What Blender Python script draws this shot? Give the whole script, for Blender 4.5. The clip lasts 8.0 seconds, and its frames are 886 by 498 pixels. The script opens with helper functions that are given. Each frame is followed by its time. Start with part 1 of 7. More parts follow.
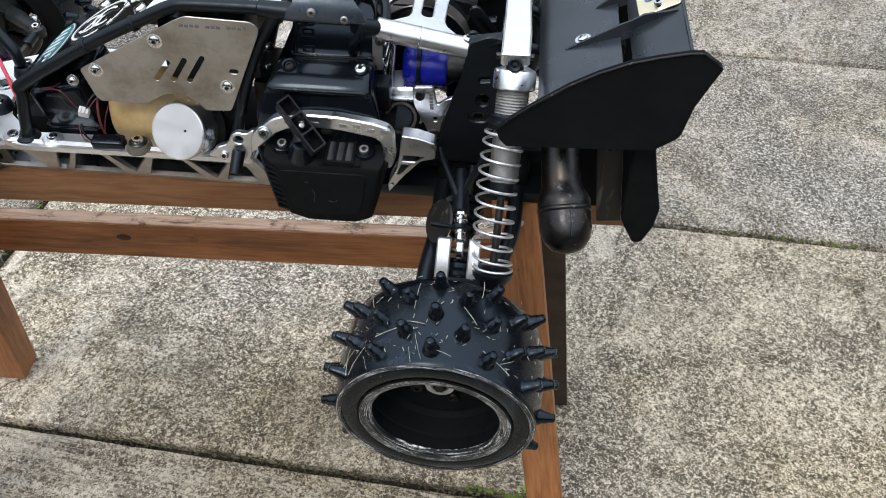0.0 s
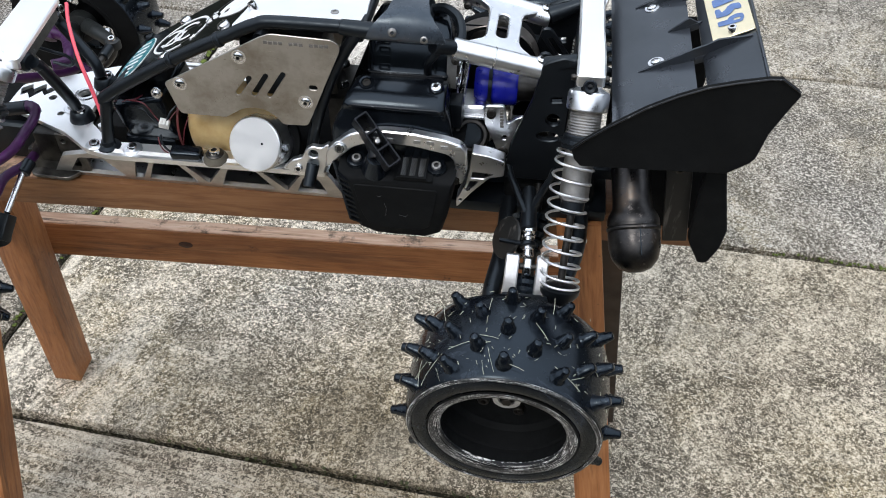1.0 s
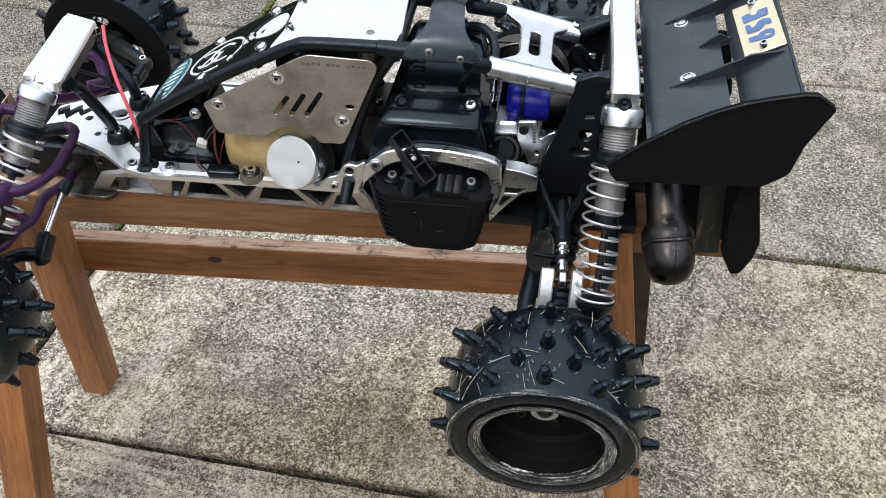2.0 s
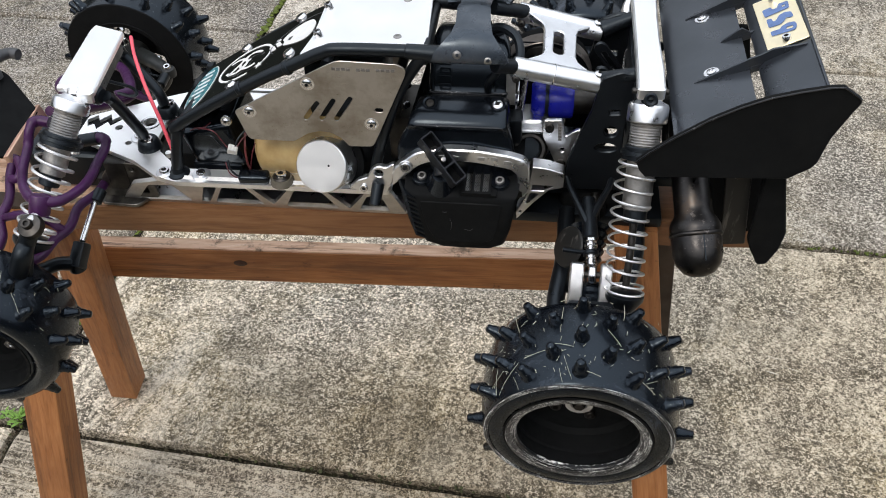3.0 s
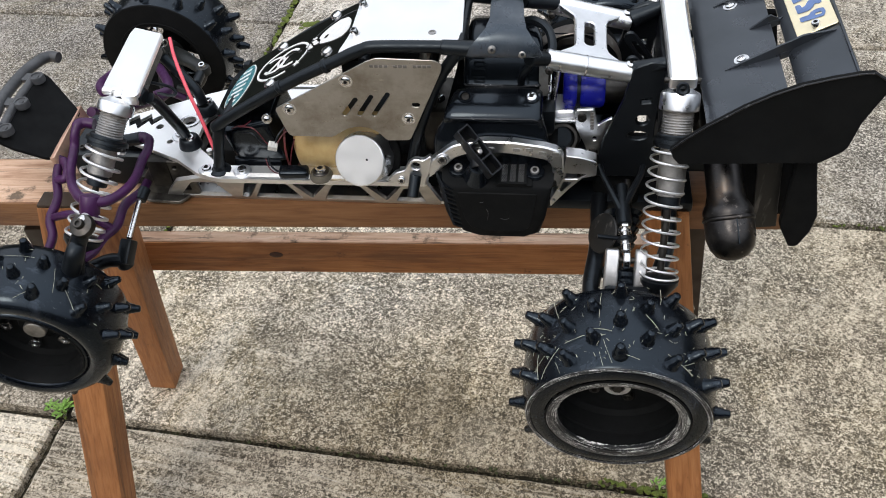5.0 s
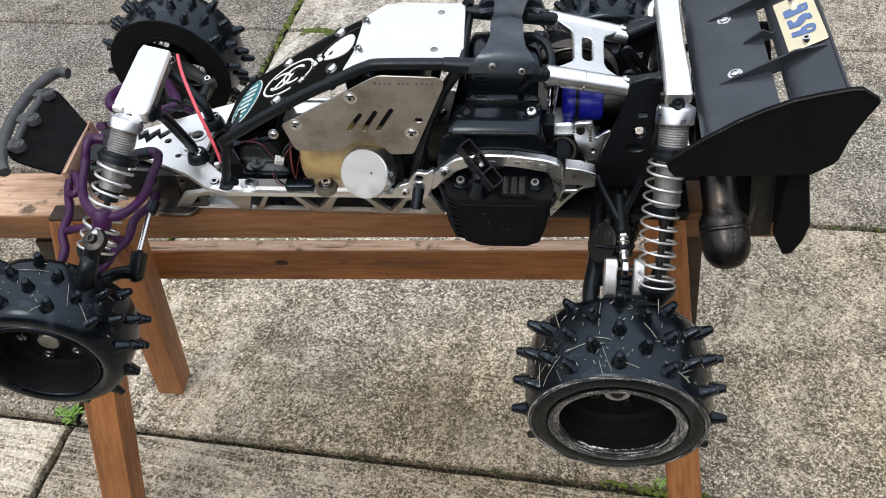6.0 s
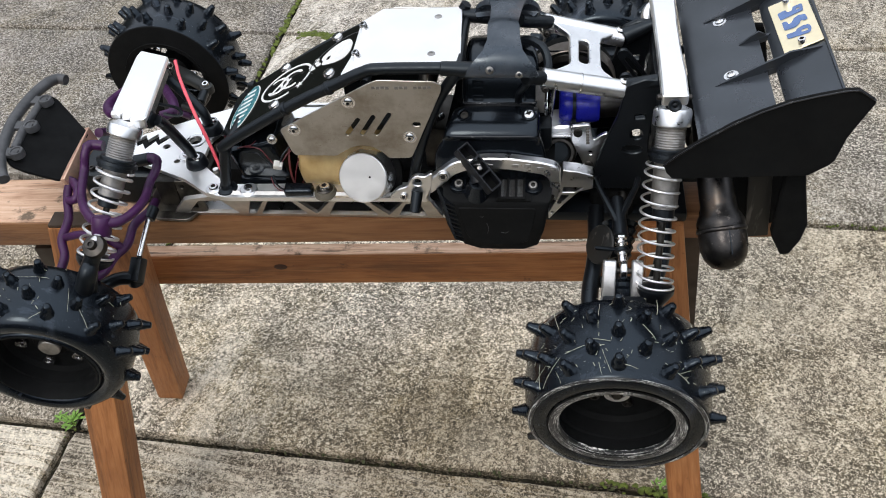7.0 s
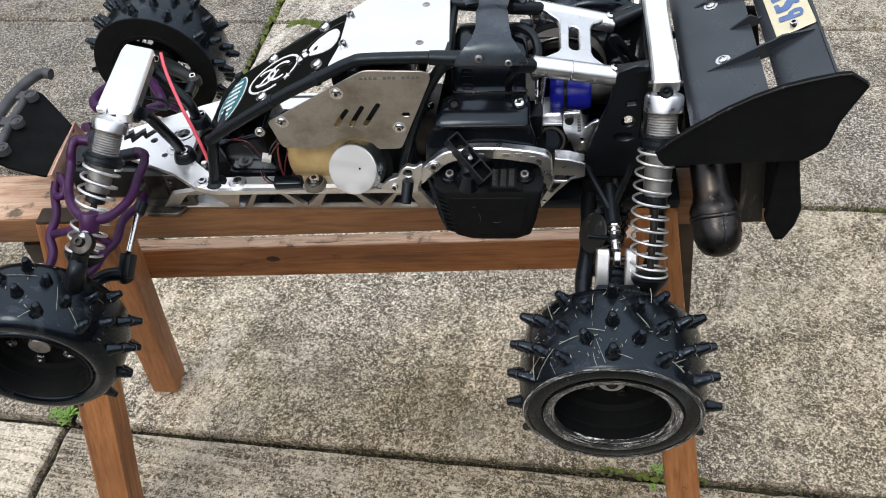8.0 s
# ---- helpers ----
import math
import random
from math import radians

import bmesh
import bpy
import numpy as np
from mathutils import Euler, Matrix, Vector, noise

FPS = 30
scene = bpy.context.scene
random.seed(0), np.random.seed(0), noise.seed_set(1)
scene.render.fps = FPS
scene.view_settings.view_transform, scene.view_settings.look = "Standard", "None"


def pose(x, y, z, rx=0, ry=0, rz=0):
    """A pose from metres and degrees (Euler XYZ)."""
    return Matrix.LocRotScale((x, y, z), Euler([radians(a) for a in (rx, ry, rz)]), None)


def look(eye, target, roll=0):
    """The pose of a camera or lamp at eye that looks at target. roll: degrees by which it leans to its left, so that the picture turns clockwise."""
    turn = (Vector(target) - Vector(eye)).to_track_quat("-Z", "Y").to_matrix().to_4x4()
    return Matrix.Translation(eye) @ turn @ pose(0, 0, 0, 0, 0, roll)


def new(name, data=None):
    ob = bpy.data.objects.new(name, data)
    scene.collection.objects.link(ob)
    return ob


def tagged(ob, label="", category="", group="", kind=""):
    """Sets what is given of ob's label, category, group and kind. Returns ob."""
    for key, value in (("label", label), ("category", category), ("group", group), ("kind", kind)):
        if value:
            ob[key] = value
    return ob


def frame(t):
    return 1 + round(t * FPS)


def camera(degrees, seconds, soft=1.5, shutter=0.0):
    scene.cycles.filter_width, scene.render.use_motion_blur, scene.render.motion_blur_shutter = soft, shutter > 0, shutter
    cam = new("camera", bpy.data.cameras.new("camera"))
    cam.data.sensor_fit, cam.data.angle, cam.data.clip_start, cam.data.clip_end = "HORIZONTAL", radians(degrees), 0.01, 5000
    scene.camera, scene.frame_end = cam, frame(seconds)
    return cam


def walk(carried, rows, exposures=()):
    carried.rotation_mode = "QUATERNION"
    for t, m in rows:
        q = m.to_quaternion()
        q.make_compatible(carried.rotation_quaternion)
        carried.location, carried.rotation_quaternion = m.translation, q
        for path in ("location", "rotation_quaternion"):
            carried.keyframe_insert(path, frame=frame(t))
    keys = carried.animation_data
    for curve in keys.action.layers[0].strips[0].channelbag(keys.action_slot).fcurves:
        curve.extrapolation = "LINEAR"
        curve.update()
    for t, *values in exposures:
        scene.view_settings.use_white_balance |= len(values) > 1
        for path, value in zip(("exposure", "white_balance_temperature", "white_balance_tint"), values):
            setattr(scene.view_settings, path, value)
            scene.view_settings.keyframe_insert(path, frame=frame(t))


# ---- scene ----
# ---------- camera ----------
cam = camera(53.3, 8.0, soft=1.0)
PATH = [
    (0, (0.217, -0.615, 1.117), (0.097, 0.784, -0.308), 0.6),
    (0.5, (0.195, -0.625, 1.124), (0.041, 0.781, -0.29), 0.6),
    (1, (0.183, -0.628, 1.129), (-0.001, 0.784, -0.276), 0.2),
    (1.5, (0.172, -0.63, 1.135), (-0.022, 0.79, -0.259), -0.2),
    (3, (0.138, -0.645, 1.154), (-0.075, 0.767, -0.246), -2.8),
    (3.5, (0.134, -0.649, 1.157), (-0.081, 0.752, -0.254), -3.4),
    (4, (0.132, -0.651, 1.161), (-0.093, 0.736, -0.263), -4.3),
    (4.5, (0.13, -0.653, 1.167), (-0.109, 0.728, -0.259), -5.2),
    (5, (0.121, -0.658, 1.175), (-0.128, 0.722, -0.251), -5.3),
    (6.5, (0.121, -0.666, 1.204), (-0.127, 0.711, -0.225), -6.1),
    (7, (0.12, -0.666, 1.202), (-0.125, 0.714, -0.224), -6.2),
    (7.5, (0.119, -0.662, 1.201), (-0.12, 0.711, -0.233), -6.4),
    (8, (0.123, -0.657, 1.2), (-0.113, 0.701, -0.25), -7.0),
]
walk(cam, [(t, look(eye, target, roll)) for t, eye, target, roll in PATH], [(0, 0.2, 6280, 9), (1.5, 0.22, 6310, 9), (3.0, 0.13, 6680, 10), (8, 0.13, 6630, 10)])

# ---------- light: bright open shade under a wide hazy sky ----------
SUN_EL, SUN_ROT = 52.0, 205.0
world = bpy.data.worlds.new("sky")
scene.world = world
world.use_nodes = True
wn = world.node_tree.nodes
wl = world.node_tree.links
sky = wn.new("ShaderNodeTexSky")
sky.sky_type, sky.sun_disc = "NISHITA", False
sky.sun_elevation, sky.sun_rotation = radians(SUN_EL), radians(SUN_ROT)
sky.air_density, sky.dust_density, sky.ozone_density = 1.0, 3.0, 1.0
wn["Background"].inputs["Strength"].default_value = 0.15
# a thin bright cloud layer, much brighter overhead than at the built-up horizon
wtc, wsep, wmap, wcol, wmix = (wn.new(k) for k in ("ShaderNodeTexCoord", "ShaderNodeSeparateXYZ", "ShaderNodeMapRange", "ShaderNodeMix", "ShaderNodeMix"))
wl.new(wtc.outputs["Generated"], wsep.inputs[0])
wl.new(wsep.outputs["Z"], wmap.inputs["Value"])
wmap.inputs["From Min"].default_value, wmap.inputs["From Max"].default_value = -0.05, 1.0
wcol.data_type = wmix.data_type = "RGBA"
wcol.inputs[6].default_value, wcol.inputs[7].default_value = (1.6, 1.6, 1.55, 1), (13.2, 14.1, 15.4, 1)
wl.new(wmap.outputs["Result"], wcol.inputs[0])
wmix.inputs[0].default_value = 0.75
wl.new(sky.outputs["Color"], wmix.inputs[6])
wl.new(wcol.outputs[2], wmix.inputs[7])
wl.new(wmix.outputs[2], wn["Background"].inputs["Color"])
sun = new("sun", bpy.data.lights.new("sun", "SUN"))
sun.data.energy, sun.data.angle, sun.data.color = 0.9, radians(20), (1.0, 0.94, 0.85)
az = radians(SUN_ROT)
sun.matrix_world = look((0, 0, 5), (-math.sin(az) * math.cos(radians(SUN_EL)), -math.cos(az) * math.cos(radians(SUN_EL)), 5 - math.sin(radians(SUN_EL))))


# ---------- materials ----------
class Mat:
    """A node material, with short ways to add noise, ramps and bump."""

    def __init__(self, name, color=(0.5, 0.5, 0.5), rough=0.5, metal=0.0, coat=0.0, spec=0.5):
        self.m = bpy.data.materials.new(name)
        self.m.use_nodes = True
        self.n, self.l = self.m.node_tree.nodes, self.m.node_tree.links
        self.b = self.n["Principled BSDF"]
        self.set("Base Color", (*color, 1))
        self.set("Roughness", rough)
        self.set("Metallic", metal)
        self.set("Coat Weight", coat)
        self.set("Specular IOR Level", spec)
        self.tc = self.n.new("ShaderNodeTexCoord")

    def set(self, key, v):
        self.b.inputs[key].default_value = v

    def coords(self, scale=(1, 1, 1)):
        mp = self.n.new("ShaderNodeMapping")
        mp.inputs["Scale"].default_value = scale
        info = self.n.new("ShaderNodeObjectInfo")
        mul = self.n.new("ShaderNodeMath")
        mul.operation = "MULTIPLY"
        mul.inputs[1].default_value = 7.0
        self.l.new(info.outputs["Random"], mul.inputs[0])
        self.l.new(mul.outputs[0], mp.inputs["Location"])
        self.l.new(self.tc.outputs["Object"], mp.inputs["Vector"])
        return mp.outputs["Vector"]

    def noise(self, scale, detail=4, rough=0.6, vec=None, distort=0.0):
        nd = self.n.new("ShaderNodeTexNoise")
        nd.inputs["Scale"].default_value, nd.inputs["Detail"].default_value = scale, detail
        nd.inputs["Roughness"].default_value, nd.inputs["Distortion"].default_value = rough, distort
        self.l.new(vec if vec is not None else self.coords(), nd.inputs["Vector"])
        return nd.outputs["Fac"]

    def voronoi(self, scale, vec=None, feature="F1", out="Distance"):
        nd = self.n.new("ShaderNodeTexVoronoi")
        nd.feature = feature
        nd.inputs["Scale"].default_value = scale
        self.l.new(vec if vec is not None else self.coords(), nd.inputs["Vector"])
        return nd.outputs[out]

    def ramp(self, fac, *stops):
        nd = self.n.new("ShaderNodeValToRGB")
        e = nd.color_ramp.elements
        while len(e) < len(stops):
            e.new(0.5)
        for el, (p, c) in zip(e, stops):
            el.position = p
            el.color = (*c, 1) if isinstance(c, tuple) else (c, c, c, 1)
        self.l.new(fac, nd.inputs["Fac"])
        return nd.outputs["Color"]

    def mix(self, fac, a, b, kind="MIX"):
        nd = self.n.new("ShaderNodeMix")
        nd.data_type, nd.blend_type = "RGBA", kind
        for sock, v in ((nd.inputs[0], fac), (nd.inputs[6], a), (nd.inputs[7], b)):
            if isinstance(v, (int, float)):
                sock.default_value = v
            elif isinstance(v, tuple):
                sock.default_value = (*v, 1)
            else:
                self.l.new(v, sock)
        return nd.outputs[2]

    def to(self, key, out):
        self.l.new(out, self.b.inputs[key])
        return self

    def bump(self, height, strength=0.3, dist=0.001):
        nd = self.n.new("ShaderNodeBump")
        nd.inputs["Strength"].default_value, nd.inputs["Distance"].default_value = strength, dist
        self.l.new(height, nd.inputs["Height"])
        old = self.b.inputs["Normal"].links
        if old:
            self.l.new(old[0].from_socket, nd.inputs["Normal"])
        self.l.new(nd.outputs["Normal"], self.b.inputs["Normal"])
        return self


def plain(name, color, rough, metal=0.0, coat=0.0, scale=60, vary=0.25, bump=0.15, spec=0.5):
    """Colour with soft blotches, uneven gloss and a fine relief."""
    m = Mat(name, color, rough, metal, coat, spec)
    big = m.noise(scale, 5)
    fine = m.noise(scale * 14, 3)
    dark = tuple(c * (1 - vary) for c in color)
    lite = tuple(min(1, c * (1 + vary * 0.6)) for c in color)
    m.to("Base Color", m.ramp(big, (0.3, dark), (0.7, lite)))
    m.to("Roughness", m.ramp(m.noise(scale * 2.3, 4), (0.3, max(0.04, rough * 0.75)), (0.75, min(1, rough * 1.3))))
    m.bump(fine, bump, 0.0004)
    return m


# weathered concrete: speckled aggregate, dark lichen film, pale scuffs
CONC = Mat("weathered_concrete", rough=0.9, spec=0.25)


def turned(mat, scale, angle):
    vec = mat.coords(tuple(1 / k for k in scale))
    vec.node.vector_type = "TEXTURE"
    vec.node.inputs["Rotation"].default_value = (0, 0, radians(angle))
    return vec


v0 = CONC.coords()
mott = CONC.noise(11, 8, 0.74, v0, 0.4)
patch = CONC.noise(2.7, 6, 0.66, v0, 0.6)
tint = CONC.noise(1.9, 5, 0.6, CONC.coords((1.3, 1, 1)), 0.4)
grain = CONC.noise(225, 4, 0.66, v0, 1.0)
clump = CONC.noise(31, 7, 0.74, v0, 0.9)
blot = CONC.noise(5.2, 9, 0.7, CONC.coords((1.15, 0.9, 1)), 0.9)
flake = CONC.noise(84, 5, 0.75, v0, 0.6)
pit = CONC.voronoi(120, v0)
clean = CONC.mix(CONC.ramp(tint, (0.4, 0.0), (0.58, 1.0)), (0.37, 0.318, 0.268), (0.405, 0.328, 0.205))
base = CONC.mix(CONC.ramp(mott, (0.38, 0.95), (0.53, 0.0)), clean, (0.105, 0.088, 0.062))
base = CONC.mix(CONC.ramp(mott, (0.5, 0.0), (0.62, 0.85)), base, (0.64, 0.565, 0.46))
base = CONC.mix(CONC.ramp(patch, (0.47, 0.0), (0.6, 0.72)), base, (0.13, 0.119, 0.108))
base = CONC.mix(CONC.ramp(blot, (0.5, 0.0), (0.62, 0.6)), base, (0.125, 0.108, 0.08))
# a broad darker, greyer tint that grows along x, broken up by noise
slab_xyz = CONC.n.new("ShaderNodeSeparateXYZ")
CONC.l.new(CONC.tc.outputs["Object"], slab_xyz.inputs[0])
drift = CONC.n.new("ShaderNodeMath")
drift.operation = "MULTIPLY_ADD"
CONC.l.new(CONC.noise(1.6, 5, 0.65, CONC.coords(), 0.5), drift.inputs[0])
drift.inputs[1].default_value = 0.42
half = CONC.n.new("ShaderNodeMath")
half.operation = "MULTIPLY"
half.inputs[1].default_value = 0.4
CONC.l.new(slab_xyz.outputs["X"], half.inputs[0])
CONC.l.new(half.outputs[0], drift.inputs[2])
# scrapes and brush marks, gathered in places
worn = CONC.ramp(CONC.noise(1.7, 3, 0.5, CONC.coords((1, 1.4, 1))), (0.4, 0.0), (0.55, 1.0))
scr = CONC.ramp(CONC.noise(11, 7, 0.76, turned(CONC, (0.7, 2.6, 1), 73), 1.0), (0.48, 0.0), (0.6, 0.95))
worn = CONC.mix(1.0, worn, CONC.ramp(half.outputs[0], (0.34, 1.0), (0.45, 0.3)), "MULTIPLY")
next_row = CONC.ramp(slab_xyz.outputs["Y"], (0.0, 0.0), (0.01, 1.0))
worn = CONC.mix(1.0, worn, next_row, "MULTIPLY")
worn = CONC.mix(1.0, worn, CONC.ramp(half.outputs[0], (0.0, 0.0), (0.008, 1.0)), "MULTIPLY")
base = CONC.mix(CONC.mix(1.0, worn, scr, "MULTIPLY"), base, (0.68, 0.605, 0.5))
scr2 = CONC.ramp(CONC.noise(17, 7, 0.75, turned(CONC, (0.5, 7, 1), -5), 0.5), (0.56, 0.0), (0.64, 0.9))
base = CONC.mix(CONC.mix(1.0, CONC.ramp(CONC.noise(3.1, 4, 0.6, CONC.coords((1, 1.6, 1))), (0.48, 0.0), (0.58, 1.0)), scr2, "MULTIPLY"), base, (0.7, 0.64, 0.545))
base = CONC.mix(CONC.mix(1.0, CONC.ramp(slab_xyz.outputs["Y"], (0.0, 1.0), (0.01, 0.0)), CONC.ramp(CONC.noise(15, 7, 0.75, turned(CONC, (0.45, 6, 1), -3), 0.5), (0.49, 0.0), (0.57, 0.9)), "MULTIPLY"), base, (0.7, 0.64, 0.545))
base = CONC.mix(CONC.ramp(clump, (0.36, 0.4), (0.49, 0.0)), base, (0.1, 0.088, 0.066))
base = CONC.mix(CONC.ramp(clump, (0.55, 0.0), (0.68, 0.35)), base, (0.66, 0.59, 0.48))
base = CONC.mix(CONC.ramp(flake, (0.38, 0.6), (0.5, 0.0)), base, (0.1, 0.088, 0.064))
base = CONC.mix(CONC.ramp(flake, (0.54, 0.0), (0.66, 0.32)), base, (0.72, 0.65, 0.53))
base = CONC.mix(CONC.ramp(grain, (0.4, 0.9), (0.495, 0.0)), base, (0.062, 0.053, 0.04))
base = CONC.mix(CONC.mix(1.0, CONC.ramp(grain, (0.52, 0.0), (0.595, 0.92)), CONC.ramp(blot, (0.48, 1.0), (0.64, 0.5)), "MULTIPLY"), base, (0.82, 0.74, 0.62))
base = CONC.mix(CONC.ramp(pit, (0.05, 0.6), (0.12, 0.0)), base, (0.06, 0.055, 0.045))
base = CONC.mix(CONC.mix(1.0, CONC.mix(1.0, worn, scr, "MULTIPLY"), (0.55, 0.55, 0.55), "MULTIPLY"), base, (0.78, 0.71, 0.6))
near_scr = CONC.mix(1.0, CONC.ramp(slab_xyz.outputs["Y"], (0.0, 0.75), (0.01, 0.0)), CONC.ramp(CONC.noise(16, 7, 0.75, turned(CONC, (0.42, 6, 1), -4), 0.5), (0.5, 0.0), (0.56, 0.9)), "MULTIPLY")
near_scr = CONC.mix(1.0, near_scr, CONC.ramp(half.outputs[0], (0.0, 0.4), (0.25, 0.0)), "MULTIPLY")
base = CONC.mix(CONC.mix(1.0, near_scr, (2.2, 2.2, 2.2), "MULTIPLY"), base, (0.74, 0.68, 0.58))
# a few long thin white scratches
fine = CONC.ramp(CONC.noise(40, 2, 0.5, turned(CONC, (0.3, 7, 1), -11), 0.6), (0.715, 0.0), (0.735, 1.0))
fine = CONC.mix(1.0, fine, CONC.ramp(CONC.noise(6, 3, 0.5, CONC.coords((1, 1, 1))), (0.5, 0.0), (0.55, 1.0)), "MULTIPLY")
base = CONC.mix(fine, base, (0.78, 0.74, 0.68))
base = CONC.mix(CONC.ramp(drift.outputs[0], (0.38, 0.0), (0.7, 1.0)), base, (0.83, 0.815, 0.775), "MULTIPLY")
base = CONC.mix(1.0, base, CONC.ramp(slab_xyz.outputs["Y"], (0.59, (1.0, 0.985, 0.955)), (0.6, (0.97, 1.0, 1.07))), "MULTIPLY")
# a paler patch with a ragged outline
dist = CONC.n.new("ShaderNodeVectorMath")
dist.operation = "DISTANCE"
CONC.l.new(CONC.tc.outputs["Object"], dist.inputs[0])
dist.inputs[1].default_value = (0.52, 0.36, 0.0)
rag = CONC.n.new("ShaderNodeMath")
rag.operation = "MULTIPLY_ADD"
CONC.l.new(CONC.noise(7, 6, 0.7, CONC.coords(), 0.6), rag.inputs[0])
rag.inputs[1].default_value = 0.7
CONC.l.new(dist.outputs["Value"], rag.inputs[2])
base = CONC.mix(CONC.ramp(rag.outputs[0], (0.42, 1.0), (0.78, 0.0)), base, (1.2, 1.2, 1.2), "MULTIPLY")
# a long darker patch beside the joint
dark_map, dark_d, dark_r = (CONC.n.new(k) for k in ("ShaderNodeMapping", "ShaderNodeVectorMath", "ShaderNodeMath"))
dark_map.inputs["Scale"].default_value = (0.42, 1.0, 1.0)
CONC.l.new(CONC.tc.outputs["Object"], dark_map.inputs["Vector"])
dark_d.operation = "DISTANCE"
dark_d.inputs[1].default_value = (0.27, 0.07, 0.0)
CONC.l.new(dark_map.outputs["Vector"], dark_d.inputs[0])
dark_r.operation = "MULTIPLY_ADD"
dark_r.inputs[1].default_value = 0.32
CONC.l.new(CONC.noise(9, 8, 0.72, v0, 0.8), dark_r.inputs[0])
CONC.l.new(dark_d.outputs["Value"], dark_r.inputs[2])
base = CONC.mix(CONC.ramp(dark_r.outputs[0], (0.2, 1.0), (0.36, 0.0)), base, (0.6, 0.585, 0.55), "MULTIPLY")
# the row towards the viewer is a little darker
base = CONC.mix(CONC.ramp(half.outputs[0], (0.0, 0.0), (0.008, 1.0)), base, CONC.ramp(slab_xyz.outputs["Y"], (0.0, (0.72, 0.705, 0.685)), (0.01, (1.0, 1.0, 1.0))), "MULTIPLY")
# the slabs of the next bay are older and greyer
base = CONC.mix(next_row, base, CONC.ramp(half.outputs[0], (0.0, (0.7, 0.7, 0.71)), (0.008, (1.0, 1.0, 1.0))), "MULTIPLY")
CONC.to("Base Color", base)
CONC.bump(grain, 0.35, 0.0008).bump(flake, 0.4, 0.0016).bump(mott, 0.3, 0.004)

DIRT = Mat("joint_dirt", (0.05, 0.045, 0.03), 0.95, spec=0.2)
DIRT.to("Base Color", DIRT.ramp(DIRT.noise(22, 5), (0.4, (0.018, 0.016, 0.012)), (0.6, (0.04, 0.037, 0.022)), (0.75, (0.04, 0.055, 0.014))))
DIRT.bump(DIRT.noise(300, 3), 0.6, 0.002)
DULLMOSS = plain("dull_moss", (0.05, 0.056, 0.018), 0.95, scale=90, vary=0.5, bump=0.5)
GRIT = plain("joint_grit", (0.085, 0.068, 0.042), 0.95, scale=120, vary=0.6, bump=0.5)
MOSS = plain("moss", (0.095, 0.125, 0.018), 0.95, scale=90, vary=0.5, bump=0.5)
LEAF = plain("weed_leaf", (0.2, 0.36, 0.07), 0.6, scale=200, vary=0.3)

# orange-stained softwood with long grain along x
def stained(name, tone, grime):
    w = Mat(name, rough=0.55)
    gv = w.coords((1.2, 16, 16))
    grain = w.noise(9, 6, 0.6, gv, 1.2)
    fib = w.noise(60, 3, 0.6, gv)
    shades = [tuple(c * k for c, k in zip(col, tone)) for col in ((0.2, 0.072, 0.022), (0.34, 0.14, 0.048), (0.42, 0.195, 0.075))]
    wc = w.ramp(grain, (0.3, shades[0]), (0.52, shades[1]), (0.72, shades[2]))
    wc = w.mix(w.ramp(w.noise(5, 4), (0.4, 0.0), (0.7, 0.5)), wc, (0.15, 0.058, 0.022))
    wc = w.mix(w.ramp(w.noise(5, 6, 0.7, w.coords((0.6, 9, 9)), 0.6), (0.56, 0.0), (0.68, grime)), wc, (0.085, 0.036, 0.016))
    wc = w.mix(w.ramp(w.noise(40, 5, 0.7), (0.64, 0.0), (0.7, 0.7)), wc, (0.05, 0.025, 0.014))
    w.to("Base Color", wc)
    w.to("Roughness", w.ramp(fib, (0.3, 0.42), (0.7, 0.68)))
    w.bump(fib, 0.25, 0.0006)
    return w


WOOD = stained("stained_softwood", (1.15, 1.12, 1.1), 0.55)
BEAM = stained("weathered_brown_softwood", (0.62, 0.68, 0.78), 0.85)
# old dark timber; on the far leg the colour also holds its shade
DARKWOOD = plain("weathered_shaded_softwood", (0.04, 0.024, 0.014), 0.6, scale=12, vary=0.5, bump=0.2)
# worn upper edges: bare pale timber
BARE = Mat("worn_bare_softwood", rough=0.75)
gv = BARE.coords((1.2, 14, 14))
grain = BARE.noise(9, 6, 0.62, gv, 1.0)
bc = BARE.ramp(grain, (0.3, (0.36, 0.2, 0.12)), (0.5, (0.6, 0.39, 0.27)), (0.75, (0.74, 0.55, 0.41)))
bc = BARE.mix(BARE.ramp(BARE.noise(7, 5, 0.65), (0.5, 0.0), (0.7, 0.5)), bc, (0.42, 0.25, 0.14))
bc = BARE.mix(BARE.ramp(BARE.noise(26, 6, 0.7), (0.55, 0.0), (0.64, 0.9)), bc, (0.1, 0.07, 0.045))
bc = BARE.mix(BARE.ramp(BARE.noise(30, 5, 0.7, BARE.coords((0.25, 6, 6))), (0.6, 0.0), (0.66, 0.9)), bc, (0.07, 0.045, 0.03))
BARE.to("Base Color", bc).bump(grain, 0.4, 0.001)
KNOT = plain("wood_knot", (0.055, 0.02, 0.01), 0.6, scale=300)

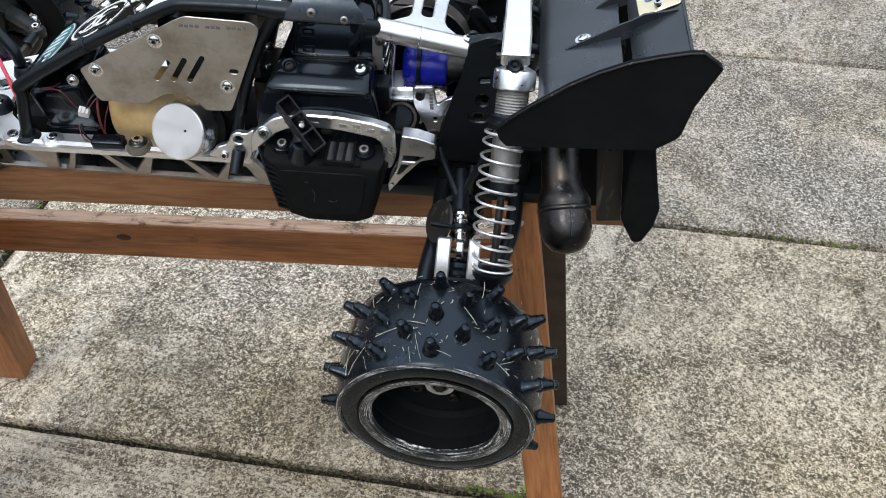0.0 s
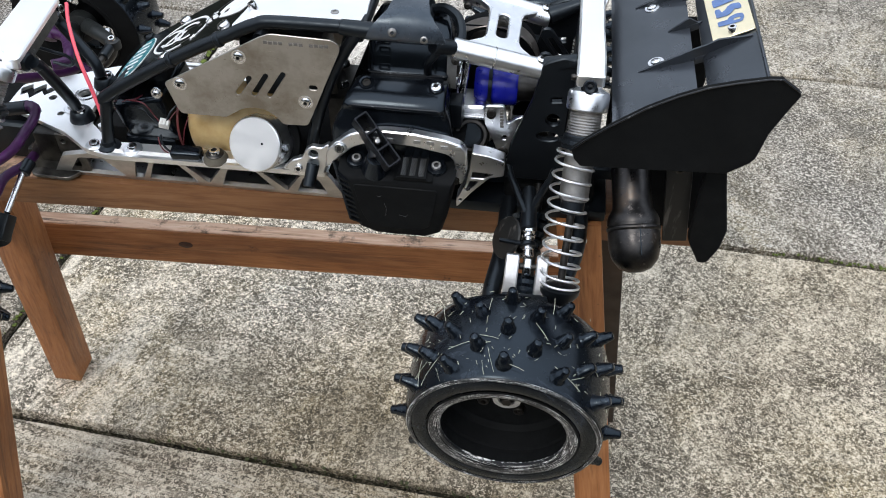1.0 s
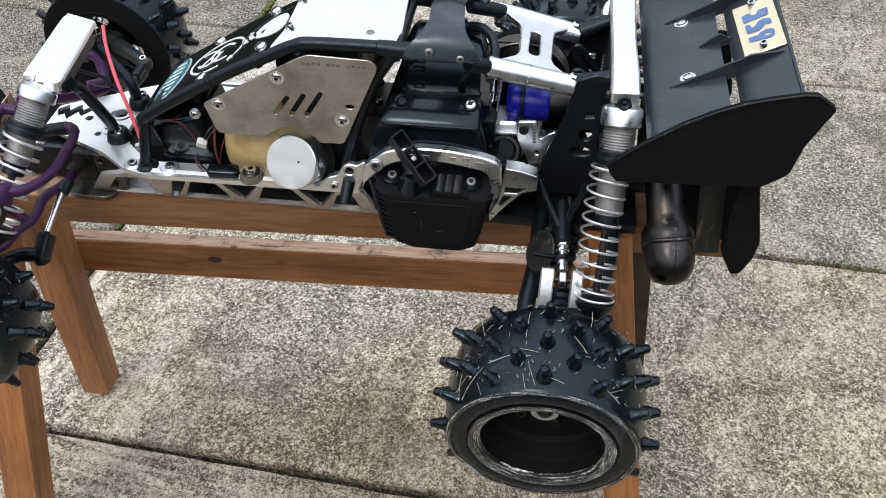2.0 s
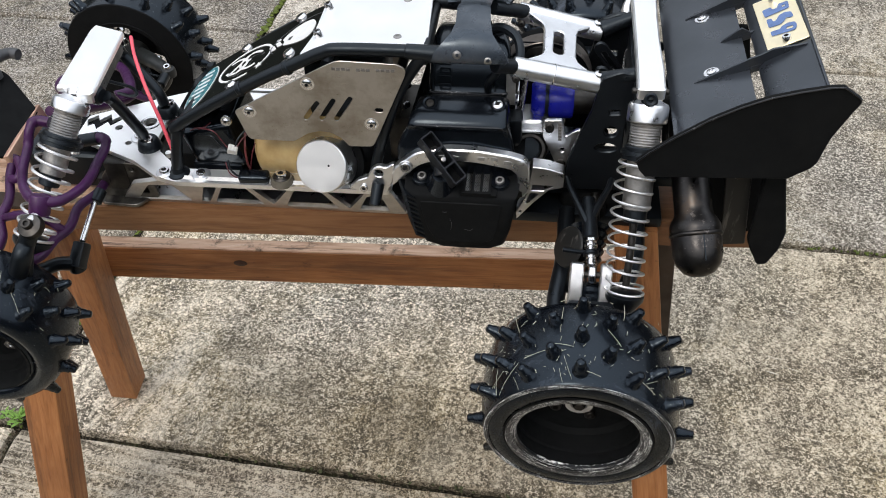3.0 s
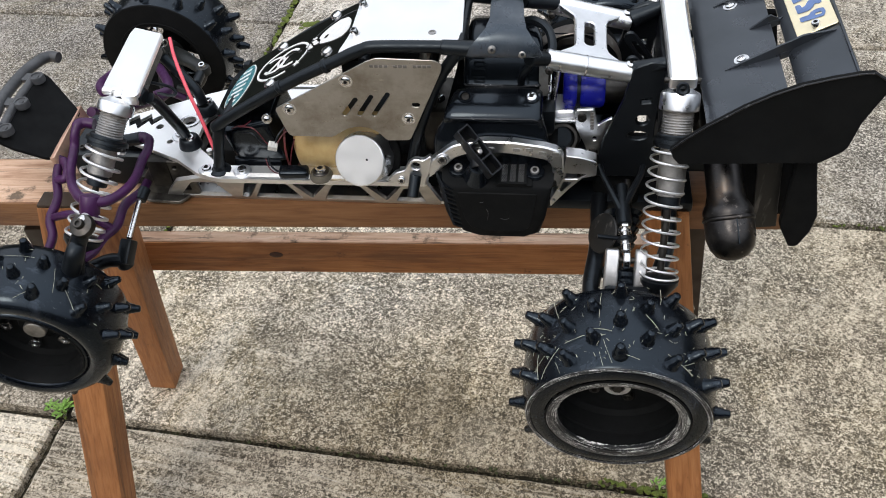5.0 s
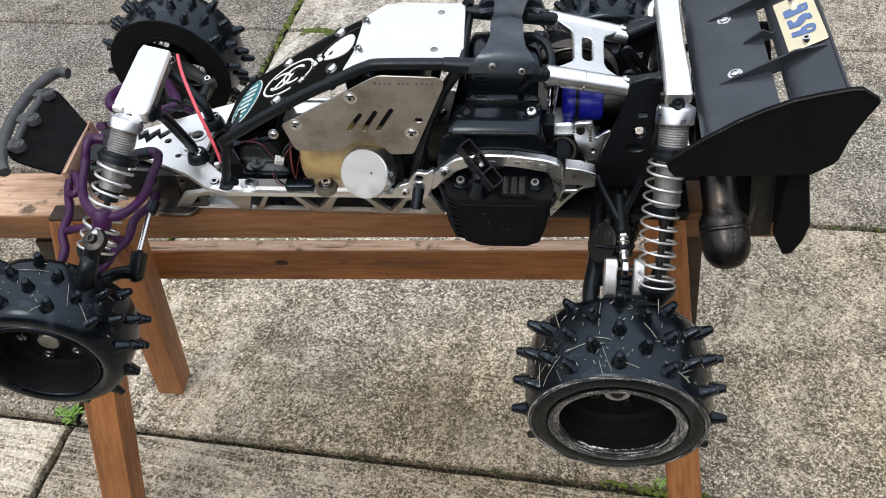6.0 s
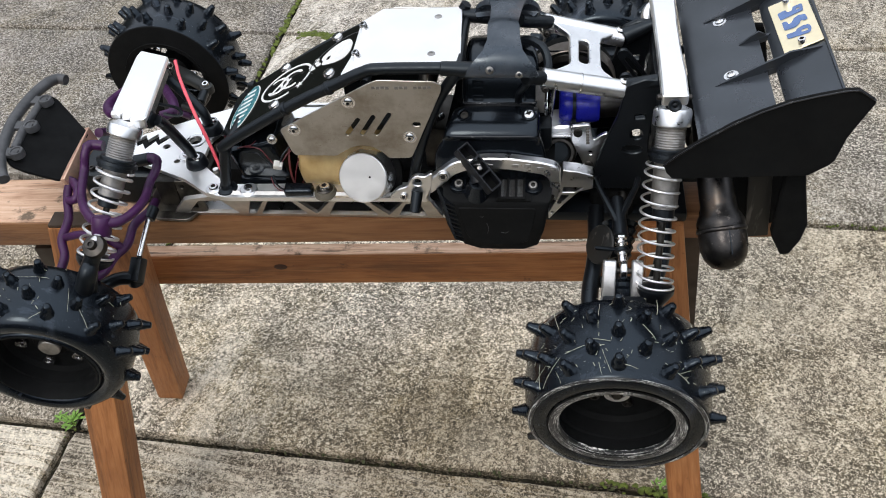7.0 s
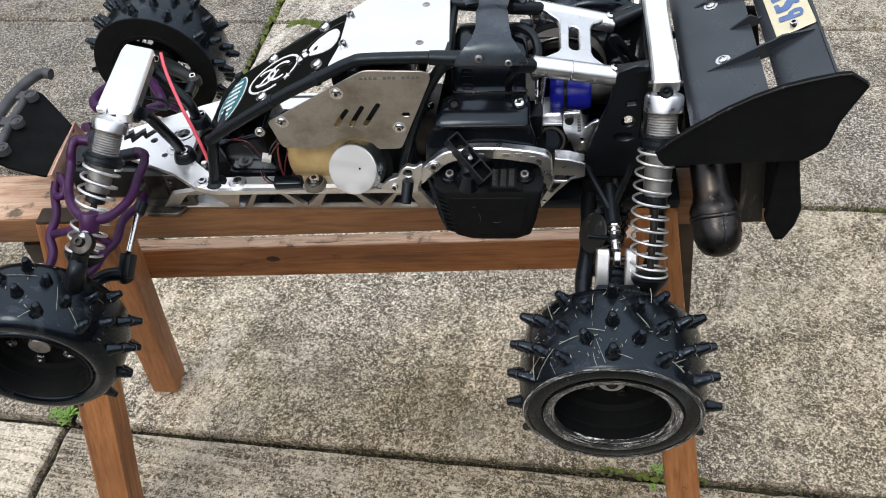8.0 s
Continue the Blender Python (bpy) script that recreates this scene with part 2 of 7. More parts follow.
RUBBER = Mat("black_rubber", (0.003, 0.0035, 0.005), 0.25, spec=0.42)
rb = RUBBER.ramp(RUBBER.noise(35, 6, 0.65), (0.4, (0.002, 0.0026, 0.004)), (0.7, (0.005, 0.0068, 0.01)))
# pale scuffs, and bluish sky sheen painted into the colour as patches
rb = RUBBER.mix(RUBBER.ramp(RUBBER.noise(18, 7, 0.7, RUBBER.coords((1, 1.6, 0.8)), 0.8), (0.57, 0.0), (0.74, 0.5)), rb, (0.085, 0.1, 0.13))
rb = RUBBER.mix(RUBBER.ramp(RUBBER.noise(420, 3, 0.7), (0.68, 0.0), (0.73, 0.5)), rb, (0.3, 0.3, 0.28))
RUBBER.to("Base Color", rb)
RUBBER.set("Specular Tint", (0.68, 0.84, 1.0, 1))
RUBBER.to("Roughness", RUBBER.ramp(RUBBER.noise(22, 5, 0.6), (0.35, 0.13), (0.7, 0.32)))
RUBBER.bump(RUBBER.noise(500, 2), 0.12, 0.0004)
# scraped in thin rings round the axle (local z)
SCUFF = Mat("scuffed_rim_lip", (0.012, 0.013, 0.015), 0.4)
sep, ang, rad, rad2, com = (SCUFF.n.new(k) for k in ("ShaderNodeSeparateXYZ", "ShaderNodeMath", "ShaderNodeMath", "ShaderNodeVectorMath", "ShaderNodeCombineXYZ"))
SCUFF.l.new(SCUFF.tc.outputs["Object"], sep.inputs[0])
ang.operation, rad.operation, rad2.operation = "ARCTAN2", "MULTIPLY", "LENGTH"
SCUFF.l.new(sep.outputs["Y"], ang.inputs[0])
SCUFF.l.new(sep.outputs["X"], ang.inputs[1])
SCUFF.l.new(SCUFF.tc.outputs["Object"], rad2.inputs[0])
SCUFF.l.new(rad2.outputs["Value"], rad.inputs[0])
rad.inputs[1].default_value = 900.0
SCUFF.l.new(ang.outputs[0], com.inputs[0])
SCUFF.l.new(rad.outputs[0], com.inputs[1])
sc = SCUFF.noise(2.2, 8, 0.72, com.outputs[0], 0.5)
gate = SCUFF.ramp(SCUFF.noise(38, 4, 0.7), (0.38, 0.1), (0.52, 1.0))
gate = SCUFF.mix(1.0, gate, SCUFF.ramp(SCUFF.noise(520, 3, 0.6), (0.42, 0.15), (0.52, 1.0)), "MULTIPLY")
mark = SCUFF.mix(1.0, SCUFF.ramp(sc, (0.53, 0.0), (0.555, 1.0)), gate, "MULTIPLY")
SCUFF.to("Base Color", SCUFF.mix(mark, (0.006, 0.007, 0.009), (0.92, 0.92, 0.9)))
SCUFF.bump(sc, 0.3, 0.0005)
# black moulding with a few bare scrapes on its edges
EDGE = Mat("scraped_black_moulding", (0.004, 0.005, 0.007), 0.22, spec=0.5)
eg = EDGE.ramp(EDGE.noise(150, 7, 0.75, EDGE.coords((0.6, 1, 1))), (0.56, 0.0), (0.66, 1.0))
eg = EDGE.mix(1.0, eg, EDGE.ramp(EDGE.noise(40, 3, 0.6), (0.45, 0.0), (0.6, 1.0)), "MULTIPLY")
EDGE.to("Base Color", EDGE.mix(eg, (0.004, 0.005, 0.007), (0.42, 0.42, 0.42)))
BLACK = plain("matt_black_plastic", (0.0048, 0.0056, 0.007), 0.36, scale=50, vary=0.35, bump=0.12, spec=0.38)
BLACK.set("Specular Tint", (0.75, 0.88, 1.0, 1))
GLOSS = plain("satin_black_moulding", (0.004, 0.005, 0.007), 0.17, scale=40, vary=0.35, bump=0.05, spec=0.42)
LACQUER = plain("black_lacquer", (0.003, 0.0035, 0.0035), 0.09, coat=0.3, scale=40, vary=0.3, bump=0.03, spec=0.45)
GLOSS.set("Specular Tint", (0.72, 0.86, 1.0, 1))
SATIN = Mat("scuffed_satin_black", (0.014, 0.017, 0.022), 0.3, spec=0.6)
sn = SATIN.mix(SATIN.ramp(SATIN.noise(45, 6, 0.7), (0.45, 0.0), (0.7, 0.8)), (0.019, 0.025, 0.034), (0.062, 0.07, 0.082))
sn = SATIN.mix(SATIN.ramp(SATIN.noise(26, 5, 0.65, SATIN.coords((1, 0.6, 1)), 0.6), (0.56, 0.0), (0.72, 0.6)), sn, (0.075, 0.05, 0.042))
sn = SATIN.mix(SATIN.ramp(SATIN.noise(330, 4, 0.7), (0.66, 0.0), (0.72, 0.7)), sn, (0.2, 0.2, 0.2))
SATIN.to("Base Color", sn)
SATIN.to("Roughness", SATIN.ramp(SATIN.noise(70, 5, 0.65), (0.35, 0.2), (0.7, 0.48)))
SATIN.bump(SATIN.noise(240, 3), 0.1, 0.0004)
SATIN.set("Specular Tint", (0.75, 0.88, 1.0, 1))
SHEET = plain("black_wing_plastic", (0.021, 0.0235, 0.029), 0.31, scale=14, vary=0.5, bump=0.06, spec=0.72)
SHEET.set("Specular Tint", (0.8, 0.9, 1.0, 1))
FLAT = plain("dull_black_plate", (0.0072, 0.0077, 0.0082), 0.7, scale=25, vary=0.25, bump=0.08, spec=0.08)
GREY = plain("worn_dark_grey_plastic", (0.055, 0.057, 0.062), 0.5, scale=70, vary=0.4, bump=0.2)
ALU = plain("machined_aluminium", (0.82, 0.83, 0.85), 0.32, 1.0, scale=40, vary=0.12, bump=0.06)
SILVER = plain("satin_silver_plate", (0.93, 0.93, 0.93), 0.42, 1.0, scale=18, vary=0.04, bump=0.03)
CHROME = plain("bright_steel", (0.75, 0.75, 0.76), 0.18, 1.0, scale=90, vary=0.12, bump=0.02)
SOCKET = plain("dark_socket", (0.012, 0.011, 0.01), 0.5, scale=200, vary=0.3)
DULLALLOY = plain("oily_dark_alloy", (0.016, 0.018, 0.018), 0.4, scale=60, vary=0.4, bump=0.15)
SPRING = plain("zinc_plated_spring", (0.86, 0.86, 0.87), 0.36, 0.85, scale=90, vary=0.1, bump=0.02)
DARKST = plain("dark_steel", (0.07, 0.066, 0.062), 0.45, 1.0, scale=70, vary=0.45, bump=0.15)
STEEL = Mat("brushed_stainless", (0.55, 0.53, 0.5), 0.3, 1.0)
br = STEEL.noise(60, 4, 0.6, STEEL.coords((1, 1, 22)))
ss = STEEL.noise(16, 6, 0.7)
STEEL.to("Base Color", STEEL.mix(STEEL.ramp(ss, (0.44, 0.0), (0.66, 0.85)), (0.5, 0.485, 0.468), (0.27, 0.238, 0.2)))
STEEL.to("Roughness", STEEL.ramp(br, (0.3, 0.26), (0.7, 0.44)))
STEEL.bump(br, 0.05, 0.0003)
EXH = Mat("heat_stained_steel", (0.06, 0.055, 0.05), 0.36, 1.0)
ex1 = EXH.ramp(EXH.noise(38, 6, 0.7), (0.35, (0.03, 0.029, 0.03)), (0.55, (0.055, 0.052, 0.051)), (0.72, (0.08, 0.06, 0.046)))
EXH.to("Base Color", EXH.mix(EXH.ramp(EXH.noise(120, 6, 0.75), (0.6, 0.0), (0.68, 0.7)), ex1, (0.25, 0.22, 0.2)))
EXH.to("Roughness", EXH.ramp(EXH.noise(60, 5, 0.65), (0.35, 0.26), (0.7, 0.5)))
EXH.bump(EXH.noise(300, 3), 0.15, 0.0005)
WORNALU = plain("scuffed_bare_aluminium", (0.72, 0.72, 0.73), 0.38, 1.0, scale=55, vary=0.22, bump=0.1)
SCRATCHED = Mat("scratched_black_plastic", (0.02, 0.02, 0.02), 0.45, spec=0.4)
SCRATCHED.to("Base Color", SCRATCHED.mix(SCRATCHED.ramp(SCRATCHED.noise(90, 5, 0.7, SCRATCHED.coords((1, 1, 0.12)), 0.4), (0.58, 0.0), (0.66, 0.6)), (0.011, 0.011, 0.0105), (0.13, 0.12, 0.11)))
BANDMET = plain("dull_guard_metal", (0.3, 0.27, 0.25), 0.48, 0.8, scale=50, vary=0.25, bump=0.1)
# greasy alloy, its colour darkened for the shade under the deck overhang
GREASY_SHADED = plain("greasy_shaded_alloy", (0.2, 0.19, 0.175), 0.42, 1.0, scale=55, vary=0.6, bump=0.2)
CAST = plain("dull_machined_alloy", (0.6, 0.59, 0.575), 0.42, 1.0, scale=45, vary=0.25, bump=0.1)
WORN = plain("worn_grey_alloy", (0.36, 0.35, 0.34), 0.5, 1.0, scale=70, vary=0.35, bump=0.15)
PURPLE = plain("purple_nylon", (0.046, 0.0095, 0.056), 0.4, scale=60, vary=0.35, bump=0.12, spec=0.35)
BLUE = plain("blue_silicone", (0.008, 0.012, 0.33), 0.32, scale=60, vary=0.2, bump=0.08)
TANK = Mat("fuel_stained_tank_plastic", (0.5, 0.36, 0.16), 0.42)
TANK.to("Base Color", TANK.ramp(TANK.noise(28, 5), (0.35, (0.36, 0.23, 0.085)), (0.7, (0.58, 0.44, 0.22))))
TANK.set("Subsurface Weight", 0.15)
TANK.set("Subsurface Radius", (0.01, 0.007, 0.003))
PINK = plain("pink_red_tube", (0.8, 0.1, 0.14), 0.4, scale=80, vary=0.15)
REDDARK = plain("dull_red_wire", (0.1, 0.009, 0.016), 0.5, scale=90, vary=0.2)
HANDLE = plain("dark_handle_plastic", (0.011, 0.0125, 0.016), 0.42, scale=60, vary=0.3, bump=0.1, spec=0.22)
TANRUB = plain("tan_rubber", (0.11, 0.098, 0.075), 0.6, scale=120, vary=0.3)
WHITE = plain("white_nylon", (0.75, 0.74, 0.71), 0.45, scale=90, vary=0.12)
GOLD = plain("gold_plate", (0.95, 0.84, 0.6), 0.45, 1.0, scale=60, vary=0.08)
COPPER = plain("copper_edged_plate", (0.78, 0.5, 0.37), 0.42, 0.8, scale=90, vary=0.2)
DECAL = plain("white_decal", (0.8, 0.8, 0.8), 0.35, scale=200, vary=0.08)
CYAN = plain("cyan_sticker", (0.03, 0.5, 0.5), 0.35, scale=150, vary=0.15)
TEAL = plain("teal_decal", (0.035, 0.17, 0.2), 0.3, scale=120, vary=0.2)
INK = plain("blue_ink", (0.1, 0.17, 0.36), 0.5, scale=120, vary=0.2)
FAINT = plain("faint_engraving", (0.56, 0.56, 0.57), 0.5, 1.0, scale=200, vary=0.2)
ETCH = plain("etched_mark", (0.2, 0.19, 0.18), 0.6, 0.4, scale=200, vary=0.2)
MESH = plain("grille_mesh", (0.24, 0.24, 0.24), 0.4, 1.0, scale=300, vary=0.4)
GRASS = plain("dry_grass", (0.5, 0.5, 0.38), 0.7, scale=300, vary=0.5)
LINER = plain("dark_red_liner", (0.12, 0.02, 0.02), 0.6, scale=100)


# ---------- mesh helpers ----------
WORLD_OF = {}


def mesh_of(name, bm, mat, smooth=38.0):
    bmesh.ops.recalc_face_normals(bm, faces=bm.faces)
    me = bpy.data.meshes.new(name)
    bm.to_mesh(me)
    bm.free()
    me.materials.append(mat.m)
    me.polygons.foreach_set("use_smooth", [True] * len(me.polygons))
    me.set_sharp_from_angle(angle=radians(smooth))
    return me


def link(name, me, parent=None, label="", m=None):
    ob = new(name, me)
    m = m or Matrix.Identity(4)
    WORLD_OF[ob] = m
    ob.matrix_basis = m
    if parent:
        ob.parent = parent
        ob.matrix_parent_inverse = WORLD_OF[parent].inverted()
    return tagged(ob, label)


def part(name, bm, mat, parent=None, label="", m=None, smooth=38.0):
    return link(name, mesh_of(name, bm, mat, smooth), parent, label, m)


def thing(name, at, label, category, group="", kind=""):
    ob = new(name)
    ob.empty_display_size = 0.05
    ob.matrix_basis = at if isinstance(at, Matrix) else Matrix.Translation(at)
    WORLD_OF[ob] = ob.matrix_basis.copy()
    return tagged(ob, label, category, group, kind)


def V(*a):
    return Vector(a)


def frame_to(a, b):
    """A pose at a whose z runs towards b."""
    d = Vector(b) - Vector(a)
    return Matrix.Translation(a) @ d.to_track_quat("Z", "Y").to_matrix().to_4x4()


def box(bm, size, m=None, bevel=0.0, seg=2):
    got = bmesh.ops.create_cube(bm, size=1.0, matrix=(m or Matrix.Identity(4)) @ Matrix.Diagonal((*size, 1)))
    if bevel:
        vs = set(got["verts"])
        es = [e for e in bm.edges if e.verts[0] in vs]
        bmesh.ops.bevel(bm, geom=es, offset=bevel, segments=seg, profile=0.6, affect="EDGES")
    return bm


def new_box(size, m=None, bevel=0.0, seg=2):
    return box(bmesh.new(), size, m, bevel, seg)


def lathe(bm, profile, m=None, seg=24, closed=False):
    """Turn (radius, z) points round z; ends on the axis are closed."""
    m = m or Matrix.Identity(4)
    rings = []
    for r, z in profile:
        if r < 1e-6:
            rings.append([bm.verts.new(m @ V(0, 0, z))])
        else:
            rings.append([bm.verts.new(m @ V(r * math.cos(2 * math.pi * i / seg), r * math.sin(2 * math.pi * i / seg), z)) for i in range(seg)])
    pairs = list(zip(rings, rings[1:])) + ([(rings[-1], rings[0])] if closed else [])
    for a, b in pairs:
        for i in range(seg):
            j = (i + 1) % seg
            if len(a) == 1 and len(b) == 1:
                continue
            if len(a) == 1:
                bm.faces.new((a[0], b[i], b[j]))
            elif len(b) == 1:
                bm.faces.new((a[i], b[0], a[j]))
            else:
                bm.faces.new((a[i], b[i], b[j], a[j]))
    return bm


def rod(bm, a, b, r, r2=None, seg=14, edge=0.0008):
    """A round bar from a to b with slightly broken ends."""
    r2 = r if r2 is None else r2
    h = (Vector(b) - Vector(a)).length
    e = min(edge, h * 0.2, r * 0.3, r2 * 0.3)
    return lathe(bm, [(0, 0), (r - e, 0), (r, e), (r2, h - e), (r2 - e, h), (0, h)], frame_to(a, b), seg)


def rods(a, b, r, r2=None, seg=14):
    return rod(bmesh.new(), a, b, r, r2, seg)


def curve(pts, n=8):
    """A smooth run of points through pts."""
    p = [Vector(q) for q in pts]
    p = [p[0] * 2 - p[1]] + p + [p[-1] * 2 - p[-2]]
    out = []
    for i in range(1, len(p) - 2):
        a, b, c, d = p[i - 1:i + 3]
        for k in range(n):
            t = k / n
            out.append(0.5 * (2 * b + (c - a) * t + (2 * a - 5 * b + 4 * c - d) * t * t + (3 * b - a - 3 * c + d) * t ** 3))
    return out + [p[-2]]


def sweep(bm, pts, r, seg=10, flat=1.0):
    """A tube along pts; r is a number or one for each point."""
    pts = [Vector(q) for q in pts]
    rr = r if isinstance(r, (list, tuple)) else [r] * len(pts)
    t0 = (pts[1] - pts[0]).normalized()
    up = t0.orthogonal().normalized()
    rings = []
    for i, q in enumerate(pts):
        t = (pts[min(i + 1, len(pts) - 1)] - pts[max(i - 1, 0)]).normalized()
        up = (up - t * up.dot(t)).normalized()
        side = t.cross(up)
        rings.append([bm.verts.new(q + rr[i] * (up * math.cos(2 * math.pi * k / seg) + flat * side * math.sin(2 * math.pi * k / seg))) for k in range(seg)])
    for a, b in zip(rings, rings[1:]):
        for k in range(seg):
            bm.faces.new((a[k], b[k], b[(k + 1) % seg], a[(k + 1) % seg]))
    bm.faces.new(rings[0][::-1])
    bm.faces.new(rings[-1])
    return bm


def tube(pts, r, seg=10, n=8):
    return sweep(bmesh.new(), curve(pts, n) if n else pts, r, seg)


def plate(bm, outer, holes=(), thick=0.002, m=None, bevel=0.0):
    """A flat sheet in local x, y with holes, thick along -z."""
    m = m or Matrix.Identity(4)
    edges = []
    for loop in (outer, *holes):
        vs = [bm.verts.new(V(x, y, 0)) for x, y in loop]
        edges += [bm.edges.new((vs[i], vs[(i + 1) % len(vs)])) for i in range(len(vs))]
    got = bmesh.ops.triangle_fill(bm, use_beauty=True, use_dissolve=False, edges=edges, normal=(0, 0, 1))
    faces = [g for g in got["geom"] if isinstance(g, bmesh.types.BMFace)]
    verts = list({v for f in faces for v in f.verts})
    ext = bmesh.ops.extrude_face_region(bm, geom=faces)
    low = [g for g in ext["geom"] if isinstance(g, bmesh.types.BMVert)]
    bmesh.ops.translate(bm, verts=low, vec=(0, 0, -thick))
    if bevel:
        rim = [e for e in bm.edges if e.is_valid and len(e.link_faces) == 2 and e.calc_face_angle(0) > 0.8]
        bmesh.ops.bevel(bm, geom=rim, offset=bevel, segments=1, affect="EDGES")
        bm.transform(m)
        return bm
    bmesh.ops.transform(bm, matrix=m, verts=verts + low)
    return bm


def ring(cx, cy, r, n=14, sx=1.0, sy=1.0):
    return [(cx + r * sx * math.cos(2 * math.pi * i / n), cy + r * sy * math.sin(2 * math.pi * i / n)) for i in range(n)]


def slot(ax, ay, bx, by, r, n=6):
    a = math.atan2(by - ay, bx - ax)
    return [(bx + r * math.cos(a + math.pi * (k / n - 0.5)), by + r * math.sin(a + math.pi * (k / n - 0.5))) for k in range(n + 1)] + [
        (ax + r * math.cos(a + math.pi * (k / n + 0.5)), ay + r * math.sin(a + math.pi * (k / n + 0.5))) for k in range(n + 1)]


def rounded(pts, r, n=4):
    """The closed outline pts with its corners rounded."""
    out = []
    k = len(pts)
    for i in range(k):
        a, b, c = V(*pts[i - 1]), V(*pts[i]), V(*pts[(i + 1) % k])
        u, w = (a - b), (c - b)
        d = min(r, u.length * 0.45, w.length * 0.45)
        p, q = b + u.normalized() * d, b + w.normalized() * d
        for j in range(n + 1):
            t = j / n
            s = p * (1 - t) ** 2 + b * 2 * t * (1 - t) + q * t * t
            out.append((s.x, s.y))
    return out


def plane_xz(y, x=0.0, z=0.0):
    """Local x, y to world x, z; local z points to -y."""
    return Matrix.Translation((x, y, z)) @ Matrix(((1, 0, 0, 0), (0, 0, -1, 0), (0, 1, 0, 0), (0, 0, 0, 1)))


# ---------- ground: concrete slabs over a dark bed ----------
SLAB_O, SLAB_A, PITCH = (-0.664, 0.071), -3.9, 0.595
G = pose(SLAB_O[0], SLAB_O[1], 0, 0, 0, SLAB_A)
bed = bmesh.new()
bmesh.ops.create_grid(bed, x_segments=60, y_segments=60, size=60.0, matrix=Matrix.Translation((0, 0, -0.019)))
ground = part("ground", bed, DIRT, None, "dark earth bed under the paving")
tagged(ground, "dark dirt bed with moss in the paving joints", "ground", kind="structure")


def slab_mesh(u0, u1, v0_, v1, rng):
    """One cast slab with worn, slightly chipped top edges."""
    bm = bmesh.new()
    g = 0.0072
    loop = []
    corners = [(u0 + g, v0_ + g), (u1 - g, v0_ + g), (u1 - g, v1 - g), (u0 + g, v1 - g)]
    for i in range(4):
        a, b = V(*corners[i], 0), V(*corners[(i + 1) % 4], 0)
        n = max(3, int((b - a).length / 0.02))
        for k in range(n):
            loop.append(a.lerp(b, k / n))
    mid = V((u0 + u1) / 2, (v0_ + v1) / 2, 0)
    rings = [[], [], []]
    for q in loop:
        w = (mid - q).normalized()
        j = 0.0035 * noise.noise(q * 15) + 0.003 * noise.noise(q * 70)
        chip = 0.004 + 0.004 * max(0, noise.noise(q * 31 + V(5, 1, 2))) + (0.012 if noise.noise(q * 17 + V(9, 3, 1)) > 0.55 else 0)
        rings[0].append(bm.verts.new(q + w * j + V(0, 0, -0.06)))
        rings[1].append(bm.verts.new(q + w * j + V(0, 0, -0.005)))
        rings[2].append(bm.verts.new(q + w * (abs(j) + chip)))
    for a, b in zip(rings, rings[1:]):
        for i in range(len(a)):
            k = (i + 1) % len(a)
            bm.faces.new((a[i], a[k], b[k], b[i]))
    bm.faces.new(rings[2])
    return bm


pavement = thing("pavement", G, "weathered grey-beige concrete paving with mossy joints", "pavement", kind="structure")
rng = random.Random(4)
near_slabs = [(k, rv) for k in range(-2, 2) for rv in range(-5, 7)]
far_slabs = [(k, rv) for k in range(-4, 4) for rv in range(-9, 13) if (k, rv) not in near_slabs]
for k, rv in near_slabs + far_slabs:
    bm = slab_mesh(1.95 * k, 1.95 * (k + 1), rv * PITCH, (rv + 1) * PITCH, rng)
    lift = rng.uniform(-0.0015, 0.0015)
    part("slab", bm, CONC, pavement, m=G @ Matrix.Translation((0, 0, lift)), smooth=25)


def joint_moss(name, along, count, spread, seed, size=(0.004, 0.011), mat=MOSS):
    """Many small clumps along a joint, as one patch."""
    r = random.Random(seed)
    bm = bmesh.new()
    a, b = along
    for _ in range(count):
        t = r.random()
        s = r.uniform(*size)
        p = Vector(a).lerp(Vector(b), t) + V(r.gauss(0, spread), r.gauss(0, spread), 0)
        mm = G @ Matrix.Translation((p.x, p.y, -0.003)) @ pose(0, 0, 0, r.uniform(-30, 30), r.uniform(-30, 30), r.uniform(0, 360)) @ Matrix.Diagonal((s, s * r.uniform(0.6, 1), s * r.uniform(0.4, 0.8), 1))
        lathe(bm, [(0, -1), (0.72, -0.7), (1, 0), (0.72, 0.7), (0, 1)], mm, 7)
    for v in bm.verts:
        v.co += 0.0016 * noise.noise_vector(v.co * 180)
    ob = part(name, bm, mat, None)
    return tagged(ob, "dull and bright green moss growing in the paving joint", "moss", "moss in the joints", "stuff")


def joint_grit(name, a, b, count, seed):
    """Crumbs of dirt and grit lying in a joint, as one patch."""
    r = random.Random(seed)
    bm = bmesh.new()
    for _ in range(count):
        p = Vector(a).lerp(Vector(b), r.random()) + V(r.gauss(0, 0.0035), r.gauss(0, 0.0035), 0)
        s = r.uniform(0.001, 0.0032)
        mm = G @ Matrix.Translation((p.x, p.y, -0.0145 + r.uniform(0, 0.006))) @ pose(0, 0, 0, r.uniform(0, 360), r.uniform(0, 360), 0) @ Matrix.Diagonal((s, s * r.uniform(0.5, 1), s * r.uniform(0.4, 0.9), 1))
        lathe(bm, [(0, -1), (0.8, -0.45), (0.9, 0.4), (0, 1)], mm, 5)
    return tagged(part(name, bm, GRIT, None), "brown dirt and grit lying in the paving joint", "grit", "grit in the joints", "stuff")


